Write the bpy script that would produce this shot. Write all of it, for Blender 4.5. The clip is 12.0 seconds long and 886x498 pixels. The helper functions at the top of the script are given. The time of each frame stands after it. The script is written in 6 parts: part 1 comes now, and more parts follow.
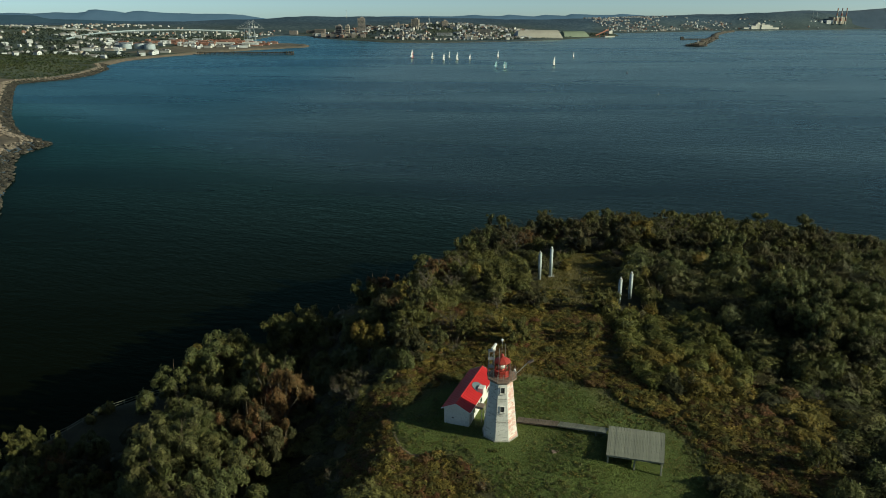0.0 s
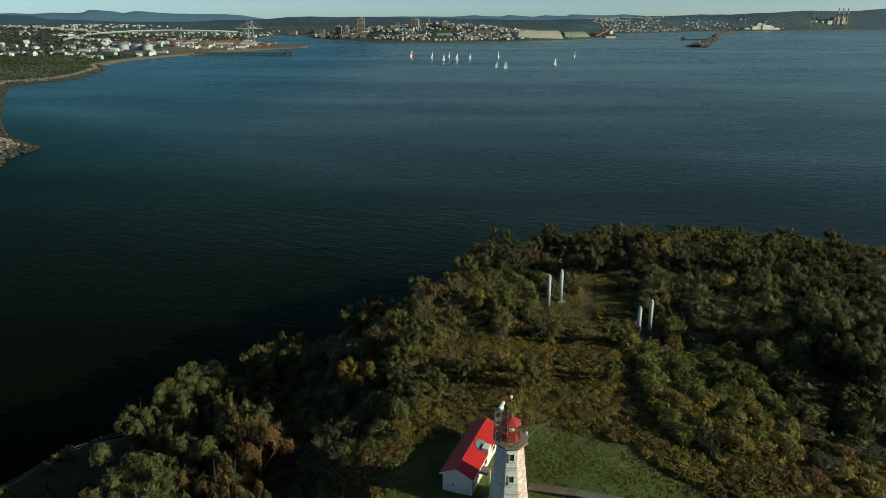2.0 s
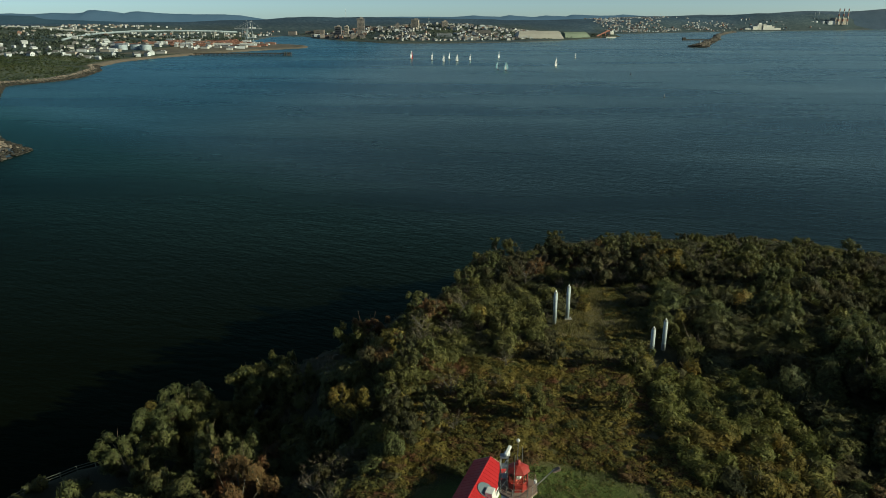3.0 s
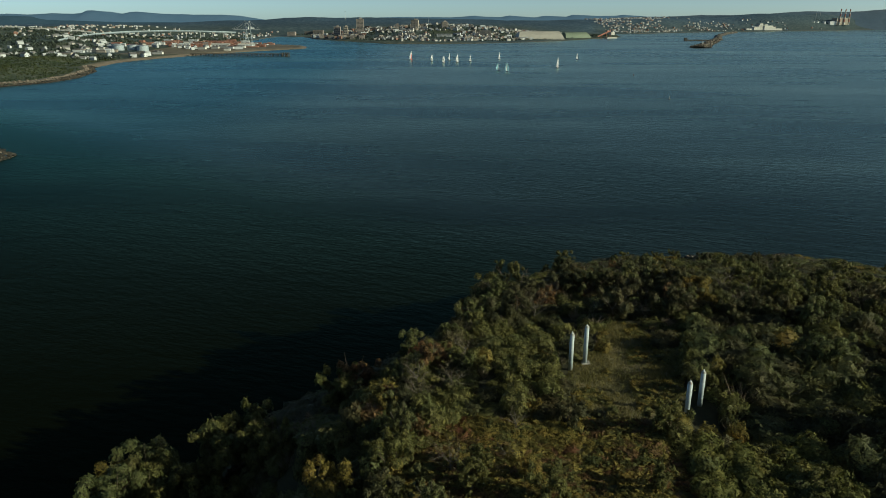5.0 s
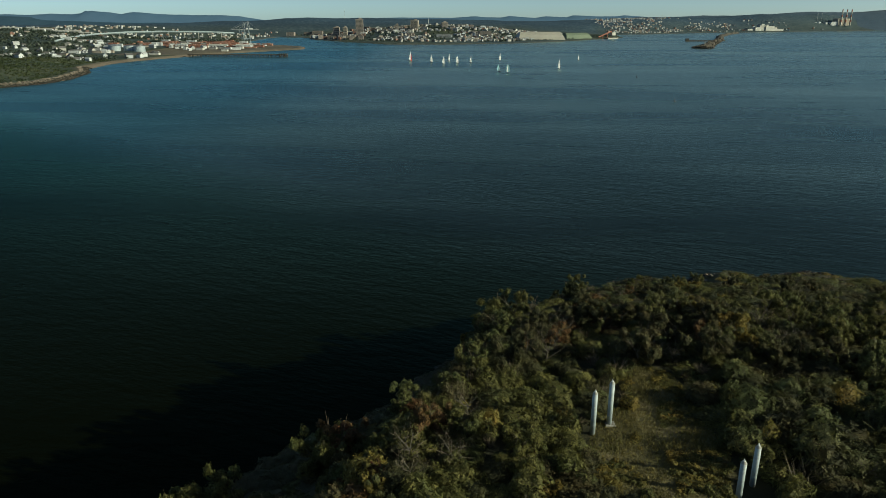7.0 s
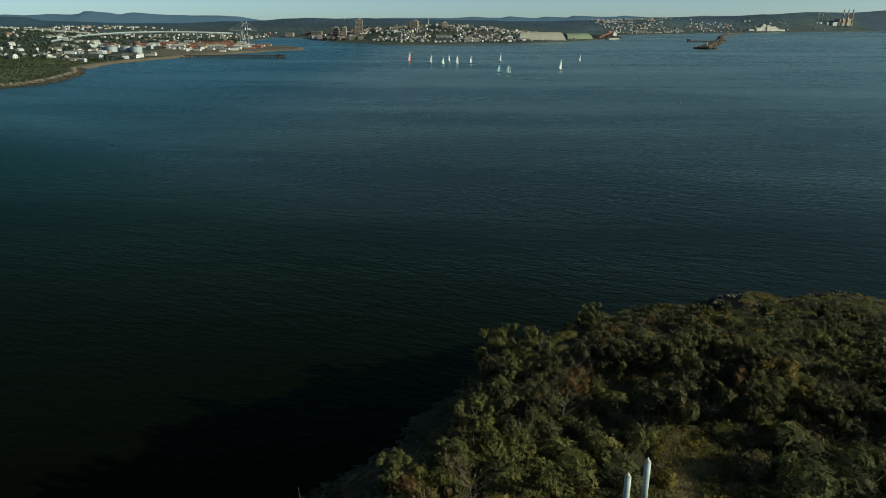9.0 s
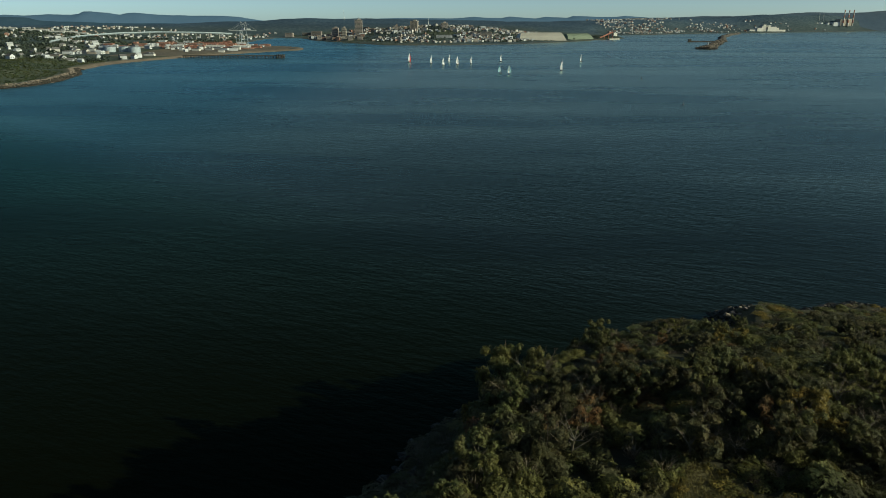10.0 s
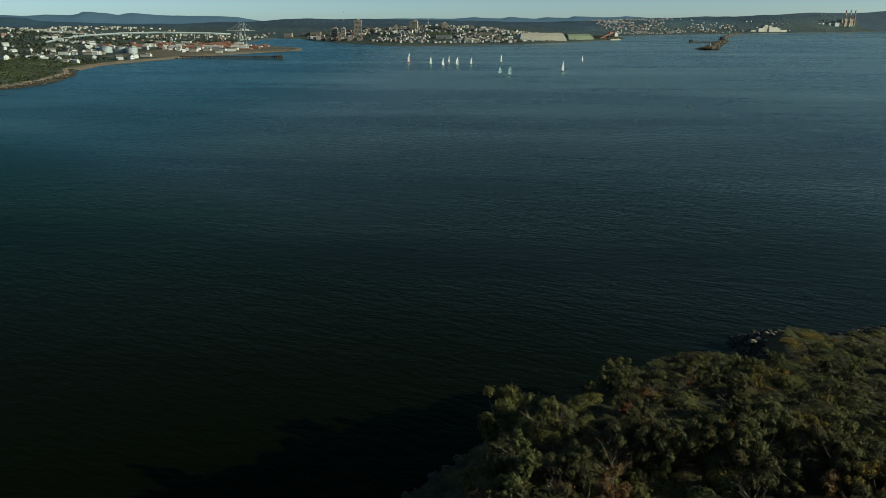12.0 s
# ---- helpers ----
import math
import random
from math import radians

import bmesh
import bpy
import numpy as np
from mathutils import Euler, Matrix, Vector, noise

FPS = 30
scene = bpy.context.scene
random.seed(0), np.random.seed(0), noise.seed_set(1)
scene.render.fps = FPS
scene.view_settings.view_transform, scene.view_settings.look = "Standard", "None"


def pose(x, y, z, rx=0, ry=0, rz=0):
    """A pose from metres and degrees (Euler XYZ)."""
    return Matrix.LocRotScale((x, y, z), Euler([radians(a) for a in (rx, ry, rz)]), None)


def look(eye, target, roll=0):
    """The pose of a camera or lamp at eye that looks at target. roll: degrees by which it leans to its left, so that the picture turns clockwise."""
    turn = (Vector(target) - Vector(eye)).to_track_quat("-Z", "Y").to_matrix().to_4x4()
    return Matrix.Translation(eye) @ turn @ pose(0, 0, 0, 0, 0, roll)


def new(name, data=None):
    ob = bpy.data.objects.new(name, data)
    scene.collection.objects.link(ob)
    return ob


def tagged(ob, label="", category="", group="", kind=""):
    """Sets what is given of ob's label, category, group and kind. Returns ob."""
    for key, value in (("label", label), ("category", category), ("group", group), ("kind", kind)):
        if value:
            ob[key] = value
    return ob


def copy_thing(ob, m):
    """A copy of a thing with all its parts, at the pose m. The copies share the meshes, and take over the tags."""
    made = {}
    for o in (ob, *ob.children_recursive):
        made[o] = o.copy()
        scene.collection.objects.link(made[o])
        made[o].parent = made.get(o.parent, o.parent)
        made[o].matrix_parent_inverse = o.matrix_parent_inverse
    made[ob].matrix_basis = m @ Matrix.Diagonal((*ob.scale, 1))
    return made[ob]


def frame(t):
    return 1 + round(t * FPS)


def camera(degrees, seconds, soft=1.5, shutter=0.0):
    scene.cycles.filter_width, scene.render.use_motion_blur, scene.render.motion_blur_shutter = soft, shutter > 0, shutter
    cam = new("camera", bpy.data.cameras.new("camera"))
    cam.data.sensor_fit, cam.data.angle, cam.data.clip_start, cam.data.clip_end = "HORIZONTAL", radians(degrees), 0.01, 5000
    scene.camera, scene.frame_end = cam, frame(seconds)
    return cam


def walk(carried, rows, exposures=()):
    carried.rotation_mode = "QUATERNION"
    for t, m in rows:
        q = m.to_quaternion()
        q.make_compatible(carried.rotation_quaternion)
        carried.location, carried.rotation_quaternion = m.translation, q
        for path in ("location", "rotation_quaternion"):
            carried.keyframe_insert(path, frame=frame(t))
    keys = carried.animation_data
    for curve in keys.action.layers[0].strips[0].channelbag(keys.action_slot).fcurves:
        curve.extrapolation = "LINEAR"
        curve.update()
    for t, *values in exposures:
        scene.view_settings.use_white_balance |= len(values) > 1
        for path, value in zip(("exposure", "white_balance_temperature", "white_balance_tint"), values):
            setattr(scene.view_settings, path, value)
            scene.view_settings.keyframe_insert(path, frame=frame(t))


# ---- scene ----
cam = camera(65.0, 12.0, soft=0.9)
walk(cam, [
    (0, pose(0.00, 0.00, 88.00, 71.41)),
    (0.5, pose(0.05, 3.52, 87.92, 71.41)),
    (1, pose(0.11, 7.32, 87.84, 71.42)),
    (2, pose(0.22, 15.62, 87.67, 71.44)),
    (3, pose(0.33, 24.62, 87.50, 71.46)),
    (4, pose(0.45, 34.06, 87.32, 71.47)),
    (5, pose(0.57, 43.73, 87.13, 71.49)),
    (6, pose(0.70, 53.48, 86.93, 71.51)),
    (7, pose(0.83, 63.17, 86.73, 71.53)),
    (8, pose(0.97, 72.72, 86.53, 71.54)),
    (9, pose(1.11, 82.08, 86.31, 71.56)),
    (10, pose(1.26, 91.26, 86.09, 71.58)),
    (11, pose(1.41, 100.30, 85.86, 71.59)),
    (12, pose(1.57, 109.27, 85.63, 71.61)),
], [(0, -0.07, 7300, -14), (12, -0.15, 7300, -14)])

# ---- sky, sun ----
SUN_ELEVATION, SUN_BEARING = radians(21), radians(108)
world = bpy.data.worlds.new("sky")
scene.world = world
world.use_nodes = True
wn = world.node_tree
sky = wn.nodes.new("ShaderNodeTexSky")
sky.sky_type = "NISHITA"
sky.sun_disc = False
sky.sun_elevation, sky.sun_rotation = SUN_ELEVATION, SUN_BEARING
sky.air_density, sky.dust_density, sky.ozone_density = 0.3, 0.38, 0.6
wn.nodes["Background"].inputs["Strength"].default_value = 0.121
wn.links.new(sky.outputs[0], wn.nodes["Background"].inputs["Color"])
sun = new("sun", bpy.data.lights.new("sun", "SUN"))
sun.data.energy, sun.data.angle, sun.data.color = 4.9, radians(0.53), (1.0, 0.92, 0.82)
toward = Vector((math.sin(SUN_BEARING) * math.cos(SUN_ELEVATION), math.cos(SUN_BEARING) * math.cos(SUN_ELEVATION), math.sin(SUN_ELEVATION)))
sun.matrix_world = look(toward * 300, (0, 0, 0))


# ---- materials ----
def nodes_of(name):
    m = bpy.data.materials.new(name)
    m.use_nodes = True
    t = m.node_tree
    return m, t, t.nodes["Principled BSDF"], t.nodes.new, t.links.new


def ramp(t, stops):
    r = t.nodes.new("ShaderNodeValToRGB")
    while len(r.color_ramp.elements) < len(stops):
        r.color_ramp.elements.new(0.5)
    for e, (p, c) in zip(r.color_ramp.elements, stops):
        e.position, e.color = p, (*c, 1)
    return r


def noise_node(t, coords, scale, detail=3.0, rough=0.55):
    n = t.nodes.new("ShaderNodeTexNoise")
    n.inputs["Scale"].default_value, n.inputs["Detail"].default_value, n.inputs["Roughness"].default_value = scale, detail, rough
    t.links.new(coords, n.inputs["Vector"])
    return n.outputs["Fac"]


def mix(t, fac, a, b, kind="MIX"):
    m = t.nodes.new("ShaderNodeMix")
    m.data_type, m.blend_type = "RGBA", kind
    for socket, value in ((m.inputs["Factor"], fac), (m.inputs["A"], a), (m.inputs["B"], b)):
        if isinstance(value, (int, float)):
            socket.default_value = value
        elif isinstance(value, tuple):
            socket.default_value = (*value, 1)
        else:
            t.links.new(value, socket)
    return m.outputs["Result"]


def surface(name, colours, scale=1.0, fine=8.0, rough=0.7, metal=0.0, bump=0.2, depth=0.02, wear=None, spread=0.0):
    """A weathered plain surface: two colours mottled at two scales, worn patches, fine relief, and a spread of tone from object to object."""
    m, t, b, node, link = nodes_of(name)
    pos = node("ShaderNodeTexCoord").outputs["Object"]
    big, small = noise_node(t, pos, scale, 4), noise_node(t, pos, fine, 5, 0.65)
    col = ramp(t, [(0.3, colours[0]), (0.7, colours[1])])
    link(big, col.inputs["Fac"])
    speck = ramp(t, [(0.25, (0.72, 0.72, 0.72)), (0.75, (1.12, 1.12, 1.12))])
    link(small, speck.inputs["Fac"])
    out = mix(t, 0.8, col.outputs["Color"], speck.outputs["Color"], "MULTIPLY")
    if wear:
        mask = ramp(t, [(0.56, (0, 0, 0)), (0.66, (1, 1, 1))])
        link(noise_node(t, pos, scale * 1.7 + 0.13, 6, 0.7), mask.inputs["Fac"])
        out = mix(t, mask.outputs["Color"], out, wear)
    if spread:
        info = node("ShaderNodeObjectInfo")
        tone = ramp(t, [(0, (1 - spread,) * 3), (1, (1 + spread,) * 3)])
        link(info.outputs["Random"], tone.inputs["Fac"])
        out = mix(t, 1.0, out, tone.outputs["Color"], "MULTIPLY")
    link(out, b.inputs["Base Color"])
    b.inputs["Roughness"].default_value, b.inputs["Metallic"].default_value = rough, metal
    bp = node("ShaderNodeBump")
    bp.inputs["Strength"].default_value, bp.inputs["Distance"].default_value = bump, depth
    link(small, bp.inputs["Height"])
    link(bp.outputs["Normal"], b.inputs["Normal"])
    return m


def foliage(name, first, second, third, patch=0.16, through_light=0.3, contrast=0.6, grain_depth=0.5, grain_size=5.5, ragged=0.0):
    """Leaves: the tone shifts from bush to bush and from leaf to leaf, some light comes through, and a spray is ragged with gaps between its leaves."""
    m, t, b, node, link = nodes_of(name)
    pos = node("ShaderNodeNewGeometry")
    n = noise_node(t, pos.outputs["Position"], patch, 2)
    col = ramp(t, [(0.34, first), (0.5, second), (0.66, third)])
    link(n, col.inputs["Fac"])
    leaf = ramp(t, [(0, (1 - 0.45 * contrast, 1 - 0.45 * contrast, 1 - 0.5 * contrast)), (0.6, (1.0, 1.0, 1.0)), (1, (1 + 0.5 * contrast, 1 + 0.42 * contrast, 1 + 0.2 * contrast))])
    link(pos.outputs["Random Per Island"], leaf.inputs["Fac"])
    out = mix(t, 1.0, col.outputs["Color"], leaf.outputs["Color"], "MULTIPLY")
    grain = noise_node(t, pos.outputs["Position"], grain_size, 3, 0.75)
    g = grain_depth
    fine = ramp(t, [(0.34, (1 - g, 1 - g, 1 - g)), (0.5, (1.0, 1.0, 1.0)), (0.66, (1 + g * 0.8, 1 + g * 0.8, 1 + g * 0.65))])
    link(grain, fine.inputs["Fac"])
    out = mix(t, 0.9, out, fine.outputs["Color"], "MULTIPLY")
    bp = node("ShaderNodeBump")
    bp.inputs["Strength"].default_value, bp.inputs["Distance"].default_value = 0.8, 0.16
    link(grain, bp.inputs["Height"])
    link(bp.outputs["Normal"], b.inputs["Normal"])
    link(out, b.inputs["Base Color"])
    b.inputs["Roughness"].default_value = 0.6
    b.inputs["Specular IOR Level"].default_value = 0.25
    glow, blend = node("ShaderNodeBsdfTranslucent"), node("ShaderNodeMixShader")
    link(out, glow.inputs["Color"])
    blend.inputs[0].default_value = through_light
    link(b.outputs[0], blend.inputs[1])
    link(glow.outputs[0], blend.inputs[2])
    if ragged:
        gaps, cut, clear = node("ShaderNodeMath"), node("ShaderNodeMixShader"), node("ShaderNodeBsdfTransparent")
        gaps.operation = "LESS_THAN"
        gaps.inputs[1].default_value = ragged
        link(noise_node(t, pos.outputs["Position"], 4.6, 1, 0.5), gaps.inputs[0])
        link(gaps.outputs[0], cut.inputs[0])
        link(blend.outputs[0], cut.inputs[1])
        link(clear.outputs[0], cut.inputs[2])
        blend = cut
    link(blend.outputs[0], t.nodes["Material Output"].inputs["Surface"])
    return m


OLIVE = foliage("olive_leaves", (0.126, 0.128, 0.047), (0.152, 0.143, 0.051), (0.110, 0.122, 0.047), ragged=0.5)
GREEN = foliage("green_leaves", (0.106, 0.121, 0.052), (0.127, 0.138, 0.057), (0.143, 0.133, 0.056), ragged=0.5)
SUMAC = foliage("sumac_leaves", (0.153, 0.159, 0.051), (0.176, 0.181, 0.059), (0.211, 0.186, 0.060), 0.3, ragged=0.5)
DARK = foliage("dark_leaves", (0.067, 0.070, 0.036), (0.083, 0.081, 0.041), (0.100, 0.083, 0.041), ragged=0.5)
GOLD = foliage("gold_leaves", (0.211, 0.162, 0.045), (0.181, 0.149, 0.045), (0.226, 0.156, 0.043), 0.25, ragged=0.5)
MEADOW = foliage("meadow_herbs", (0.275, 0.220, 0.066), (0.234, 0.199, 0.063), (0.303, 0.218, 0.066), 0.25, ragged=0.5)
RUST = foliage("rust_leaves", (0.180, 0.100, 0.048), (0.160, 0.106, 0.050), (0.194, 0.088, 0.048), 0.2, ragged=0.5)
BLUISH = foliage("silver_green_leaves", (0.115, 0.125, 0.060), (0.123, 0.121, 0.051), (0.100, 0.108, 0.045), ragged=0.5)
TWIG = foliage("grey_twigs", (0.180, 0.145, 0.108), (0.225, 0.187, 0.145), (0.158, 0.118, 0.088), 0.2, 0.0)
GRASS = foliage("grass_blades", (0.098, 0.132, 0.030), (0.112, 0.146, 0.034), (0.140, 0.140, 0.040), 0.35, 0.2, 0.35, 0.25, 1.6)
DRY = foliage("dry_grass_blades", (0.205, 0.172, 0.068), (0.170, 0.148, 0.056), (0.145, 0.136, 0.048), 0.35, 0.2, 0.35, 0.25, 1.6)
# far leaves carry the blue-grey of haze in their own colour
HAZY_FAR_LEAF = foliage("haze_tinted_far_leaves", (0.050, 0.070, 0.062), (0.062, 0.082, 0.068), (0.082, 0.096, 0.070), 0.01, 0.2, 0.3)
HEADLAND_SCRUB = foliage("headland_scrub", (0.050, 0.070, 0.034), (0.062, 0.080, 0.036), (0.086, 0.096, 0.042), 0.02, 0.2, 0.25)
# hearts of crowns and shrubs: inner shade put into a dark base colour
INNER_SHADE = foliage("inner_leaves_with_painted_shade", (0.046, 0.044, 0.020), (0.056, 0.050, 0.024), (0.040, 0.042, 0.018), 0.3, 0.0)
BARK = surface("bark", ((0.10, 0.085, 0.065), (0.16, 0.14, 0.115)), 2, 14, 0.9, bump=0.6)
ROCK = surface("shore_rock", ((0.035, 0.031, 0.026), (0.095, 0.082, 0.066)), 0.12, 1.2, 0.9, bump=0.7, depth=0.15)
# darker shore rock: painted shade on the island, wet weed on the bank
WET_AND_SHADED_ROCK = surface("weedy_and_shaded_shore_rock", ((0.012, 0.012, 0.009), (0.034, 0.031, 0.025)), 0.12, 1.2, 0.8, bump=0.7, depth=0.15)
PALE_ROCK = surface("pale_rock", ((0.15, 0.124, 0.10), (0.27, 0.224, 0.182)), 0.1, 1.0, 0.9, bump=0.7, depth=0.15)
WHITE = surface("white_paint", ((0.74, 0.74, 0.72), (0.82, 0.81, 0.78)), 0.5, 6, 0.6, bump=0.1, wear=(0.62, 0.62, 0.60))


def chipped_paint(name, coat, under, spot, amount, low=None):
    """Old paint on concrete: runs of chips lying in level courses, two under-coats showing, faded smears."""
    m, t, b, node, link = nodes_of(name)
    pos = node("ShaderNodeTexCoord").outputs["Object"]
    courses = node("ShaderNodeMapping")
    courses.inputs["Scale"].default_value = (0.75, 0.75, 2.3)
    link(pos, courses.inputs["Vector"])
    level, fine = courses.outputs["Vector"], noise_node(t, pos, 7, 5, 0.65)
    base = ramp(t, [(0.3, tuple(0.8 * c for c in coat)), (0.65, coat)])
    link(noise_node(t, pos, 0.8, 4), base.inputs["Fac"])
    out = base.outputs["Color"]
    for colour, scale, edge in ((under, 1.05, amount), (spot, 1.7, 0.575), (low or spot, 0.62, 0.66)):
        mask = ramp(t, [(edge, (0, 0, 0)), (edge + 0.09, (0.85, 0.85, 0.85))])
        link(noise_node(t, level, scale, 6, 0.68), mask.inputs["Fac"])
        out = mix(t, mask.outputs["Color"], out, colour)
    speck = ramp(t, [(0.25, (0.78, 0.78, 0.78)), (0.75, (1.08, 1.08, 1.08))])
    link(fine, speck.inputs["Fac"])
    link(mix(t, 0.8, out, speck.outputs["Color"], "MULTIPLY"), b.inputs["Base Color"])
    b.inputs["Roughness"].default_value = 0.75
    bp = node("ShaderNodeBump")
    bp.inputs["Strength"].default_value, bp.inputs["Distance"].default_value = 0.4, 0.02
    link(fine, bp.inputs["Height"])
    link(bp.outputs["Normal"], b.inputs["Normal"])
    return m


TOWER_PAINT = chipped_paint("flaking_white_paint", (0.77, 0.76, 0.73), (0.44, 0.43, 0.41), (0.13, 0.115, 0.105), 0.545, (0.34, 0.46, 0.55))
TOWER_PINK = chipped_paint("faded_red_and_white_paint", (0.76, 0.71, 0.68), (0.62, 0.34, 0.30), (0.44, 0.19, 0.16), 0.46, (0.38, 0.50, 0.62))
RED_ROOF = surface("red_metal_roofing", ((0.46, 0.018, 0.022), (0.54, 0.024, 0.028)), 0.4, 9, 0.42, bump=0.1)
RED = surface("red_lantern_paint", ((0.30, 0.030, 0.025), (0.42, 0.042, 0.034)), 1.5, 9, 0.5, bump=0.2, wear=(0.30, 0.08, 0.06))
RUSTY = surface("rusty_concrete", ((0.20, 0.14, 0.11), (0.30, 0.22, 0.18)), 1.4, 8, 0.85, bump=0.5)
STEEL = surface("galvanised_steel", ((0.36, 0.37, 0.38), (0.48, 0.49, 0.50)), 1.2, 9, 0.45, 0.8, 0.1)
BLUE_GREY = surface("blue_grey_paint", ((0.36, 0.43, 0.46), (0.46, 0.52, 0.54)), 0.6, 8, 0.5, bump=0.15, wear=(0.34, 0.33, 0.30))
BOARD = surface("weathered_grey_boards", ((0.19, 0.20, 0.165), (0.27, 0.275, 0.225)), 0.6, 12, 0.9, bump=0.5, spread=0.12)
SOIL = surface("bare_soil", ((0.13, 0.105, 0.062), (0.20, 0.16, 0.10)), 0.8, 6, 0.95, bump=0.5)
BROWN_BOARD = surface("brown_boards", ((0.13, 0.105, 0.085), (0.19, 0.15, 0.12)), 0.6, 12, 0.9, bump=0.5, spread=0.2)
CONCRETE = surface("concrete", ((0.34, 0.33, 0.30), (0.46, 0.45, 0.42)), 0.5, 6, 0.85, bump=0.3)
SLATE = surface("dark_slate_sheet", ((0.13, 0.18, 0.21), (0.17, 0.22, 0.25)), 0.8, 8, 0.6)
# near-black sheet: an opening's inner darkness is painted, with no depth behind
PAINTED_DARK = surface("painted_dark_interior", ((0.02, 0.02, 0.022), (0.035, 0.035, 0.035)), 1, 8, 0.6)
CREAM = surface("cream_siding", ((0.46, 0.45, 0.42), (0.54, 0.53, 0.50)), 0.05, 1, 0.8, spread=0.2)
PALE = surface("pale_siding", ((0.40, 0.42, 0.44), (0.54, 0.56, 0.58)), 0.05, 1, 0.8, spread=0.25)
BROWN_BLOCK = surface("brown_brick_and_concrete", ((0.25, 0.215, 0.195), (0.34, 0.295, 0.27)), 0.05, 1, 0.85, spread=0.3)
BRICK = surface("brick_wall", ((0.24, 0.13, 0.10), (0.31, 0.18, 0.14)), 0.05, 1, 0.85, spread=0.25)
TAN = surface("tan_concrete", ((0.32, 0.28, 0.24), (0.42, 0.375, 0.325)), 0.05, 0.8, 0.8, spread=0.2)
GREY_ROOF = surface("grey_roofing", ((0.10, 0.10, 0.105), (0.17, 0.165, 0.16)), 0.05, 1, 0.85, spread=0.3)
SHED = surface("beige_shed_cladding", ((0.33, 0.315, 0.285), (0.40, 0.38, 0.34)), 0.03, 0.4, 0.7)
SHED_END = surface("blue_grey_cladding_and_shade_tint", ((0.30, 0.37, 0.42), (0.38, 0.44, 0.48)), 0.03, 0.4, 0.6)
GREEN_SHED = surface("green_shed_cladding", ((0.13, 0.17, 0.125), (0.165, 0.205, 0.15)), 0.03, 0.4, 0.7)
ORANGE = surface("orange_containers", ((0.24, 0.115, 0.085), (0.31, 0.155, 0.115)), 0.05, 1, 0.6, spread=0.35)
TIMBER = surface("dark_timber", ((0.05, 0.042, 0.036), (0.09, 0.075, 0.06)), 0.3, 2, 0.9)
SAIL = surface("white_sailcloth", ((0.76, 0.78, 0.80), (0.82, 0.84, 0.86)), 0.2, 2, 0.7, bump=0.05)
RED_SAIL = surface("red_sailcloth", ((0.62, 0.05, 0.05), (0.70, 0.08, 0.07)), 0.2, 2, 0.7, bump=0.05)
BLUE_SAIL = surface("pale_blue_sailcloth", ((0.34, 0.62, 0.70), (0.45, 0.70, 0.76)), 0.2, 2, 0.7, bump=0.05)
HULL = surface("dark_hull", ((0.06, 0.07, 0.09), (0.12, 0.12, 0.13)), 0.2, 2, 0.4)
RED_STACK = surface("red_chimney_paint", ((0.32, 0.125, 0.09), (0.38, 0.16, 0.12)), 0.03, 0.5, 0.8)

GLASS, gt, gb, gnode, glink = nodes_of("window_glass")
gb.inputs["Base Color"].default_value = (0.05, 0.06, 0.065, 1)
gb.inputs["Roughness"].default_value, gb.inputs["Metallic"].default_value = 0.06, 0.0
gb.inputs["Specular IOR Level"].default_value = 0.9


def ground_material():
    """Grass, dry grass, leaf litter and bare shore, told apart by the zone colours of the terrain."""
    m, t, b, node, link = nodes_of("island_ground")
    zone = node("ShaderNodeVertexColor")
    zone.layer_name = "zone"
    split = node("ShaderNodeSeparateColor")
    link(zone.outputs["Color"], split.inputs["Color"])
    pos = node("ShaderNodeTexCoord").outputs["Object"]
    n1, n2 = noise_node(t, pos, 0.22, 5), noise_node(t, pos, 2.6, 5, 0.7)
    # litter and stone are painted darker for shade on slopes and between shrubs
    litter = ramp(t, [(0.3, (0.026, 0.026, 0.011)), (0.55, (0.040, 0.038, 0.015)), (0.8, (0.062, 0.055, 0.022))])
    lawn = ramp(t, [(0.3, (0.076, 0.108, 0.022)), (0.55, (0.092, 0.122, 0.026)), (0.8, (0.125, 0.126, 0.036))])
    dry = ramp(t, [(0.3, (0.150, 0.132, 0.056)), (0.55, (0.220, 0.185, 0.090)), (0.8, (0.33, 0.265, 0.155))])
    stone = ramp(t, [(0.3, (0.012, 0.011, 0.009)), (0.6, (0.022, 0.020, 0.017)), (0.8, (0.045, 0.040, 0.034))])
    for r in (litter, lawn, dry, stone):
        link(n1, r.inputs["Fac"])
    out = mix(t, split.outputs["Red"], litter.outputs["Color"], lawn.outputs["Color"])
    out = mix(t, split.outputs["Green"], out, dry.outputs["Color"])
    out = mix(t, split.outputs["Blue"], out, stone.outputs["Color"])
    speck = ramp(t, [(0.3, (0.6, 0.6, 0.6)), (0.7, (1.25, 1.25, 1.25))])
    link(n2, speck.inputs["Fac"])
    out = mix(t, 0.9, out, speck.outputs["Color"], "MULTIPLY")
    link(out, b.inputs["Base Color"])
    b.inputs["Roughness"].default_value = 0.95
    bp = node("ShaderNodeBump")
    bp.inputs["Strength"].default_value, bp.inputs["Distance"].default_value = 0.8, 0.25
    link(n2, bp.inputs["Height"])
    link(bp.outputs["Normal"], b.inputs["Normal"])
    return m


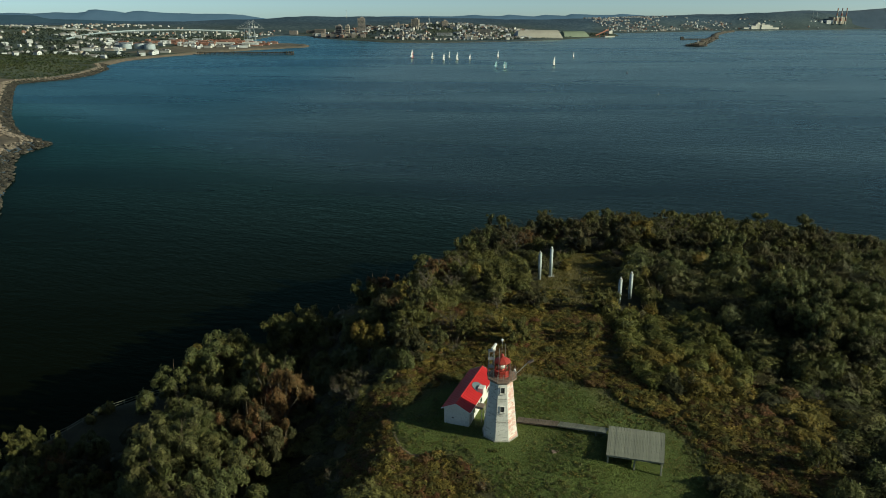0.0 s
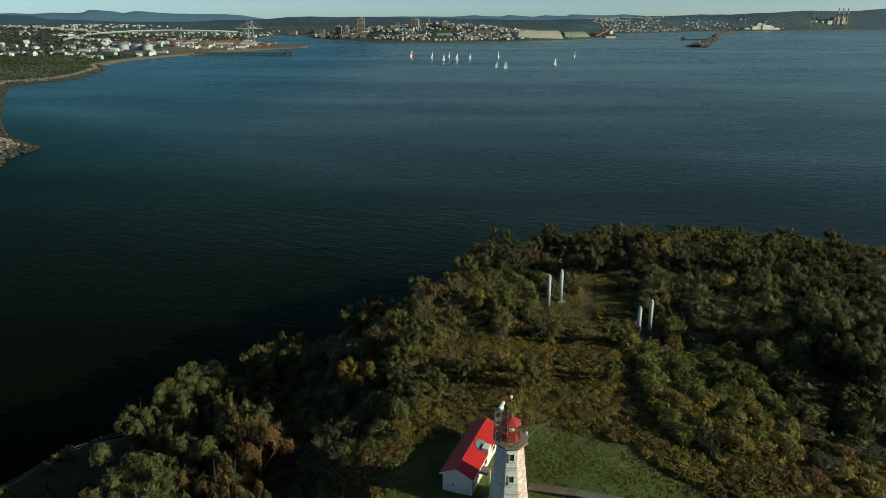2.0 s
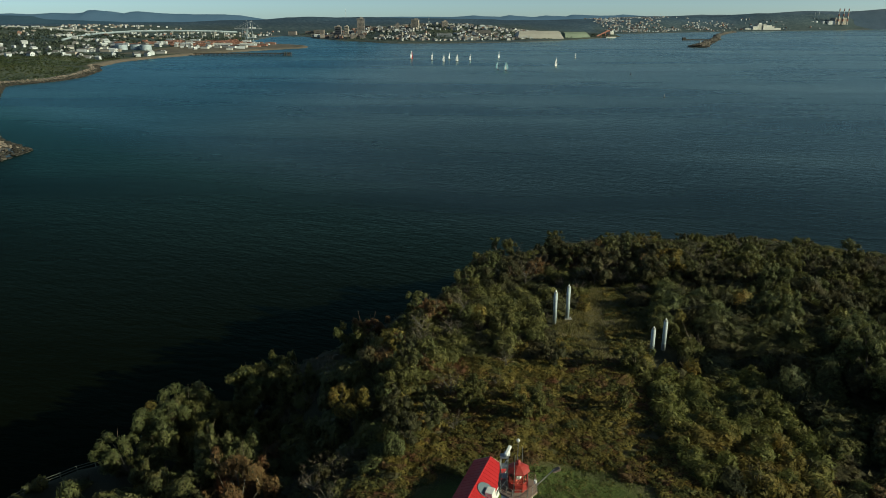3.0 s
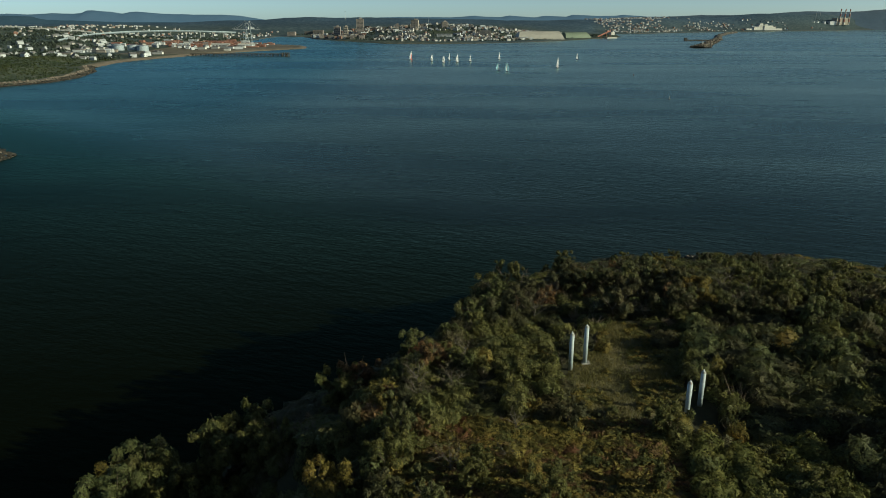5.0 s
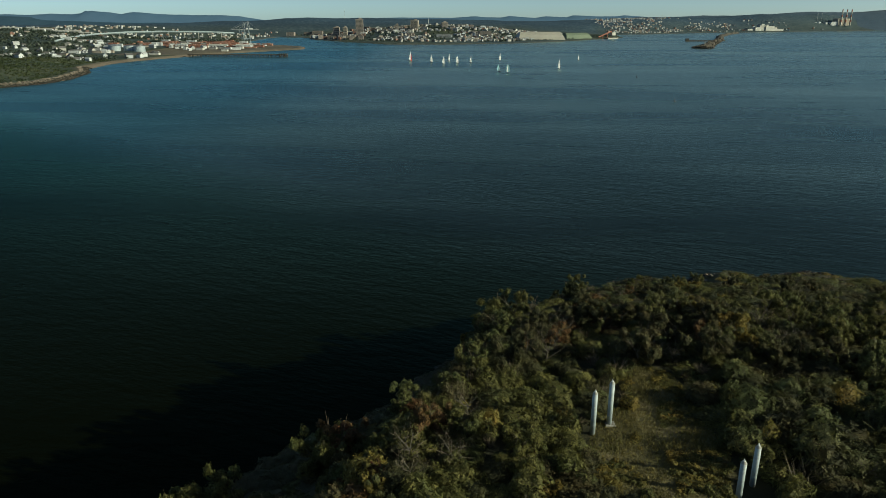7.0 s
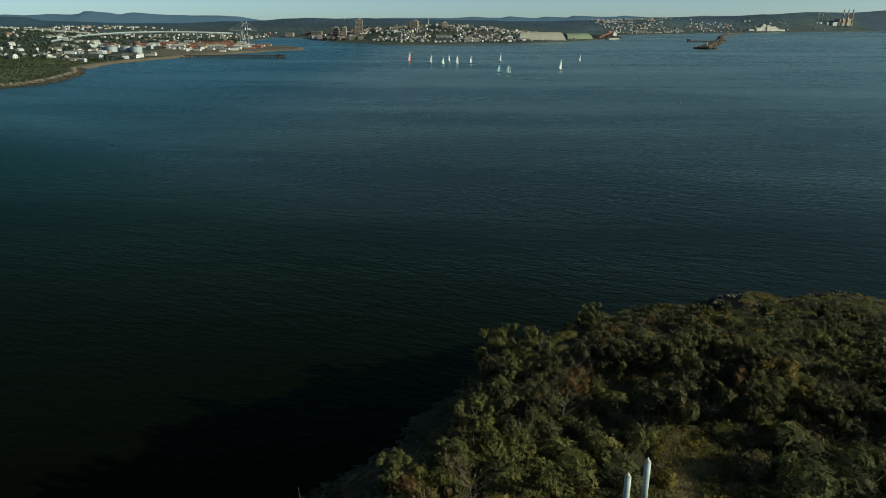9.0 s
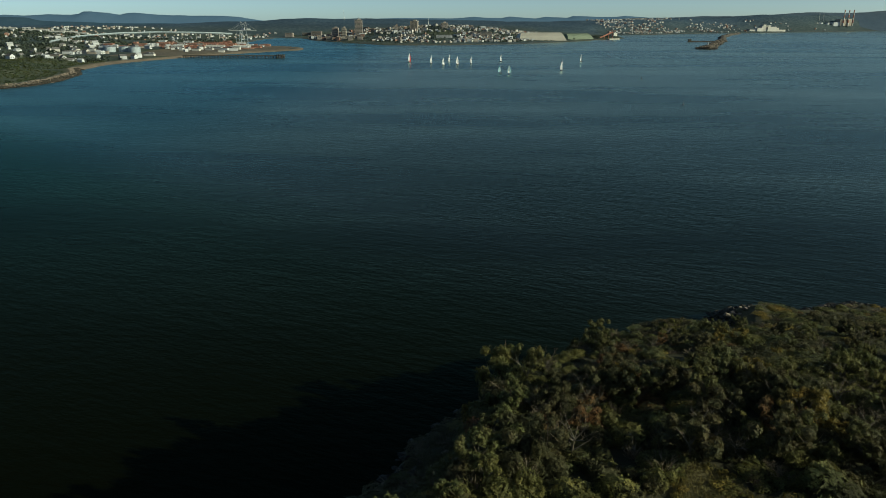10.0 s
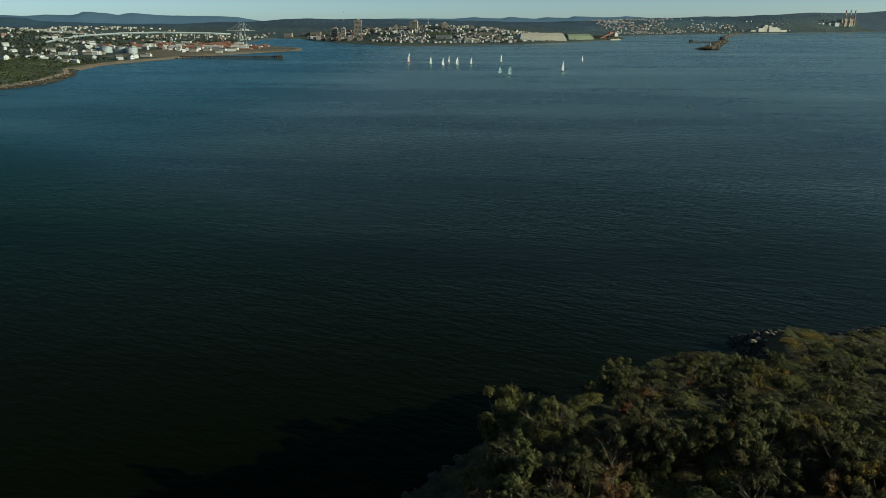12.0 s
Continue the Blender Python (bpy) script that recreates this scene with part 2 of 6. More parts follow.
def mainland_material():
    """Woods, fields and built-up land on the far shore, sand and stone along its edge."""
    m, t, b, node, link = nodes_of("mainland_ground")
    zone = node("ShaderNodeVertexColor")
    zone.layer_name = "zone"
    split = node("ShaderNodeSeparateColor")
    link(zone.outputs["Color"], split.inputs["Color"])
    pos = node("ShaderNodeTexCoord").outputs["Object"]
    n1, n2 = noise_node(t, pos, 0.006, 6, 0.65), noise_node(t, pos, 0.06, 6, 0.7)
    # woods are tinted blue to stand in for haze
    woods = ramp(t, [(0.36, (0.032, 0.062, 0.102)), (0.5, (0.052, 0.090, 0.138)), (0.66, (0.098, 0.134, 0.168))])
    town = ramp(t, [(0.34, (0.048, 0.064, 0.040)), (0.52, (0.078, 0.092, 0.060)), (0.72, (0.15, 0.15, 0.122))])
    sand = ramp(t, [(0.3, (0.15, 0.125, 0.10)), (0.6, (0.215, 0.178, 0.142)), (0.8, (0.31, 0.262, 0.21))])
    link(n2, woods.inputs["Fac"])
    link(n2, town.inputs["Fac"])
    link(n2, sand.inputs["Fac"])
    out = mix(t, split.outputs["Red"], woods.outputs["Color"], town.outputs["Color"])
    out = mix(t, split.outputs["Green"], out, sand.outputs["Color"])
    tone = ramp(t, [(0.3, (0.7, 0.72, 0.75)), (0.7, (1.2, 1.2, 1.15))])
    link(n1, tone.inputs["Fac"])
    out = mix(t, 0.9, out, tone.outputs["Color"], "MULTIPLY")
    link(out, b.inputs["Base Color"])
    b.inputs["Roughness"].default_value = 0.95
    b.inputs["Specular IOR Level"].default_value = 0.1
    bp = node("ShaderNodeBump")
    bp.inputs["Strength"].default_value, bp.inputs["Distance"].default_value = 0.5, 4.0
    link(n2, bp.inputs["Height"])
    link(bp.outputs["Normal"], b.inputs["Normal"])
    return m


def water_material():
    m, t, b, node, link = nodes_of("sea_water")
    pos = node("ShaderNodeTexCoord").outputs["Object"]

    def stretched(sx, sy, turn):
        mp = node("ShaderNodeMapping")
        mp.vector_type = "TEXTURE"
        mp.inputs["Scale"].default_value = (1 / sx, 1 / sy, 1)
        mp.inputs["Rotation"].default_value = (0, 0, radians(turn))
        link(pos, mp.inputs["Vector"])
        return mp.outputs["Vector"]

    swell = noise_node(t, stretched(0.08, 0.18, -20), 1.0, 2, 0.5)
    ripple = noise_node(t, stretched(0.22, 0.50, -24), 1.0, 2, 0.5)
    chop = noise_node(t, stretched(0.5, 1.3, -12), 1.0, 3, 0.6)
    wind = noise_node(t, stretched(0.0016, 0.006, -4), 1.0, 4, 0.6)
    add = node("ShaderNodeMath")
    add.operation = "MULTIPLY_ADD"
    add.inputs[1].default_value = 0.42
    link(chop, add.inputs[0])
    link(ripple, add.inputs[2])
    whole = node("ShaderNodeMath")
    whole.operation = "MULTIPLY_ADD"
    whole.inputs[1].default_value = 1.3
    link(swell, whole.inputs[0])
    link(add.outputs[0], whole.inputs[2])
    bp = node("ShaderNodeBump")
    bp.inputs["Distance"].default_value = 1.1
    strength = node("ShaderNodeMapRange")
    strength.inputs["From Min"].default_value, strength.inputs["From Max"].default_value = 0.35, 0.65
    strength.inputs["To Min"].default_value, strength.inputs["To Max"].default_value = 0.155, 0.265
    link(wind, strength.inputs["Value"])
    link(whole.outputs[0], bp.inputs["Height"])
    rough = node("ShaderNodeMapRange")
    rough.inputs["From Min"].default_value, rough.inputs["From Max"].default_value = 0.35, 0.65
    rough.inputs["To Min"].default_value, rough.inputs["To Max"].default_value = 0.25, 0.31
    link(wind, rough.inputs["Value"])
    # towards the near left ripples flatten, the body greens, and the sheen is painted darker
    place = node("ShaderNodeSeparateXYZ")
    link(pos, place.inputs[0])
    outward_share = node("ShaderNodeMapRange")
    outward_share.interpolation_type = "SMOOTHSTEP"
    outward_share.inputs["From Min"].default_value, outward_share.inputs["From Max"].default_value = -60, 500
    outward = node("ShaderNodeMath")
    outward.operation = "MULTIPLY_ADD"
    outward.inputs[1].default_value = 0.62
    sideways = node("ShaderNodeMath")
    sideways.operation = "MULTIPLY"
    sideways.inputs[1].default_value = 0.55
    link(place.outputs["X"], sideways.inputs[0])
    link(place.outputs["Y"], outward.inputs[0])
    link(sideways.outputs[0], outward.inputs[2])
    link(outward.outputs[0], outward_share.inputs["Value"])
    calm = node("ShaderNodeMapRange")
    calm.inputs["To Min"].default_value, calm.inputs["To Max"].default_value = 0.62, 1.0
    link(outward_share.outputs["Result"], calm.inputs["Value"])
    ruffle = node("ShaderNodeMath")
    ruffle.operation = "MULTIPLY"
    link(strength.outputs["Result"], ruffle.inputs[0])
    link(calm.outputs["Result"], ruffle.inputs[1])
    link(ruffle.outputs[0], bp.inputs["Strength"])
    # brightness of the sheen by position is put into the gloss colour
    sheen_ramp = ramp(t, [(0.0, (0.13, 0.165, 0.085)), (0.39, (0.50, 0.73, 0.57)), (0.54, (0.82, 1.0, 0.89)), (0.72, (0.72, 0.89, 0.82)), (1.0, (0.76, 0.93, 0.89))])
    link(outward_share.outputs["Result"], sheen_ramp.inputs["Fac"])
    # to the left the painted sheen is dimmed and tinted blue
    blue_left = node("ShaderNodeMapRange")
    blue_left.interpolation_type = "SMOOTHSTEP"
    blue_left.inputs["From Min"].default_value, blue_left.inputs["From Max"].default_value = -50, -270
    link(place.outputs["X"], blue_left.inputs["Value"])
    sheen = mix(t, blue_left.outputs["Result"], sheen_ramp.outputs["Color"], mix(t, 1.0, sheen_ramp.outputs["Color"], (0.52, 0.74, 0.83), "MULTIPLY"))
    # wind streaks, also put into the gloss colour
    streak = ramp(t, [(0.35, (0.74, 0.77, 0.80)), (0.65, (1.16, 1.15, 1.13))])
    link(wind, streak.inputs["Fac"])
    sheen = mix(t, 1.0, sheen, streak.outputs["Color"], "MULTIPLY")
    body = mix(t, outward_share.outputs["Result"], (0.0031, 0.0037, 0.0010), (0.0028, 0.0050, 0.0024))
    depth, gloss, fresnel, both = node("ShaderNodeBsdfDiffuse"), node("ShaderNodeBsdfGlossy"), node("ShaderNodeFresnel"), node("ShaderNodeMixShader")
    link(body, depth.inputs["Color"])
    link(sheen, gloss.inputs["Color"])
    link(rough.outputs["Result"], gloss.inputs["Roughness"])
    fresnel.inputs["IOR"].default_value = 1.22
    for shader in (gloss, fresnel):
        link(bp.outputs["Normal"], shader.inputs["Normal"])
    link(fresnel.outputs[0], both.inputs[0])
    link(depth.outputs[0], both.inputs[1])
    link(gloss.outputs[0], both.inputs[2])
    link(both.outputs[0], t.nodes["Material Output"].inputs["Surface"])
    return m


def mountain_material(name, dark, light):
    m, t, b, node, link = nodes_of(name)
    pos = node("ShaderNodeTexCoord").outputs["Object"]
    n = noise_node(t, pos, 0.01, 6, 0.65)
    col = ramp(t, [(0.3, dark), (0.7, light)])
    link(n, col.inputs["Fac"])
    link(col.outputs["Color"], b.inputs["Base Color"])
    b.inputs["Roughness"].default_value = 1.0
    b.inputs["Specular IOR Level"].default_value = 0.0
    return m


# ---- building helpers ----
def part(name, bm, material, parent=None, label=""):
    me = bpy.data.meshes.new(name)
    bm.to_mesh(me)
    bm.free()
    for mt in material if isinstance(material, (list, tuple)) else (material,):
        me.materials.append(mt)
    ob = new(name, me)
    ob.parent = parent
    return tagged(ob, label)


def share(ob, m):
    """One more piece on the same mesh under the same parent."""
    o = ob.copy()
    scene.collection.objects.link(o)
    o.matrix_basis = m
    return o


def add_box(bm, centre, size, turn=None, taper=1.0, bevel=0.0):
    r = bmesh.ops.create_cube(bm, size=1)
    vs = r["verts"]
    for v in vs:
        k = taper if v.co.z > 0 else 1.0
        v.co = Vector((v.co.x * size[0] * k, v.co.y * size[1] * k, v.co.z * size[2]))
    if bevel:
        es = list({e for v in vs for e in v.link_edges})
        vs = list({v for f in bmesh.ops.bevel(bm, geom=es, offset=bevel, segments=1, affect="EDGES")["faces"] for v in f.verts} | {v for v in vs if v.is_valid})
    m = Matrix.Translation(centre) @ (turn or Matrix.Identity(4))
    bmesh.ops.transform(bm, matrix=m, verts=vs)
    return vs


def add_tube(bm, a, b, r0, r1, sides=8, cap=True):
    a, b = Vector(a), Vector(b)
    d = b - a
    q = d.to_track_quat("Z", "Y").to_matrix().to_4x4()
    vs = bmesh.ops.create_cone(bm, cap_ends=cap, segments=sides, radius1=r0, radius2=r1, depth=d.length)["verts"]
    bmesh.ops.transform(bm, matrix=Matrix.Translation((a + b) / 2) @ q, verts=vs)
    return vs


def box_part(name, centre, size, material, parent, label="", bevel=0.0, turn=None):
    bm = bmesh.new()
    add_box(bm, centre, size, turn, 1.0, bevel)
    return part(name, bm, material, parent, label)


def tube_part(name, a, b, r, material, parent, label="", r1=None, sides=8):
    bm = bmesh.new()
    add_tube(bm, a, b, r, r if r1 is None else r1, sides)
    return part(name, bm, material, parent, label)


def array_mesh(name, verts, faces, materials, slots=None, smooth=False):
    """A mesh straight from arrays: faces all of one size."""
    me = bpy.data.meshes.new(name)
    faces = np.asarray(faces, np.int32)
    n, k = faces.shape
    me.vertices.add(len(verts))
    me.vertices.foreach_set("co", np.asarray(verts, np.float32).ravel())
    me.loops.add(n * k)
    me.loops.foreach_set("vertex_index", faces.ravel())
    me.polygons.add(n)
    me.polygons.foreach_set("loop_start", np.arange(0, n * k, k, dtype=np.int32))
    for mt in materials:
        me.materials.append(mt)
    if slots is not None:
        me.polygons.foreach_set("material_index", np.asarray(slots, np.int32))
    me.polygons.foreach_set("use_smooth", np.full(n, smooth))
    me.update(calc_edges=True)
    return me


def thing(name, where, label, category, group="", kind=""):
    ob = new(name)
    ob.matrix_basis = where
    ob.empty_display_size = 0.5
    return tagged(ob, label, category, group, kind)


def gabled(bm, w, l, h, roof):
    """Walls and gables of a house in one box, and its roof planes in another mesh."""
    add_box(bm, (0, 0, h / 2 - 1), (w, l, h + 2))
    for s in (-1, 1):
        a, b, c = (bm.verts.new(p) for p in ((-w / 2, s * l / 2, h), (w / 2, s * l / 2, h), (0, s * l / 2, h + roof)))
        bm.faces.new((a, b, c) if s < 0 else (b, a, c))


def roof_planes(bm, w, l, h, roof, over=0.4, thick=0.25):
    for s in (-1, 1):
        x0, z0 = s * (w / 2 + over), h - over * roof / (w / 2)
        pts = [(x0, -l / 2 - over, z0), (x0, l / 2 + over, z0), (0, l / 2 + over, h + roof), (0, -l / 2 - over, h + roof)]
        lo = [bm.verts.new(p) for p in pts]
        hi = [bm.verts.new((p[0], p[1], p[2] + thick)) for p in pts]
        faces = [lo[::-1], hi] + [[lo[i], lo[(i + 1) % 4], hi[(i + 1) % 4], hi[i]] for i in range(4)]
        for f in faces:
            bm.faces.new(f)
    bmesh.ops.recalc_face_normals(bm, faces=bm.faces)


# ---- the lie of the land ----
def smooth(a, b, v):
    k = np.clip((v - a) / (b - a), 0, 1)
    return k * k * (3 - 2 * k)


def inside_distance(poly, x, y):
    """Signed distance to a closed outline: positive inside."""
    p = np.asarray(poly, float)
    q = np.roll(p, -1, axis=0)
    best, odd = np.full(x.shape, 1e18), np.zeros(x.shape, bool)
    for (ax, ay), (bx, by) in zip(p, q):
        dx, dy = bx - ax, by - ay
        k = np.clip(((x - ax) * dx + (y - ay) * dy) / (dx * dx + dy * dy), 0, 1)
        best = np.minimum(best, (x - ax - k * dx) ** 2 + (y - ay - k * dy) ** 2)
        if ay != by:
            odd ^= ((ay > y) != (by > y)) & (x < (bx - ax) * (y - ay) / (by - ay) + ax)
    return np.where(odd, 1, -1) * np.sqrt(best)


def value_noise(x, y, cell, seed=0):
    """Smooth value noise between 0 and 1 from a hashed lattice."""
    u, v = x / cell, y / cell
    i, j = np.floor(u).astype(np.int64), np.floor(v).astype(np.int64)
    fu, fv = u - i, v - j
    fu, fv = fu * fu * (3 - 2 * fu), fv * fv * (3 - 2 * fv)

    def h(a, b):
        k = (a * 374761393 + b * 668265263 + seed * 982451653) & 0xFFFFFFFF
        k = ((k ^ (k >> 13)) * 1274126177) & 0xFFFFFFFF
        return ((k ^ (k >> 16)) & 0xFFFF) / 65535.0

    return (h(i, j) * (1 - fu) + h(i + 1, j) * fu) * (1 - fv) + (h(i, j + 1) * (1 - fu) + h(i + 1, j + 1) * fu) * fv


ISLAND = [(-130, -60), (-112, 50), (-94, 90), (-83, 110), (-79, 118), (-75, 125), (-68, 132.5), (-59, 139), (-49, 143), (-45, 158), (-33, 172), (-18, 195), (-3, 221), (12, 241), (26, 255), (52, 264), (64, 268), (69, 259), (78, 262), (84, 284), (92, 289),
          (112, 287), (128, 291), (165, 272), (235, 220), (310, 110), (310, -60)]
PLATEAU = [(-28, -40), (-16, 55), (-11, 75), (-9.5, 95), (-8, 115), (-8, 132), (-4.5, 150), (0.5, 170), (7, 190), (15, 207), (30, 224), (50, 240), (72, 248), (98, 257), (130, 249), (162, 222), (240, 120), (240, -40)]


def spur_weight(x, y):
    """The low grassy spur at the far end, with a steep western face over a dark cove."""
    return smooth(79.5, 83, x) * smooth(106, 95, x) * smooth(256, 265, y) * smooth(285, 277, y)


def island_height(x, y):
    x, y = np.asarray(x, float), np.asarray(y, float)
    wob = (value_noise(x, y, 17, 3) - 0.5) * 9 + (value_noise(x, y, 6, 4) - 0.5) * 3
    d, e = inside_distance(ISLAND, x, y) + wob * 0.6, inside_distance(PLATEAU, x, y) + wob
    dome = 31.4 - 0.120 * np.maximum(0, y - 142) - 0.11 * np.maximum(0, y - 222) - 0.09 * np.maximum(0, 52 - x) * smooth(185, 225, y) - 0.03 * np.maximum(0, x - 50) - 0.03 * np.maximum(0, 70 - y) - 0.36 * np.maximum(0, x - 110) + 3.1 * np.exp(-(((x - 64) / 40) ** 2 + ((y - 192) / 29) ** 2))
    low = np.where(d > 0, np.minimum(0.3 + (0.5 + 1.9 * smooth(-42, -50, x) * smooth(98, 108, y) * smooth(150, 142, y)) * d, 11.5 - 6.0 * smooth(125, 160, y)), np.maximum(-3, 0.3 * d))
    rough = (value_noise(x, y, 9, 5) - 0.5) * 0.9 + (value_noise(x, y, 3.5, 6) - 0.5) * 0.35
    z = low + np.maximum(0, dome - low) * smooth(-10.5, 2.5, e)
    slope = np.minimum(dome + 0.62 * np.minimum(0, e - 1), 0.3 + 1.5 * d)
    z = z + np.maximum(0, slope - z) * smooth(70, 40, x) * smooth(-60, -46, x) * smooth(198, 166, y)
    z = z + 1.2 * spur_weight(x, y) * (d > 0.5) - np.minimum(3.5, np.maximum(0, z - 1)) * np.exp(-(((x - 69) / 9) ** 2 + ((y - 247) / 9) ** 2))
    flat = np.exp(-(((x - 12) / 16) ** 2 + ((y - 88) / 11) ** 4))
    knoll = 1.15 * np.exp(-(((x - 20.3) / 4.6) ** 2 + ((y - 81.5) / 6.0) ** 2))
    return z * (1 - flat) + flat * (31.5 - 0.02 * np.maximum(0, x - 16)) + rough * (1 - flat) * (d > 1) + knoll - 0.72 * np.exp(-((x - 38) ** 2 + (y - 134.6) ** 2) / 30)


def lawn_weight(x, y):
    wob = (value_noise(x, y, 5, 9) - 0.5) * 0.35
    a = 1 - (((x - 11.5) / 20.5) ** 2 + ((y - 86) / 17.5) ** 2)
    a = np.minimum(a, np.minimum((y - 79.8 + 1.6 * np.maximum(0, x - 1.5) - 1.6 * np.maximum(0, -4.5 - x)) / 7, (x + 7.6) / 6))
    b = 1 - (((x - 26) / 9.5) ** 2 + ((y - 78) / 16) ** 2)
    return np.clip((np.maximum(a, b) + wob) * 5, 0, 1)


def herb_weight(x, y):
    """Low brown-gold herbs and dry grass: the hill behind the tower, the rim of the lawn and the open strip beside the platform."""
    hill = np.exp(-(((x - 14) / 20) ** 4 + ((y - 116) / 16) ** 4))
    rim = np.exp(-((np.hypot((x - 12) / 19.5, (y - 86) / 17.5) - 1.2) / 0.22) ** 2)
    strip = np.exp(-(((x - 31.5 - (113 - y) * 0.33) / 8) ** 4 + ((y - 90) / 22) ** 4))
    corner = np.exp(-(((x + 3) / 9.5) ** 4 + ((y - 77.5) / 7.5) ** 4))
    return np.maximum(np.maximum(hill, rim), np.maximum(strip, corner))


def worn_weight(x, y):
    """Thin dry turf along the rim of the lawn and a narrow gully through the low scrub."""
    wob = (value_noise(x, y, 2.2, 13) - 0.5) * 1.6
    gully = np.exp(-(((x - 35.6 - 0.05 * (y - 90) + wob) / 1.3) ** 2 + ((y - 90.5) / 8) ** 4))
    patch = np.exp(-(((x - 26.2 + wob) / 2.2) ** 2 + ((y - 97) / 3.6) ** 2))
    return np.maximum(gully, patch)


def clearing_weight(x, y):
    wob = (value_noise(x, y, 5, 11) - 0.5) * 0.5
    a = 1 - (((x - 30 - (y - 142) * 0.12) / 10) ** 2 + ((y - 143) / 14) ** 2)
    b = 1 - (((x - 35) / 6) ** 2 + ((y - 161) / 10) ** 2)
    return np.clip((np.maximum(a, b) + wob) * 3, 0, 1)


def build_island():
    xs, ys = np.arange(-136, 314, 1.8), np.arange(-64, 302, 1.8)
    X, Y = np.meshgrid(xs, ys)
    Z = island_height(X, Y)
    nx, ny = len(xs), len(ys)
    idx = np.arange(nx * ny).reshape(ny, nx)
    faces = np.stack([idx[:-1, :-1], idx[:-1, 1:], idx[1:, 1:], idx[1:, :-1]], -1).reshape(-1, 4)
    faces = faces[(Z.ravel()[faces] > -2.9).any(axis=1)]
    me = array_mesh("ground", np.stack([X, Y, Z], -1).reshape(-1, 3), faces, [ground_material()], None, True)
    lawn, dry = lawn_weight(X, Y), clearing_weight(X, Y)
    bank = herb_weight(X, Y) * (1 - lawn) * (0.5 + 0.4 * value_noise(X, Y, 6, 14))
    edge = np.maximum(worn_weight(X, Y) * 0.75, spur_weight(X, Y) * 0.2)
    stone = 1 - smooth(1.5, 5.0, Z + (value_noise(X, Y, 7, 15) - 0.5) * 3)
    cols = np.stack([lawn, np.clip(np.maximum(np.maximum(dry * 0.8, bank), edge), 0, 1), stone, np.ones_like(Z)], -1).astype(np.float32)
    at = me.color_attributes.new("zone", "FLOAT_COLOR", "POINT")
    at.data.foreach_set("color", cols.ravel())
    tagged(new("ground", me), "grassy, shrub-covered island ground sloping to a stony shore", "ground", kind="structure")


build_island()

# ---- sea ----
bm = bmesh.new()
bmesh.ops.create_grid(bm, x_segments=8, y_segments=8, size=9000)
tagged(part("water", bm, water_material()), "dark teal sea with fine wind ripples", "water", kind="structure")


# ---- lighthouse ----
def octagon(r, z, k=8):
    """A ring with flats of half-width r facing along the axes."""
    c = r / math.cos(math.pi / k)
    return [(c * math.cos(math.pi / k * (2 * i + 1)), c * math.sin(math.pi / k * (2 * i + 1)), z) for i in range(k)]


def loft(bm, rings, close=True):
    vs = [[bm.verts.new(p) for p in r] for r in rings]
    n = len(vs[0])
    for a, b in zip(vs, vs[1:]):
        for i in range(n):
            bm.faces.new((a[i], a[(i + 1) % n], b[(i + 1) % n], b[i]))
    if close:
        bm.faces.new(vs[0][::-1])
        bm.faces.new(vs[-1])
    return vs


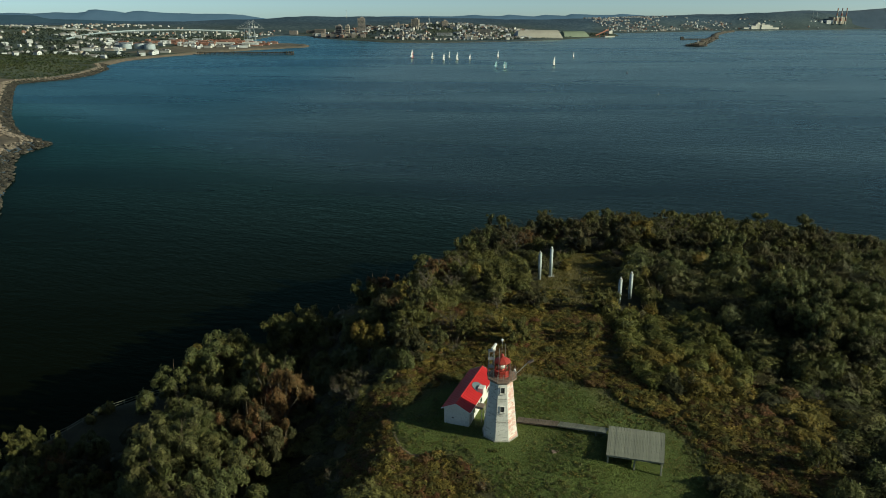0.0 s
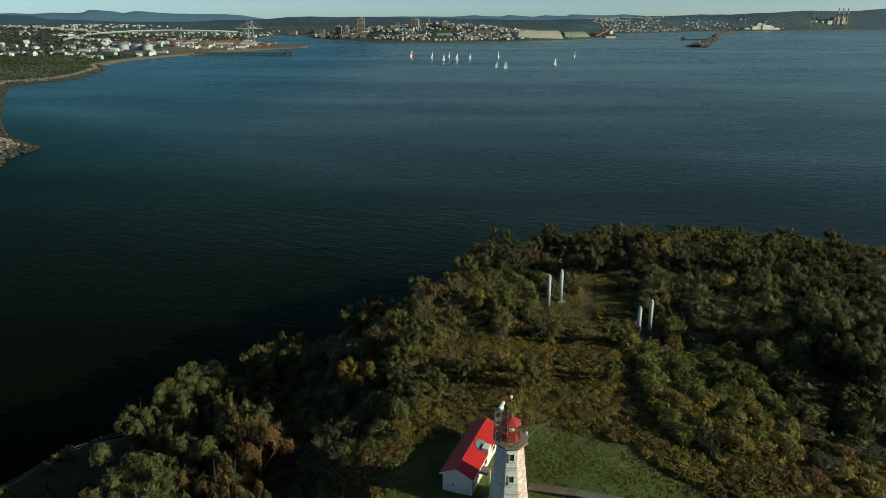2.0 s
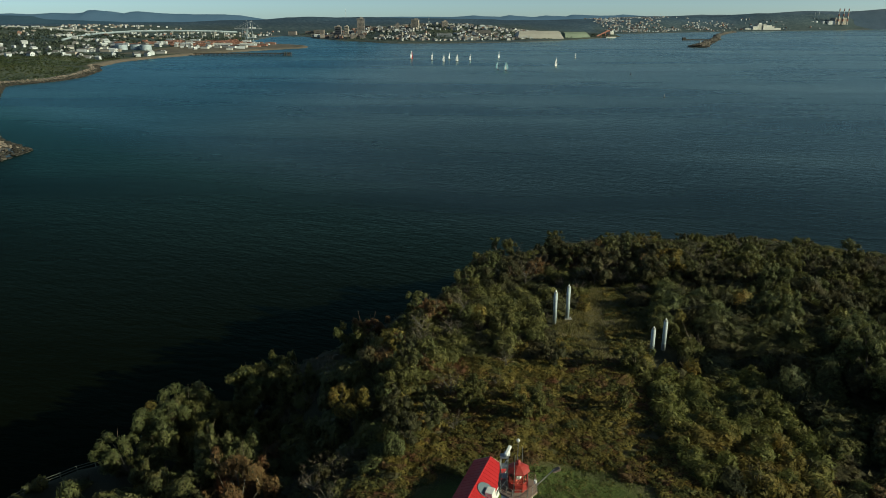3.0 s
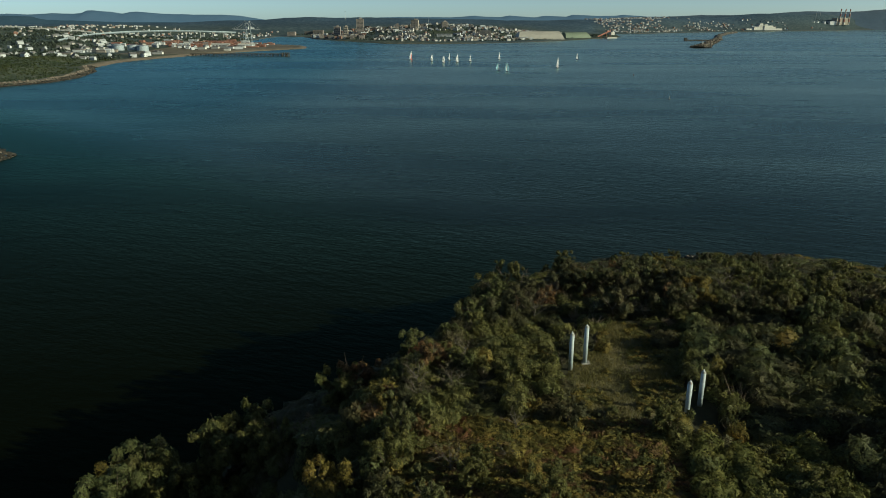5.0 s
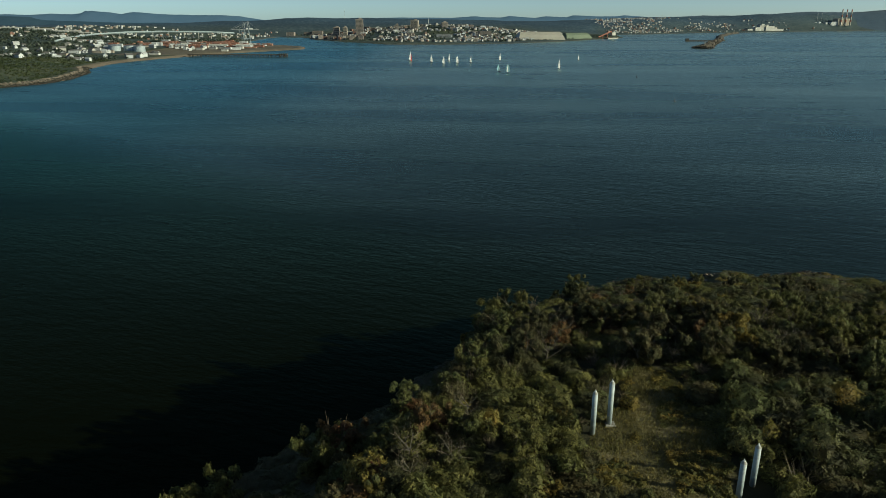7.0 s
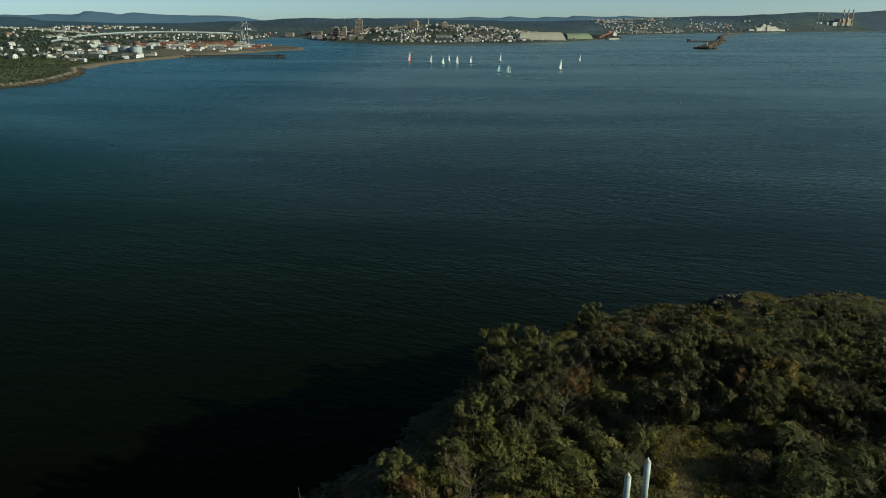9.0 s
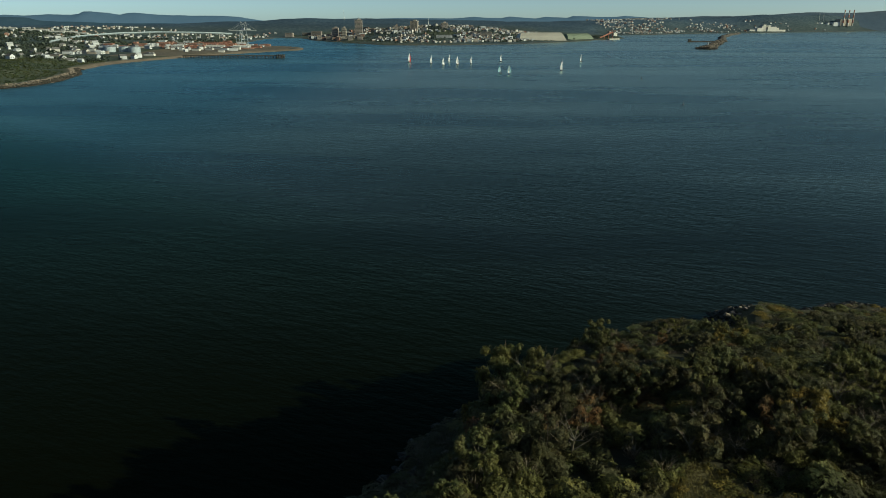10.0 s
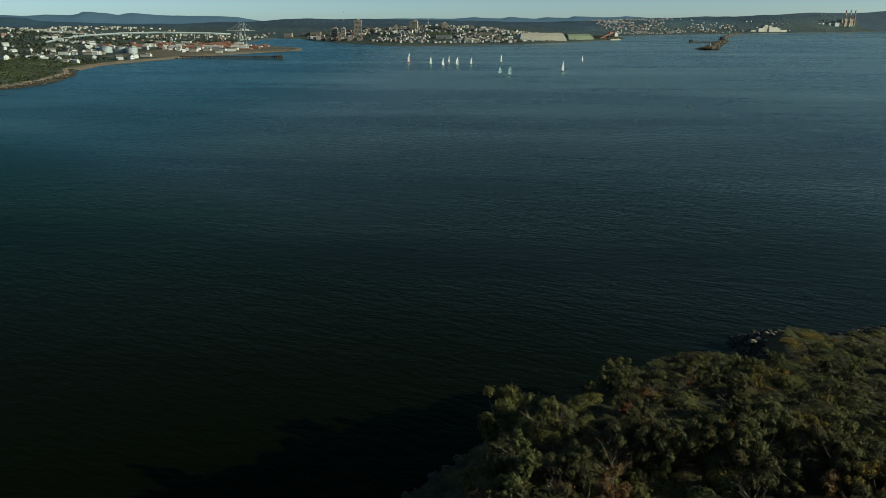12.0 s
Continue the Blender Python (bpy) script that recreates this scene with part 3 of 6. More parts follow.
def build_lighthouse():
    x0, y0, z0 = 8.15, 85.85, 31.45
    t = thing("lighthouse", pose(x0, y0, z0, 0, 0, 1), "white octagonal concrete lighthouse with flaking paint and a red lantern", "lighthouse")
    bm = bmesh.new()
    loft(bm, [octagon(2.36, -0.6), octagon(2.32, 0.35), octagon(1.50, 8.5), octagon(1.52, 8.75)])
    bm.faces.ensure_lookup_table()
    for f in bm.faces:
        c = f.calc_center_median()
        if c.x > 0.5 and abs(f.normal.z) < 0.5:
            f.material_index = 1
    bmesh.ops.recalc_face_normals(bm, faces=bm.faces)
    es = [e for e in bm.edges if len(e.link_faces) == 2 and abs((e.verts[0].co - e.verts[1].co).normalized().z) > 0.8]
    bmesh.ops.bevel(bm, geom=es, offset=0.05, segments=1, affect="EDGES")
    part("tower", bm, [TOWER_PAINT, TOWER_PINK], t)
    bm = bmesh.new()
    loft(bm, [octagon(2.5, -0.6), octagon(2.48, 0.16)])
    part("plinth", bm, CONCRETE, t)
    # two windows in the face towards the south, leaning with the wall
    lean = Matrix.Rotation(-math.atan2(0.82, 8.15), 4, "X")
    for z in (4.9, 7.7):
        yw = -(2.32 - (z - 0.35) * 0.1006)
        m = Matrix.Translation((0, yw, z)) @ lean
        w = box_part("window", (0, 0.03, 0), (0.56, 0.10, 0.86), PAINTED_DARK, t)
        w.matrix_basis = m
        bm = bmesh.new()
        for s in (-1, 1):
            add_box(bm, (s * 0.31, -0.05, 0), (0.08, 0.12, 1.0))
            add_box(bm, (0, -0.05, s * 0.46), (0.62, 0.12, 0.09))
        part("window_frame", bm, TOWER_PAINT, w)
        box_part("pane", (-0.10, -0.04, 0.18), (0.26, 0.03, 0.4), GLASS, w)
        box_part("sill", (0, -0.08, -0.54), (0.8, 0.22, 0.08), CONCRETE, w)
    for z, h in ((6.35, 0.16), (6.05, 0.10), (2.95, 0.14)):
        yw = -(2.32 - (z - 0.35) * 0.1006)
        s = box_part("stain_board", (0.02, 0, 0), (1.1, 0.03, h), CONCRETE, t, "dark weathered patch where a board was removed")
        s.matrix_basis = Matrix.Translation((-0.05, yw, z)) @ lean
    # gallery
    bm = bmesh.new()
    loft(bm, [octagon(1.50, 8.55), octagon(1.86, 8.95), octagon(1.98, 9.0), octagon(1.98, 9.22)])
    part("gallery", bm, RUSTY, t)
    ring = octagon(1.90, 9.22)
    for i, p in enumerate(ring):
        q = ring[(i + 1) % 8]
        tube_part("post", p, (p[0], p[1], 10.25), 0.035, STEEL, t, sides=6)
        mid = ((p[0] + q[0]) / 2, (p[1] + q[1]) / 2)
        tube_part("post", (*mid, 9.22), (*mid, 10.25), 0.03, STEEL, t, sides=6)
        for z in (9.55, 9.9, 10.25):
            tube_part("rail", (p[0], p[1], z), (q[0], q[1], z), 0.03, RUSTY, t, sides=6)
    # lantern
    bm = bmesh.new()
    loft(bm, [octagon(0.96, 9.2), octagon(0.96, 10.05), octagon(1.02, 10.06), octagon(1.02, 10.15)])
    part("lantern_wall", bm, RED, t, "red panelled lower wall of the lantern")
    ring = octagon(0.92, 10.15)
    for i, p in enumerate(ring):
        q = ring[(i + 1) % 8]
        tube_part("mullion", p, (p[0], p[1], 11.4), 0.05, RED, t, sides=6)
        bm = bmesh.new()
        vs = [bm.verts.new(v) for v in ((p[0] * .97, p[1] * .97, 10.15), (q[0] * .97, q[1] * .97, 10.15), (q[0] * .97, q[1] * .97, 11.4), (p[0] * .97, p[1] * .97, 11.4))]
        bm.faces.new(vs)
        bmesh.ops.solidify(bm, geom=bm.faces[:], thickness=0.02)
        part("pane", bm, LANTERN_GLASS, t).visible_shadow = False
    bm = bmesh.new()
    loft(bm, [octagon(0.2, 10.1), octagon(0.42, 10.3), octagon(0.5, 10.7), octagon(0.42, 11.1), octagon(0.15, 11.25)])
    part("lamp_lens", bm, WHITE, t, "pale glass lens")
    bm = bmesh.new()
    loft(bm, [octagon(1.12, 11.36), octagon(1.14, 11.46), octagon(0.85, 11.68), octagon(0.45, 11.92), octagon(0.25, 11.98), octagon(0.2, 12.02)])
    part("lantern_roof", bm, RED, t, "red shallow domed roof")
    bm = bmesh.new()
    loft(bm, [octagon(0.14, 11.95), octagon(0.16, 12.3), octagon(0.24, 12.32), octagon(0.1, 12.5)])
    part("vent", bm, RED, t)
    # masts, radar frame and floodlight arm on the gallery
    tube_part("mast", (-0.56, -1.2, 9.2), (-0.56, -1.2, 13.9), 0.035, STEEL, t, sides=6)
    tube_part("mast", (0.55, 1.2, 9.2), (0.55, 1.2, 13.4), 0.03, STEEL, t, sides=6)
    m = tube_part("mast", (0.1, 1.5, 9.2), (0.1, 1.5, 13.75), 0.035, STEEL, t, sides=6)
    bm = bmesh.new()
    bmesh.ops.create_uvsphere(bm, u_segments=10, v_segments=8, radius=0.2)
    bmesh.ops.translate(bm, vec=(0.1, 1.5, 13.85), verts=bm.verts)
    part("ball_aerial", bm, WHITE, t, "white ball aerial")
    for sx in (-1.85, -1.15):
        for sy in (-0.35, 0.35):
            tube_part("radar_leg", (sx, sy, 9.2), (sx, sy, 13.0), 0.05, STEEL, t, sides=6)
    for z in (10.6, 11.8, 13.0):
        bm = bmesh.new()
        add_box(bm, (-1.5, 0, z), (0.85, 0.85, 0.07))
        part("radar_shelf", bm, STEEL, t)
    for z0_ in (9.3, 10.6, 11.8):
        tube_part("brace", (-1.85, -0.35, z0_), (-1.15, -0.35, z0_ + 1.15), 0.03, STEEL, t, sides=5)
    box_part("radar_housing", (-1.2, 0, 13.3), (0.55, 0.5, 0.4), WHITE, t, "white radar gearbox", bevel=0.06)
    box_part("radar_bar", (-1.15, 0, 13.62), (0.34, 1.7, 0.3), WHITE, t, "white radar scanner bar", bevel=0.06, turn=Matrix.Rotation(radians(-22), 4, "Z"))
    tube_part("floodlight_arm", (1.8, -0.2, 9.35), (3.7, -0.2, 11.45), 0.065, CONCRETE, t, "pale grey slanting arm", sides=6)
    box_part("floodlight", (3.95, -0.2, 11.4), (0.85, 0.55, 0.2), RUSTY, t, "brownish-grey floodlight panel", bevel=0.03, turn=Matrix.Rotation(radians(-25), 4, "Y"))
    tube_part("lamp", (1.72, -0.7, 10.1), (1.72, -0.7, 10.5), 0.16, WHITE, t, "small white lamp drum")
    box_part("door", (0.1, 2.3, 1.35), (0.95, 0.12, 2.0), RED, t)


LANTERN_GLASS, lt, lb, lnode, llink = nodes_of("lantern_glass")
lb.inputs["Base Color"].default_value = (0.9, 0.93, 0.93, 1)
lb.inputs["Transmission Weight"].default_value = 1.0
lb.inputs["Roughness"].default_value = 0.02
lb.inputs["IOR"].default_value = 1.2
build_lighthouse()


# ---- fog alarm building ----
def build_house():
    w, l, h, roof = 3.8, 11.6, 2.55, 0.95
    turn = -21.5
    ax = Matrix.Rotation(radians(turn), 4, "Z")
    front = Vector((1.95, 88.0, 31.45))
    mid = front + (ax @ Vector((0, l / 2, 0)))
    t = thing("fog_signal_house", pose(mid.x, mid.y, 31.45, 0, 0, turn), "low white building with a bright red metal roof", "building")
    bm = bmesh.new()
    gabled(bm, w, l, h, roof)
    part("wall", bm, WHITE, t)
    # roof sheets with standing seams, split at the ridge
    for s in (-1, 1):
        bm = bmesh.new()
        over, thick = 0.32, 0.09
        x1, z1 = s * (w / 2 + over), h - over * roof / (w / 2)
        pts = [(x1, -l / 2 - 0.35, z1), (x1, l / 2 + 0.35, z1), (0, l / 2 + 0.35, h + roof), (0, -l / 2 - 0.35, h + roof)]
        lo = [bm.verts.new(p) for p in pts]
        hi = [bm.verts.new((p[0], p[1], p[2] + thick)) for p in pts]
        for f in [lo[::-1], hi] + [[lo[i], lo[(i + 1) % 4], hi[(i + 1) % 4], hi[i]] for i in range(4)]:
            bm.faces.new(f)
        bmesh.ops.recalc_face_normals(bm, faces=bm.faces)
        sheet = part("roof", bm, RED_ROOF, t)
        first = None
        for k in range(20):
            y = -l / 2 - 0.2 + k * (l + 0.4) / 19
            if first is None:
                bm = bmesh.new()
                add_tube(bm, (x1, 0, z1 + thick + 0.01), (0, 0, h + roof + thick + 0.01), 0.025, 0.025, 4)
                first = part("seam", bm, RED_ROOF, sheet)
                first.matrix_basis = pose(0, y, 0)
            else:
                share(first, pose(0, y, 0))
    tube_part("ridge_cap", (0, -l / 2 - 0.36, h + roof + 0.09), (0, l / 2 + 0.36, h + roof + 0.09), 0.09, RED_ROOF, t, sides=6)
    for s in (-1, 1):
        for y in (-l / 2 - 0.36, l / 2 + 0.36):
            bm = bmesh.new()
            add_tube(bm, (s * (w / 2 + 0.32), y, h - 0.14), (0, y, h + roof + 0.02), 0.08, 0.08, 4)
            part("barge_board", bm, WHITE, t)
    tube_part("gutter", (w / 2 + 0.34, -l / 2 - 0.3, h - 0.13), (w / 2 + 0.34, l / 2 + 0.3, h - 0.13), 0.06, WHITE, t, sides=6)
    for y, ww, hh, z in ((-3.6, 0.9, 1.0, 1.5), (-0.4, 0.9, 1.0, 1.5), (3.0, 0.9, 1.0, 1.5)):
        win = box_part("window", (w / 2 + 0.02, y, z), (0.08, ww, hh), GLASS, t)
        bm = bmesh.new()
        for s in (-1, 1):
            add_box(bm, (w / 2 + 0.05, y + s * (ww / 2 + 0.05), z), (0.1, 0.1, hh + 0.2))
            add_box(bm, (w / 2 + 0.05, y, z + s * (hh / 2 + 0.05)), (0.1, ww, 0.1))
        part("frame", bm, WHITE, win)
    box_part("door", (w / 2 + 0.03, -5.0, 1.02), (0.08, 0.92, 2.0), CONCRETE, t, "grey door", bevel=0.01)
    box_part("vent_plate", (-0.55, -l / 2 - 0.03, 1.0), (0.25, 0.06, 0.2), PAINTED_DARK, t)
    # horn housing through the sunny slope, with a dark flashing round it
    bm = bmesh.new()
    foot = Vector((1.2, 0.45, h + roof * (1 - 1.2 / 1.9) + 0.08))
    add_tube(bm, foot, foot + Vector((roof, 0, w / 2)).normalized() * 0.09, 1.1, 1.08, 18)
    part("flashing_disc", bm, SLATE, t, "dark slate-grey round flashing")
    box_part("horn_box", (1.85, 0.15, h + 0.36), (0.95, 1.25, 0.95), WHITE, t, "pale boxed horn outlet", bevel=0.05)
    # entry porch on the tower side
    box_part("porch_roof", (w / 2 + 0.75, -3.2, 2.15), (1.4, 1.6, 0.1), RUSTY, t)
    for y in (-3.9, -2.5):
        tube_part("porch_post", (w / 2 + 1.35, y, 0), (w / 2 + 1.35, y, 2.12), 0.05, WHITE, t, sides=6)


build_house()


# ---- boardwalk and raised platform ----
def beam_between(name, a, b, w, h, mat, parent):
    a, b = Vector(a), Vector(b)
    d = b - a
    rot = Matrix.Rotation(math.atan2(d.y, d.x), 4, "Z") @ Matrix.Rotation(-math.atan2(d.z, d.xy.length), 4, "Y")
    bm = bmesh.new()
    add_box(bm, (0, 0, 0), (d.length, w, h))
    bmesh.ops.transform(bm, matrix=Matrix.Translation((a + b) / 2) @ rot, verts=bm.verts)
    return part(name, bm, mat, parent)


def ground_z(x, y):
    return float(island_height(np.array([x]), np.array([y]))[0])


def plank_run(name, a, b, width, mat, label, step=0.2, legs=()):
    a, b = Vector(a), Vector(b)
    d = b - a
    t = thing(name, Matrix.Translation(a), label, "boardwalk")
    rot = Matrix.Rotation(math.atan2(d.y, d.x), 4, "Z") @ Matrix.Rotation(-math.atan2(d.z, d.xy.length), 4, "Y")
    side = (Matrix.Rotation(math.atan2(d.y, d.x), 4, "Z") @ Vector((0, 1, 0)))
    rng = random.Random(len(name) + int(d.length * 10))
    first, n = None, int(d.length / step)
    for i in range(n):
        m = Matrix.Translation(d * ((i + 0.5) / n)) @ rot @ pose(0, rng.uniform(-0.03, 0.03), rng.uniform(-0.008, 0.008), 0, 0, rng.uniform(-0.6, 0.6))
        if first is None:
            first = box_part("plank", (0, 0, 0), (step * 0.9, width, 0.05), mat, t, bevel=0.006)
            first.matrix_basis = m
        else:
            share(first, m)
    for s in (-0.42, 0.42):
        o = side * s * width - Vector((0, 0, 0.12))
        beam_between("joist", o, o + d, 0.07, 0.18, mat, t)
    for k in legs:
        for s in (-0.42, 0.42):
            p = d * k + side * s * width
            g = ground_z(a.x + p.x, a.y + p.y) - a.z - 0.2
            if p.z - 0.2 > g:
                tube_part("post", (p.x, p.y, g), (p.x, p.y, p.z - 0.1), 0.07, mat, t, sides=6)


plank_run("boardwalk", (10.9, 88.75, 31.78), (16.6, 87.0, 32.15), 1.35, BROWN_BOARD, "brown wooden boardwalk lying low over the grass", legs=(0.1, 0.5, 0.9))
plank_run("boardwalk", (16.65, 86.98, 32.17), (22.8, 83.3, 33.45), 1.35, BOARD, "weathered grey boardwalk ramp rising to the platform", legs=(0.45, 0.8))


def build_platform():
    A, B, C, D = Vector((23.25, 84.3, 33.55)), Vector((30.5, 82.4, 33.55)), Vector((28.35, 75.8, 33.55)), Vector((21.35, 77.55, 33.55))
    t = thing("platform", Matrix.Translation(D), "raised square platform of weathered grey planks on posts", "platform")
    rng = random.Random(4)
    n = 36
    first = None
    for i in range(n):
        k = (i + 0.5) / n
        p, q = D.lerp(C, k) - D, A.lerp(B, k) - D
        d = q - p
        m = Matrix.Translation((p + q) / 2 + Vector((0, 0, rng.uniform(-0.01, 0.012)))) @ Matrix.Rotation(math.atan2(d.y, d.x) + rng.uniform(-0.003, 0.003), 4, "Z") @ pose(rng.uniform(-0.06, 0.06), 0, 0)
        if first is None:
            first = box_part("plank", (0, 0, 0), (d.length + 0.1, 0.194, 0.05), BOARD, t, bevel=0.006)
            first.matrix_basis = m
        else:
            share(first, m)
    for k in (0.03, 0.35, 0.66, 0.97):
        a, b = D.lerp(A, k) - D, C.lerp(B, k) - D
        dz = Vector((0, 0, 0.15))
        beam_between("joist", a - dz, b - dz, 0.1, 0.22, BOARD, t)
        for j in (0.03, 0.5, 0.97):
            p = a.lerp(b, j)
            g = ground_z(D.x + p.x, D.y + p.y) - D.z - 0.3
            bm = bmesh.new()
            add_box(bm, (p.x, p.y, (g - 0.26) / 2), (0.2, 0.2, -0.26 - g), bevel=0.015)
            part("post", bm, BOARD, t)
    for s, e in ((A, B), (B, C), (C, D), (D, A)):
        dz = Vector((0, 0, 0.1))
        beam_between("fascia", s - D - dz, e - D - dz, 0.05, 0.26, BOARD, t)


build_platform()


# ---- four steel pillars ----
def build_pillars():
    for x, y, top in ((22.0, 148.4, 37.1), (24.9, 150.8, 37.35), (36.5, 133.3, 36.55), (39.5, 136.3, 36.65)):
        g = ground_z(x, y)
        t = thing("pillar", pose(x, y, g), "tall blue-grey painted steel pillar with a pale pointed cap", "pillar", "four pillars in the clearing")
        h = top - g
        bm = bmesh.new()
        add_tube(bm, (0, 0, -0.3), (0, 0, h), 0.37, 0.37, 20)
        for f in bm.faces:
            f.smooth = abs(f.normal.z) < 0.5
        part("shaft", bm, BLUE_GREY, t)
        bm = bmesh.new()
        add_tube(bm, (0, 0, h), (0, 0, h + 0.28), 0.37, 0.22, 20)
        part("shoulder", bm, CONCRETE, t)
        bm = bmesh.new()
        add_tube(bm, (0, 0, h + 0.28), (0, 0, h + 0.62), 0.16, 0.03, 12)
        part("cap", bm, WHITE, t, "pale metal cap")
        for k in (0.25, 0.5, 0.75):
            tube_part("band", (0, 0, h * k - 0.04), (0, 0, h * k + 0.04), 0.385, BLUE_GREY, t, sides=20)
        if x == 24.9:
            box_part("footing", (0.15, 0, 0.1), (1.4, 1.2, 0.34), CONCRETE, t, bevel=0.05)


build_pillars()


# ---- fence on the west slope ----
def build_fence():
    pts = [(-74.5, 113.8), (-71.3, 119.6), (-67.8, 124.4), (-64, 128.2), (-59.2, 131.6), (-54.4, 134)]
    x0, y0 = pts[0]
    z0 = ground_z(x0, y0)
    t = thing("fence", pose(x0, y0, z0), "weathered pale post-and-rail fence on the slope", "fence")
    tops = []
    for (ax, ay), (bx, by) in zip(pts, pts[1:] + [(-50.5, 135.6)]):
        for k in (0.0, 0.5):
            x, y = ax + (bx - ax) * k, ay + (by - ay) * k
            z = ground_z(x, y) - z0
            box_part("post", (x - x0, y - y0, z + 0.45), (0.12, 0.12, 1.4), BOARD, t, bevel=0.01)
            tops.append(Vector((x - x0, y - y0, z + 1.05)))
    for a, b in zip(tops, tops[1:]):
        for dz in (0, -0.5):
            o = Vector((0, 0, dz))
            beam_between("rail", a + o, b + o, 0.05, 0.08, BOARD, t)


build_fence()
box_part("hatch", (0, 0, 0), (0.9, 0.6, 0.14), RUSTY, None, bevel=0.03).matrix_basis = pose(15.2, 80.6, ground_z(15.2, 80.6) + 0.05, 0, 0, 15)
tagged(bpy.data.objects["hatch"], "flat concrete cover slab in the grass", "slab")


def build_footpath():
    """A narrow worn line of bare soil along the edge of the lawn."""
    spine = [(-7.2, 86.4), (-6.6, 84.2), (-5.8, 82.3), (-4.4, 80.6), (-2.4, 80.1), (-0.3, 80.0), (1.7, 79.3)]
    bm, rows = bmesh.new(), []
    pts = [Vector(a).lerp(Vector(b), k / 6) for a, b in zip(spine, spine[1:]) for k in range(6)]
    for i, p in enumerate(pts):
        d = (pts[min(i + 1, len(pts) - 1)] - pts[max(i - 1, 0)]).normalized()
        w = 0.27 + 0.07 * math.sin(i * 1.7)
        rows.append([bm.verts.new((p.x - d.y * s * w, p.y + d.x * s * w, ground_z(p.x - d.y * s * w, p.y + d.x * s * w) + h)) for s, h in ((-1, 0.03), (0, 0.12), (1, 0.03))])
    for a, b in zip(rows, rows[1:]):
        for j in range(2):
            bm.faces.new((a[j], b[j], b[j + 1], a[j + 1]))
    bmesh.ops.recalc_face_normals(bm, faces=bm.faces)
    tagged(part("footpath", bm, SOIL), "narrow trodden path of bare pale soil in the lawn", "path", kind="structure")


build_footpath()


# ---- far shore ----
MAINLAND = [(-3700, 985), (-660, 945), (-505, 775), (-432, 650), (-395, 585), (-352, 525), (-325, 480), (-312, 445), (-290, 405), (-276, 375), (-258, 330), (-232, 270),
            (-190, 275), (-228, 348), (-244, 383), (-269, 427), (-282, 459), (-281, 478), (-283, 500), (-306, 519), (-325, 536), (-362, 587), (-411, 665), (-495, 811), (-566, 940),
            (-571, 962), (-541, 1028), (-541, 1097), (-573, 1226), (-618, 1310), (-639, 1441), (-631, 1536), (-600, 1640), (-560, 1800), (-480, 1950), (-388, 2085),
            (-410, 2230), (-640, 2420), (-705, 2710), (-740, 3150), (-720, 3290), (-610, 3240), (-510, 2960), (-450, 2840), (-185, 2440), (12, 2440), (251, 2535), (475, 2774)]
MAINLAND += [(678, 3061), (790, 3240), (860, 3700), (1244, 3989), (1480, 4180), (1690, 4240), (2154, 4520), (3029, 4990), (3800, 5260), (3800, 5300), (-3700, 5300)]
RIDGE_X = [-3600, -2663, -1982, -1201, -895, -624, -81, 393, 1004, 1342, 1545, 1816, 2151, 2422, 2649, 3600]
RIDGE_Z = [30, 31, 36, 62, 82, 74, 70, 62, 66, 82, 90, 90, 110, 108, 120, 128]


def mainland_height(x, y):
    x, y = np.asarray(x, float), np.asarray(y, float)
    wob = (value_noise(x, y, 60, 21) - 0.5) * 14 + (value_noise(x, y, 14, 22) - 0.5) * 5
    d = inside_distance(MAINLAND, x, y) + wob * np.clip(y / 2500, 0.2, 1.6)
    z = np.where(d > 0, 4.0 * smooth(0, 14, d), np.maximum(-5, d * 0.25))
    z += 8 * smooth(25, 120, d) * (y < 1460) * (x < -560) * smooth(-560, -640, x)
    town = 30 * smooth(120, 900, d) * smooth(1500, 2600, y) * (0.55 + 0.9 * value_noise(x, y, 420, 23))
    town += 36 * np.exp(-(((x + 90) / 520) ** 2 + ((y - 3080) / 300) ** 2)) * smooth(10, 260, d)
    ridge_at = 4380 + 700 * smooth(900, 1900, x)
    hills = np.interp(x, RIDGE_X, RIDGE_Z) + (value_noise(x, y, 260, 24) - 0.5) * 14
    k = smooth(ridge_at - 900, ridge_at, y) * smooth(0, 320, d)
    z += np.where(d > 0, town * (1 - k) + np.maximum(0, hills - 4) * k, 0)
    return z + np.where(d > 5, (value_noise(x, y, 30, 25) - 0.5) * 2.0 * smooth(5, 40, d), 0)


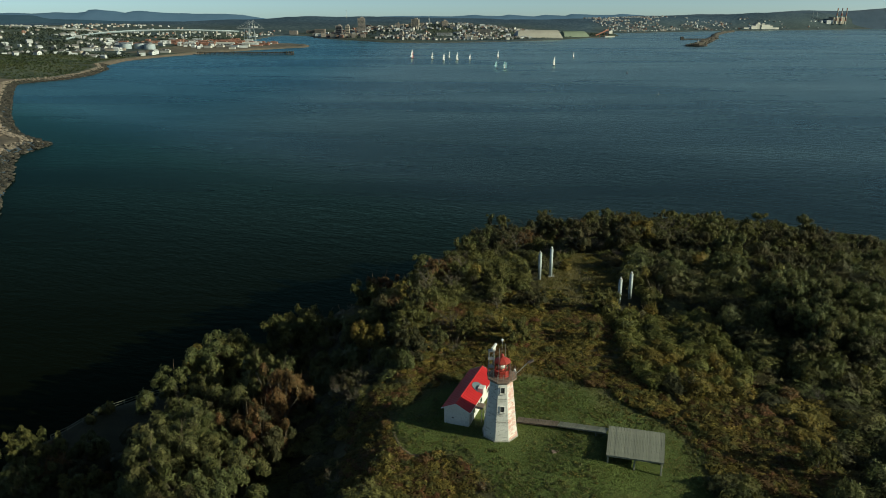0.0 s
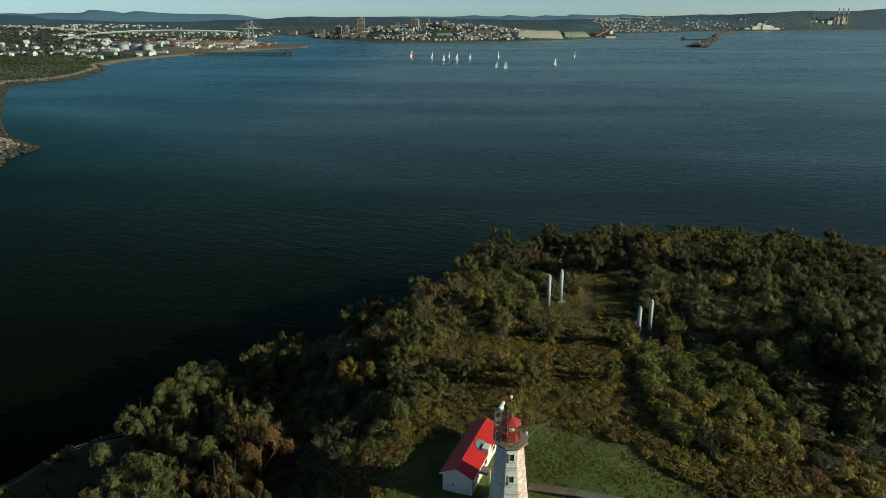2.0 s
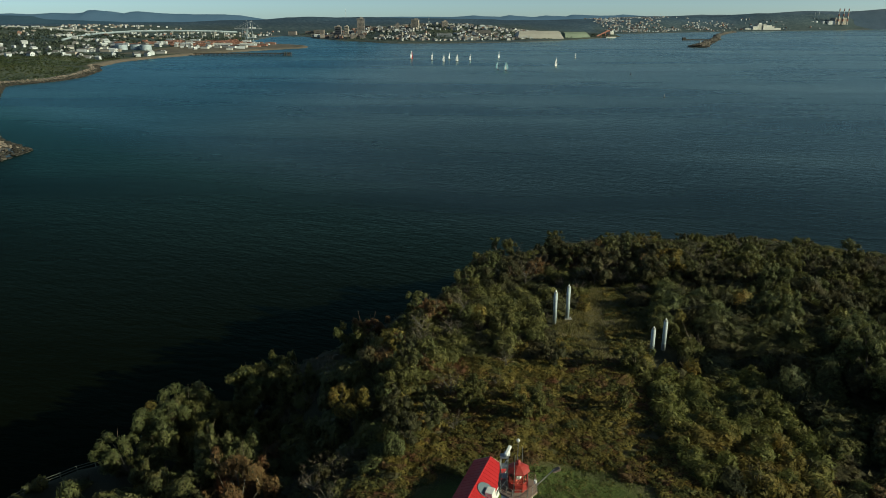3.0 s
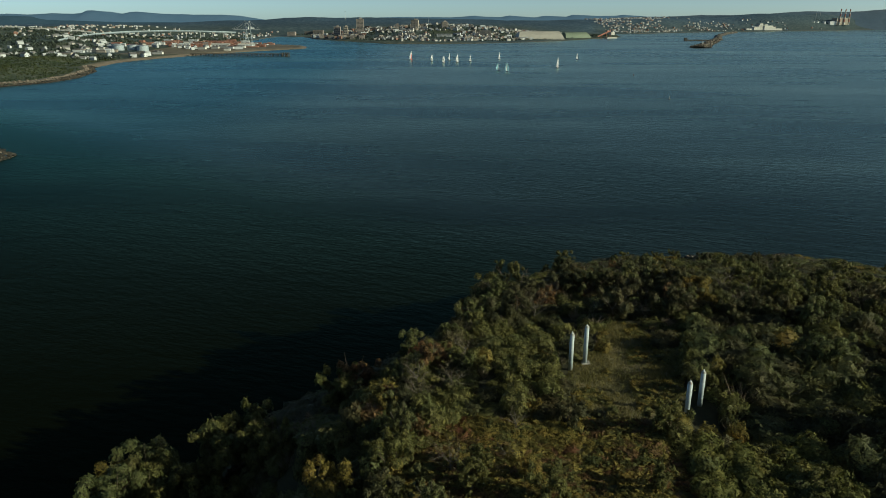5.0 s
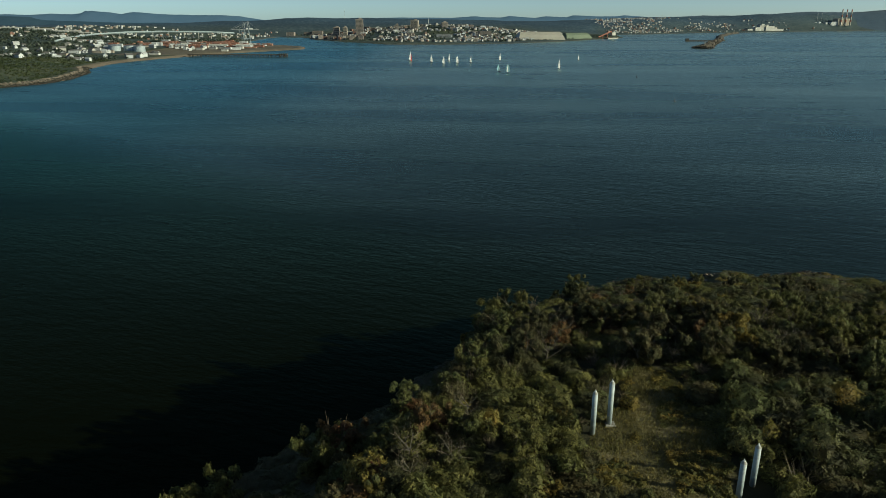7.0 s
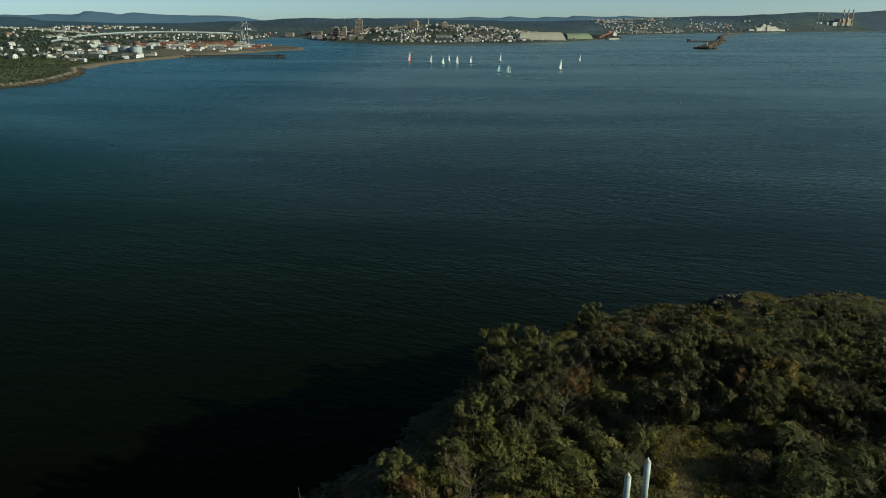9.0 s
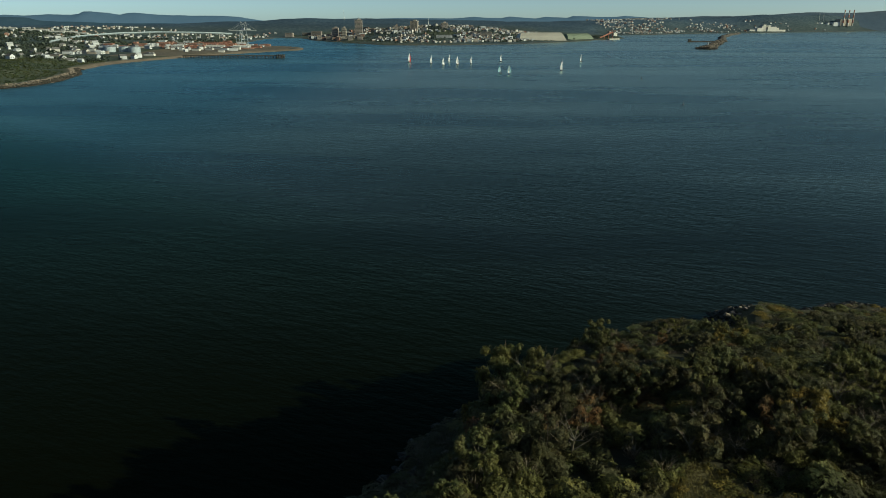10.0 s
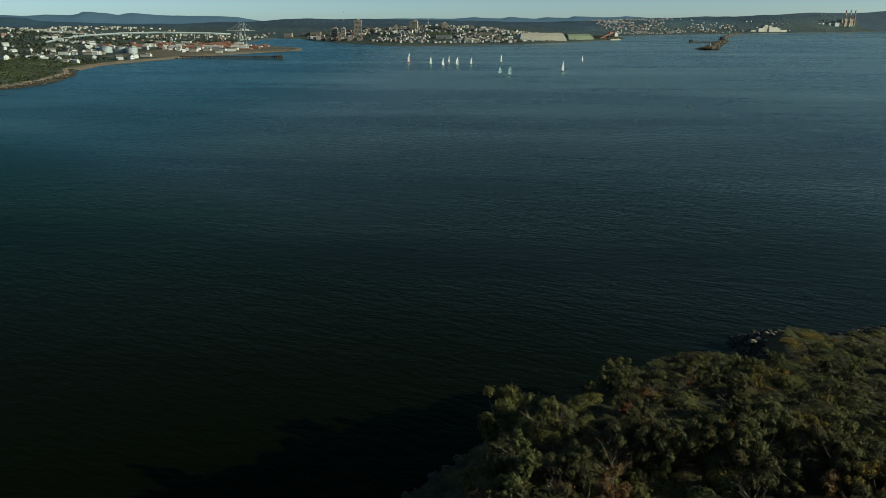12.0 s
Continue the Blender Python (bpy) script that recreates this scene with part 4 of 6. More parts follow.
def build_mainland():
    xs = np.unique(np.r_[np.arange(-3650, -760, 45), np.arange(-760, -180, 7), np.arange(-180, 1500, 22), np.arange(1500, 3750, 45)])
    ys = np.unique(np.r_[np.arange(262, 1720, 9), np.arange(1720, 5290, 22)])
    X, Y = np.meshgrid(xs, ys)
    Z = mainland_height(X, Y)
    nx, ny = len(xs), len(ys)
    idx = np.arange(nx * ny).reshape(ny, nx)
    faces = np.stack([idx[:-1, :-1], idx[:-1, 1:], idx[1:, 1:], idx[1:, :-1]], -1).reshape(-1, 4)
    faces = faces[(Z.ravel()[faces] > -4.9).any(axis=1)]
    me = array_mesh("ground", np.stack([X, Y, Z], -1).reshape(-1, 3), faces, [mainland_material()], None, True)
    d = inside_distance(MAINLAND, X, Y)
    town = smooth(1350, 1700, Y) * (1 - smooth(3500, 4100, Y)) * (0.35 + 0.65 * value_noise(X, Y, 180, 31))
    town = np.maximum(town, ((X > 800) & (Y > 3700)) * (1 - smooth(60, 400, d)) * 0.5)
    town = np.maximum(town, ((X < -560) & (Y < 1560)) * (0.8 + 0.2 * value_noise(X, Y, 60, 32)))
    sand = np.where(Y > 2300, 0.35 * (1 - smooth(4, 12, d)), 1 - smooth(8, 24, d))
    sand = np.where((X > -720) & (Y < 990) & (X < -180), smooth(8.5, 11, d), sand)
    sand = np.maximum(sand, ((X > -760) & (X < -420) & (Y > 1700) & (Y < 2480)) * 0.7)
    cols = np.stack([town, sand, np.zeros_like(Z), np.ones_like(Z)], -1).astype(np.float32)
    me.color_attributes.new("zone", "FLOAT_COLOR", "POINT").data.foreach_set("color", cols.ravel())
    tagged(new("ground", me), "distant mainland with harbour shore, fields and wooded hills", "ground", kind="structure")


build_mainland()


# hill woods with the blue of haze put into their colour
HAZY_HILL_WOODS = surface("haze_tinted_hill_woods", ((0.040, 0.078, 0.128), (0.062, 0.104, 0.158)), 0.012, 0.05, 1.0, bump=0.6, depth=5.0)
RANGE_X = [900, 1250, 1580, 1820, 2140, 2530, 2850, 3120, 3400, 3700]
RANGE_Z = [60, 84, 84, 95, 93, 120, 115, 134, 124, 130]


def build_mountains():
    """Low far ranges behind the hills, three folds deep, skylines fitted to the camera's view."""
    # the blue of distant haze is painted into these mountain colours
    mat, near_mat = mountain_material("haze_blue_mountain_woods", (0.100, 0.178, 0.282), (0.116, 0.198, 0.305)), mountain_material("haze_slate_mountain_woods", (0.048, 0.092, 0.140), (0.064, 0.112, 0.162))
    for row, (y0, xs, zs) in enumerate((
            (5190, [-3700, -3152, -3051, -2910, -2750, -2589, -2529, -2496, -2448, -2388, -2328, -2247, -2187, -2147, -2066, -1986, -1865, -1704, -1544, -1423, -1363, -1100],
             [98, 101, 105, 99, 107, 103, 109, 124, 126, 120, 116, 103, 116, 118, 111, 105, 101, 97, 97, 90, 80, 45]),
            (5120, [-3700, -3100, -2870, -2700, -2450, -2250, -1950, -1700, -1400], [84, 92, 86, 70, 78, 68, 66, 60, 40]),
            (5200, [-900, -330, 64, 225, 305, 405, 466, 546, 647, 727, 868, 908, 1029, 1110, 1210, 1270, 1390, 1700], [66, 82, 80, 90, 84, 82, 92, 86, 80, 90, 84, 97, 92, 88, 90, 97, 88, 66]),
            (5185, RANGE_X, RANGE_Z))):
        x = np.linspace(xs[0], xs[-1], 260)
        top = np.interp(x, xs, zs) + (value_noise(x, x * 0, 70, 40 + row) - 0.5) * 2
        broad = np.convolve(np.pad(top, 14, "edge"), np.ones(29) / 29, "valid")
        rows = [(-260, 0.0), (-150, 0.5), (-60, 0.85), (0, 1.0), (50, 0.9)]
        v = np.concatenate([np.stack([x, np.full_like(x, y0 + o), np.where(k == 1, top, broad * k)], -1) for o, k in rows])
        n = len(x)
        i = np.arange(n - 1)
        f = np.concatenate([np.stack([i + r * n, i + 1 + r * n, i + 1 + (r + 1) * n, i + (r + 1) * n], -1) for r in range(len(rows) - 1)])
        me = array_mesh("backdrop", v, f, [(mat, near_mat, mat, HAZY_HILL_WOODS)[row]], None, True)
        tagged(new("backdrop", me), "wooded mountains with haze painted blue far behind the harbour city" if row < 3 else "long dark wooded hills, tinted for haze, behind the power station", "mountains", kind="structure")


build_mountains()


def z_at(x, y):
    return float(mainland_height(np.array([x]), np.array([y]))[0])


def far_house(w, l, h, roof, wall_mat, roof_mat, label):
    t = thing("house", pose(0, 0, 0), label, "house", "houses of the harbour city")
    bm = bmesh.new()
    gabled(bm, w, l, h, roof)
    part("wall", bm, wall_mat, t)
    bm = bmesh.new()
    roof_planes(bm, w, l, h, roof, 0.4, 0.3)
    part("roof", bm, roof_mat, t)
    for s in (-1, 1):
        for k in (-0.25, 0.25):
            box_part("window", (k * w, s * (l / 2 + 0.02), h * 0.55), (1.4, 0.12, 1.7), GLASS, t)
    return t


TOWN_SPOTS = []


def spots(n, x0, x1, y0, y1, seed, gap=13, shore=28, thin=0.33, steer=None):
    rng = np.random.RandomState(seed)
    x, y = rng.uniform(x0, x1, n * 6), rng.uniform(y0, y1, n * 6)
    ok = inside_distance(MAINLAND, x, y) > shore
    ok &= (value_noise(x, y, 150, 70) > thin) & (value_noise(x, y, 46, 71) > 0.38)
    if steer is not None:
        ok &= steer(x, y)
    got = []
    for a, b in zip(x[ok], y[ok]):
        if all((a - p) ** 2 + (b - q) ** 2 > gap * gap for p, q, _ in TOWN_SPOTS[-500:]):
            TOWN_SPOTS.append((a, b, 0))
            got.append((a, b))
            if len(got) == n:
                break
    z = mainland_height([p[0] for p in got], [p[1] for p in got])
    return [(a, b, c) for (a, b), c in zip(got, z)]


def build_houses():
    kinds = [far_house(9, 12, 6, 3.2, PALE, GREY_ROOF, "small white clapboard house with a grey gable roof"),
             far_house(10, 14, 8, 3.5, CREAM, GREY_ROOF, "cream two-storey house with a grey gable roof"),
             far_house(8, 16, 7, 3.0, PALE, PALE, "pale house with a light metal roof"),
             far_house(11, 13, 9, 3.0, BRICK, GREY_ROOF, "brick townhouse with a dark gable roof")]
    rng = np.random.RandomState(5)
    near = spots(210, -1500, -640, 1420, 2350, 1, 17) + spots(110, -420, 420, 2600, 3150, 2, 17, 60)
    for i, (x, y, z) in enumerate(near):
        k = kinds[rng.choice(4, p=[0.5, 0.22, 0.26, 0.02])]
        m = pose(x, y, z, 0, 0, rng.uniform(0, 180)) @ Matrix.Scale(rng.uniform(0.6, 1.15), 4)
        ob = copy_thing(k, m)
        ob.matrix_basis = m
    for k in kinds:
        for o in (*k.children_recursive, k):
            bpy.data.objects.remove(o)
    rest = (spots(300, -2300, -620, 2200, 3300, 3, 14) + spots(820, -560, 780, 2560, 3300, 4, 8.5, 90, 0.25) + spots(120, -2600, -760, 3200, 3620, 5, 16)
            + spots(300, 850, 1800, 3800, 4600, 6, 14, 40) + spots(40, 1900, 2900, 4500, 4750, 7, 25, 40) + spots(120, 900, 1750, 3850, 4350, 8, 12, 40, 0.2))
    v, f, s = [], [], []
    base = np.array([(-.5, -.5, -.3), (.5, -.5, -.3), (.5, .5, -.3), (-.5, .5, -.3), (-.5, -.5, .7), (.5, -.5, .7), (.5, .5, .7), (-.5, .5, .7), (0, -.5, 1), (0, .5, 1)])
    quads = [(0, 1, 5, 4), (1, 2, 6, 5), (2, 3, 7, 6), (3, 0, 4, 7), (5, 6, 9, 8), (7, 4, 8, 9), (4, 5, 8, 8), (6, 7, 9, 9)]
    tris = [t for q in quads for t in (((q[0], q[1], q[2]), (q[0], q[2], q[3])) if q[2] != q[3] else ((q[0], q[1], q[2]),))]
    roofs = [i for i, t in enumerate(tris) if set(t) <= {5, 6, 9, 8} or set(t) <= {7, 4, 8, 9}]
    for i, (x, y, z) in enumerate(rest):
        a, sx, sy, sz = rng.uniform(0, 3.14), rng.uniform(5, 9), rng.uniform(6, 12), rng.uniform(5, 8.5)
        p = base * (sx, sy, sz)
        v.append(np.stack([x + p[:, 0] * math.cos(a) - p[:, 1] * math.sin(a), y + p[:, 0] * math.sin(a) + p[:, 1] * math.cos(a), z + p[:, 2]], -1))
        f += [tuple(k + i * 10 for k in t) for t in tris]
        wall, roof = rng.choice([0, 0, 0, 1, 1, 4, 5, 2]), rng.choice([3, 3, 3, 3, 3, 0])
        s += [roof if j in roofs else wall for j in range(len(tris))]
    me = array_mesh("house", np.concatenate(v), f, [PALE, CREAM, BRICK, GREY_ROOF, TAN, BROWN_BLOCK], s)
    tagged(new("distant_houses", me), "hundreds of small pale houses scattered over the distant hillsides", "houses", kind="stuff")


build_houses()


def office_tower(x, y, w, dpt, h, floors, wall, label, turn=0, mast=0):
    z = z_at(x, y)
    t = thing("office_tower", pose(x, y, z, 0, 0, turn), label, "tower")
    box_part("wall", (0, 0, h / 2 - 2), (w, dpt, h + 4), wall, t)
    bm = bmesh.new()
    add_box(bm, (0, 0, h + 0.6), (w + 0.6, dpt + 0.6, 1.2))
    add_box(bm, (w * 0.1, 0, h + 3), (w * 0.4, dpt * 0.4, 5))
    part("roof", bm, wall, t)
    step = h / floors
    first = None
    for i in range(floors):
        for s in (-1, 1):
            for col in range(5):
                m = pose((col - 2) * w * 0.18, s * (dpt / 2 + 0.05), step * (i + 0.5))
                if first is None:
                    bm = bmesh.new()
                    add_box(bm, (0, 0, 0), (w * 0.13, 0.3, step * 0.5))
                    first = part("window", bm, GLASS, t)
                    first.matrix_basis = m
                else:
                    share(first, m)
    if mast:
        tube_part("mast", (0, 0, h), (0, 0, h + mast), 0.8, STEEL, t)
    return t


for x, y, w, dpt, top, floors, wall, label, turn, mast in (
        (-329, 2950, 29, 26, 82, 12, BROWN_BLOCK, "grey-brown office tower with a roof mast", 4, 12), (-111, 2950, 29, 26, 78, 12, TAN, "pale tan concrete office tower", -6, 0),
        (6, 2950, 23, 22, 71, 10, BROWN_BLOCK, "square brown apartment tower", 8, 0), (-373, 2850, 15, 15, 54, 7, TAN, "slim light apartment tower", 0, 0),
        (-182, 2960, 12, 14, 62, 7, BROWN_BLOCK, "narrow grey-brown apartment tower", 10, 0), (-428, 3000, 25, 20, 52, 5, BROWN_BLOCK, "broad brown hotel block", 0, 0)):
    office_tower(x, y, w, dpt, top - 6 - z_at(x, y), floors, wall, label, turn, mast)


def city_block(x, y, w, dpt, h, wall, turn, label):
    t = thing("city_block", pose(x, y, z_at(x, y), 0, 0, turn), label, "building", "blocks of the harbour city")
    box_part("wall", (0, 0, h / 2 - 2), (w, dpt, h + 4), wall, t)
    box_part("roof", (0, 0, h + 0.4), (w + 0.5, dpt + 0.5, 0.8), GREY_ROOF, t)
    for k in range(2, int(h) - 1, 4) if h > 7 else ():
        box_part("window", (0, -dpt / 2 - 0.03, k + 0.5), (w * 0.86, 0.25, 1.6), GLASS, t)


def build_blocks():
    rng = np.random.RandomState(12)
    for i, (x, y, z) in enumerate(spots(64, -520, 120, 2600, 3060, 14, 19, 45)):
        mats = ((BROWN_BLOCK, "brown brick commercial block with rows of windows"), (TAN, "tan commercial block with a flat roof"), (PALE, "light grey flat-roofed city building"))
        wall, label = mats[rng.choice(3, p=[0.42, 0.36, 0.22])]
        city_block(x, y, rng.uniform(8, 19), rng.uniform(9, 14), rng.uniform(7, 12), wall, rng.uniform(-20, 20), label)
    for i, (x, y, z) in enumerate(spots(60, -610, -300, 2780, 3180, 17, 17, 16, 0)):
        city_block(x, y, rng.uniform(9, 24), rng.uniform(9, 15), rng.uniform(7, 14), (BROWN_BLOCK, TAN, BRICK, PALE)[i % 4], rng.uniform(-20, 20), "low downtown block near the quay")
    for x, y, w, dp, h in ((6, 2740, 58, 18, 9), (160, 2800, 44, 24, 17), (-682, 3330, 34, 30, 16), (-568, 3370, 46, 30, 19), (-615, 3400, 40, 26, 14)):
        city_block(x, y, w, dp, h, PALE if w == 58 else BROWN_BLOCK, 0, "long low harbour building")
    for i, (x, y, z) in enumerate(spots(34, -900, -520, 1660, 2250, 15, 18, 20)):
        city_block(x, y, rng.uniform(10, 26), rng.uniform(8, 13), rng.uniform(4, 6.5), (PALE, TAN, CREAM)[i % 3], rng.uniform(-12, 12), "low pale port warehouse")
    for i, (x, y, z) in enumerate(spots(24, 950, 1700, 3950, 4300, 16, 40, 25)):
        city_block(x, y, rng.uniform(24, 70), rng.uniform(14, 24), rng.uniform(6, 11), PALE if i % 2 else TAN, rng.uniform(20, 45), "pale low industrial shed by the water")


build_blocks()


def freight_shed(x, y, length, turn):
    t = thing("freight_shed", pose(x, y, z_at(x, y), 0, 0, turn), "long low white freight shed with a grey ridge roof", "shed", "freight sheds by the rail yard")
    box_part("wall", (0, 0, 2.2), (length, 13, 8.4), PALE, t)
    bm = bmesh.new()
    roof_planes(bm, 13, length, 6.4, 2.2, 0.6, 0.3)
    part("roof", bm, CREAM, t).matrix_basis = pose(0, 0, 0, 0, 0, 90)
    first = None
    for k in range(int(length / 9)):
        m = pose((k + 0.5) * 9 - length / 2, -6.55, 2.4)
        if first is None:
            first = box_part("door", (0, 0, 0), (4.2, 0.2, 4.2), GREY_ROOF, t)
            first.matrix_basis = m
        else:
            share(first, m)


for k, (x, y) in enumerate(((-1560, 2700), (-1478, 2712), (-1396, 2722), (-1310, 2730), (-1500, 2800), (-1400, 2815), (-640, 2120), (-560, 2110))):
    freight_shed(x, y, (70, 64, 58, 46)[k % 4], 6)


def vaulted_shed(x, y, w, l, h, mat, end, turn, label, z=4.0):
    """A storage hall: steep sides bent to a broad ridge, the length along its own x."""
    t = thing("storage_shed", pose(x, y, z, 0, 0, turn), label, "shed")
    prof = [(-0.5, -2), (-0.5, 0.12 * h), (-0.34, 0.62 * h), (-0.14, 0.95 * h), (0, h), (0.14, 0.95 * h), (0.34, 0.62 * h), (0.5, 0.12 * h), (0.5, -2)]
    bm = bmesh.new()
    n = 9
    rings = [[bm.verts.new((l * (k / (n - 1) - 0.5) * (1 - 0.15 * max(0, pz) / h), py * w, pz)) for py, pz in prof] for k in range(n)]
    for a, b in zip(rings, rings[1:]):
        for i in range(len(prof) - 1):
            bm.faces.new((a[i], b[i], b[i + 1], a[i + 1]))
    bmesh.ops.recalc_face_normals(bm, faces=bm.faces)
    part("roof", bm, mat, t)
    for s in (-1, 1):
        bm = bmesh.new()
        vs = [bm.verts.new((s * l * (0.5 - 0.075 * max(0, pz) / h), py * w, pz)) for py, pz in prof]
        bm.faces.new(vs if s > 0 else vs[::-1])
        part("end_wall", bm, end, t)
    first = None
    for k in range(12):
        bm = bmesh.new()
        if first is None:
            for (ay, az), (by, bz) in zip(prof[1:], prof[2:-1]):
                add_tube(bm, (0, ay * w * 1.005, az + 0.2), (0, by * w * 1.005, bz + 0.1), 0.22, 0.22, 4)
            first = part("rib", bm, mat, t)
            first.matrix_basis = pose(-0.41 * l, 0, 0)
        else:
            bm.free()
            share(first, pose((k / 11 - 0.5) * 0.82 * l, 0, 0))


# the beige shed's end walls have their bluish shade put into the colour
vaulted_shed(364, 2800, 60, 186, 29, SHED, SHED_END, 12, "huge beige storage shed with rounded flanks on the quay")
vaulted_shed(528, 2965, 50, 150, 22, GREEN_SHED, GREEN_SHED, 38, "long green storage shed on the quay")


def conveyor(x, y):
    t = thing("conveyor", pose(x, y, 4, 0, 0, 35), "rust-red loading conveyor rising on trestles", "conveyor")
    bm = bmesh.new()
    add_tube(bm, (-45, 0, 4), (30, 0, 26), 2.6, 2.6, 4)
    part("gallery", bm, RED_STACK, t)
    for k in (-20, 5, 28):
        tube_part("trestle", (k, 0, -3), (k, 0, 10 + (k + 20) * 0.28), 1.3, RED_STACK, t)
    box_part("loading_house", (38, 0, 16), (20, 14, 12), CREAM, t)
    box_part("quay", (34, 0, -2), (60, 16, 5), CONCRETE, t)


conveyor(668, 3035)


def storage_tank(x, y, r, h):
    t = thing("storage_tank", pose(x, y, z_at(x, y)), "grey-green cylindrical oil storage tank", "tank", "tanks by the beach")
    bm = bmesh.new()
    add_tube(bm, (0, 0, -2), (0, 0, h), r, r, 24)
    part("shell", bm, SHED_END, t)
    bm = bmesh.new()
    add_tube(bm, (0, 0, h), (0, 0, h + 1.6), r, 0.5, 24)
    part("roof", bm, STEEL, t)
    tube_part("rim", (0, 0, h - 0.5), (0, 0, h), r + 0.25, STEEL, t, sides=24)


for x, y, r in ((-826, 1885, 14), (-795, 1900, 14), (-764, 1885, 14), (-850, 1930, 12)):
    storage_tank(x, y, r, 13)


def harbour_crane(x, y, turn):
    t = thing("harbour_crane", pose(x, y, 3.5, 0, 0, turn), "white container crane with raised stays on the quay", "crane")
    for sx in (-11, 11):
        for sy in (-9, 9):
            tube_part("leg", (sx, sy, 0), (sx * 0.6, sy * 0.6, 42), 0.55, SHED_END, t, sides=6)
    box_part("portal_beam", (0, 0, 16), (22, 1.4, 1.6), SHED_END, t)
    box_part("boom", (-4, 0, 43), (86, 1.6, 1.2), PALE, t)
    box_part("machine_house", (14, 0, 46), (12, 6, 5), PALE, t)
    tube_part("apex", (0, 0, 42), (7, 0, 70), 0.45, PALE, t, sides=6)
    tube_part("apex_brace", (12, 0, 43), (7, 0, 70), 0.4, PALE, t, sides=6)
    for k in (-46, -26, 36):
        tube_part("stay", (k, 0, 44), (7, 0, 68), 0.3, PALE, t, sides=5)


harbour_crane(-640, 2440, 8)
harbour_crane(-668, 2490, -22)


def dock():
    t = thing("dock", pose(-352, 1690, 0, 0, 0, -1), "long dark timber dock on rows of piles", "dock")
    box_part("deck", (-112, 0, 5.6), (224, 12, 1.6), TIMBER, t)
    first = None
    for k in range(38):
        for s in (-5, 5):
            m = pose(-k * 6.0, s, 1.5)
            if first is None:
                bm = bmesh.new()
                add_tube(bm, (0, 0, -4), (0, 0, 4.2), 0.7, 0.7, 6)
                first = part("pile", bm, TIMBER, t)
                first.matrix_basis = m
            else:
                share(first, m)
    for k in range(5):
        tube_part("dolphin", (3 - k * 4, -7, -3), (3 - k * 4, -7, 9), 1.2, TIMBER, t)


dock()


def container_stack(x, y, z, n, tiers, turn, mat, label):
    t = thing("container_stack", pose(x, y, z, 0, 0, turn), label, "containers", "containers on the quay")
    first = None
    for i in range(n):
        for k in range(tiers):
            m = pose(i * 6.6, 0, 1.6 + k * 3.0)
            if first is None:
                first = box_part("container", (0, 0, 0), (6.1, 12.2, 2.9), mat, t, bevel=0.15)
                first.matrix_basis = m
            else:
                share(first, m)


def build_containers():
    rng = np.random.RandomState(9)
    for i in range(110):
        x, y = rng.uniform(-930, -520), rng.uniform(2060, 2480)
        if inside_distance(MAINLAND, np.array([x]), np.array([y]))[0] > 25:
            mat, label = ((ORANGE, "stack of rust-orange shipping containers"), (ORANGE, "stack of rust-orange shipping containers"), (BRICK, "stack of brown shipping containers"), (PALE, "stack of white shipping containers"))[i % 4]
            container_stack(x, y, z_at(x, y), rng.randint(2, 7), rng.randint(1, 4), rng.uniform(-8, 8), mat, label)


build_containers()


def viaduct():
    t = thing("viaduct", pose(0, 0, 0), "long pale concrete road viaduct on piers", "bridge")
    pts = [(-1120, 2160, 20), (-1170, 2350, 25), (-1200, 2560, 29), (-1150, 2720, 33), (-1060, 2800, 34), (-960, 2850, 32), (-880, 2900, 29), (-830, 2960, 25)]
    for a, b in zip(pts, pts[1:]):
        bm = bmesh.new()
        add_tube(bm, a, b, 3.0, 3.0, 4)
        part("deck", bm, SHED_END, t)
        for k in (0.25, 0.75):
            p = Vector(a).lerp(Vector(b), k)
            tube_part("pier", (p.x, p.y, -3), (p.x, p.y, p.z - 1), 1.4, CONCRETE, t)


viaduct()


def white_plant():
    t = thing("power_plant", pose(1945, 4480, z_at(1945, 4480), 0, 0, 14) @ Matrix.Scale(0.86, 4), "large off-white industrial plant of stepped blocks", "plant")
    for x, w, h, y in ((-62, 44, 22, 0), (-20, 50, 34, 6), (34, 70, 29, 0), (78, 40, 20, 10), (-18, 22, 44, 12), (22, 18, 38, 14), (-110, 60, 10, 8), (126, 60, 9, 14)):
        box_part("block", (x, y, h / 2 - 3), (w, 40, h + 6), CREAM, t)
        box_part("roof", (x, y, h + 0.5), (w + 1, 41, 1), GREY_ROOF if h > 40 else PALE, t)


white_plant()


def power_station():
    x0, y0 = 2633, 4900
    rise = (133 - z_at(x0, y0)) / 6
    t = thing("power_station", pose(x0, y0, z_at(x0, y0), 0, 0, 10), "power station with three tall red-and-white chimneys", "power station")
    box_part("hall", (16, 20, 18), (84, 50, 44), TAN, t)
    box_part("annex", (-52, 10, 8), (50, 40, 24), PALE, t)
    for k in range(3):
        x = -16 + k * 34
        for i in range(6):
            tube_part("chimney_section", (x, -20, -4 * (i == 0) + i * rise), (x, -20, (i + 1) * rise), 5.2 - i * 0.35, RED_STACK if i in (1, 3, 5) else CREAM, t, r1=4.85 - i * 0.35, sides=12)
    for x in (-150, -120):
        tube_part("thin_stack", (x, 40, 0), (x, 40, 75), 1.5, STEEL, t, sides=6)
    for x in (-190, -160, -110):
        tube_part("tank", (x, 10, -3), (x, 10, 18), 14, PALE, t, sides=16)


power_station()


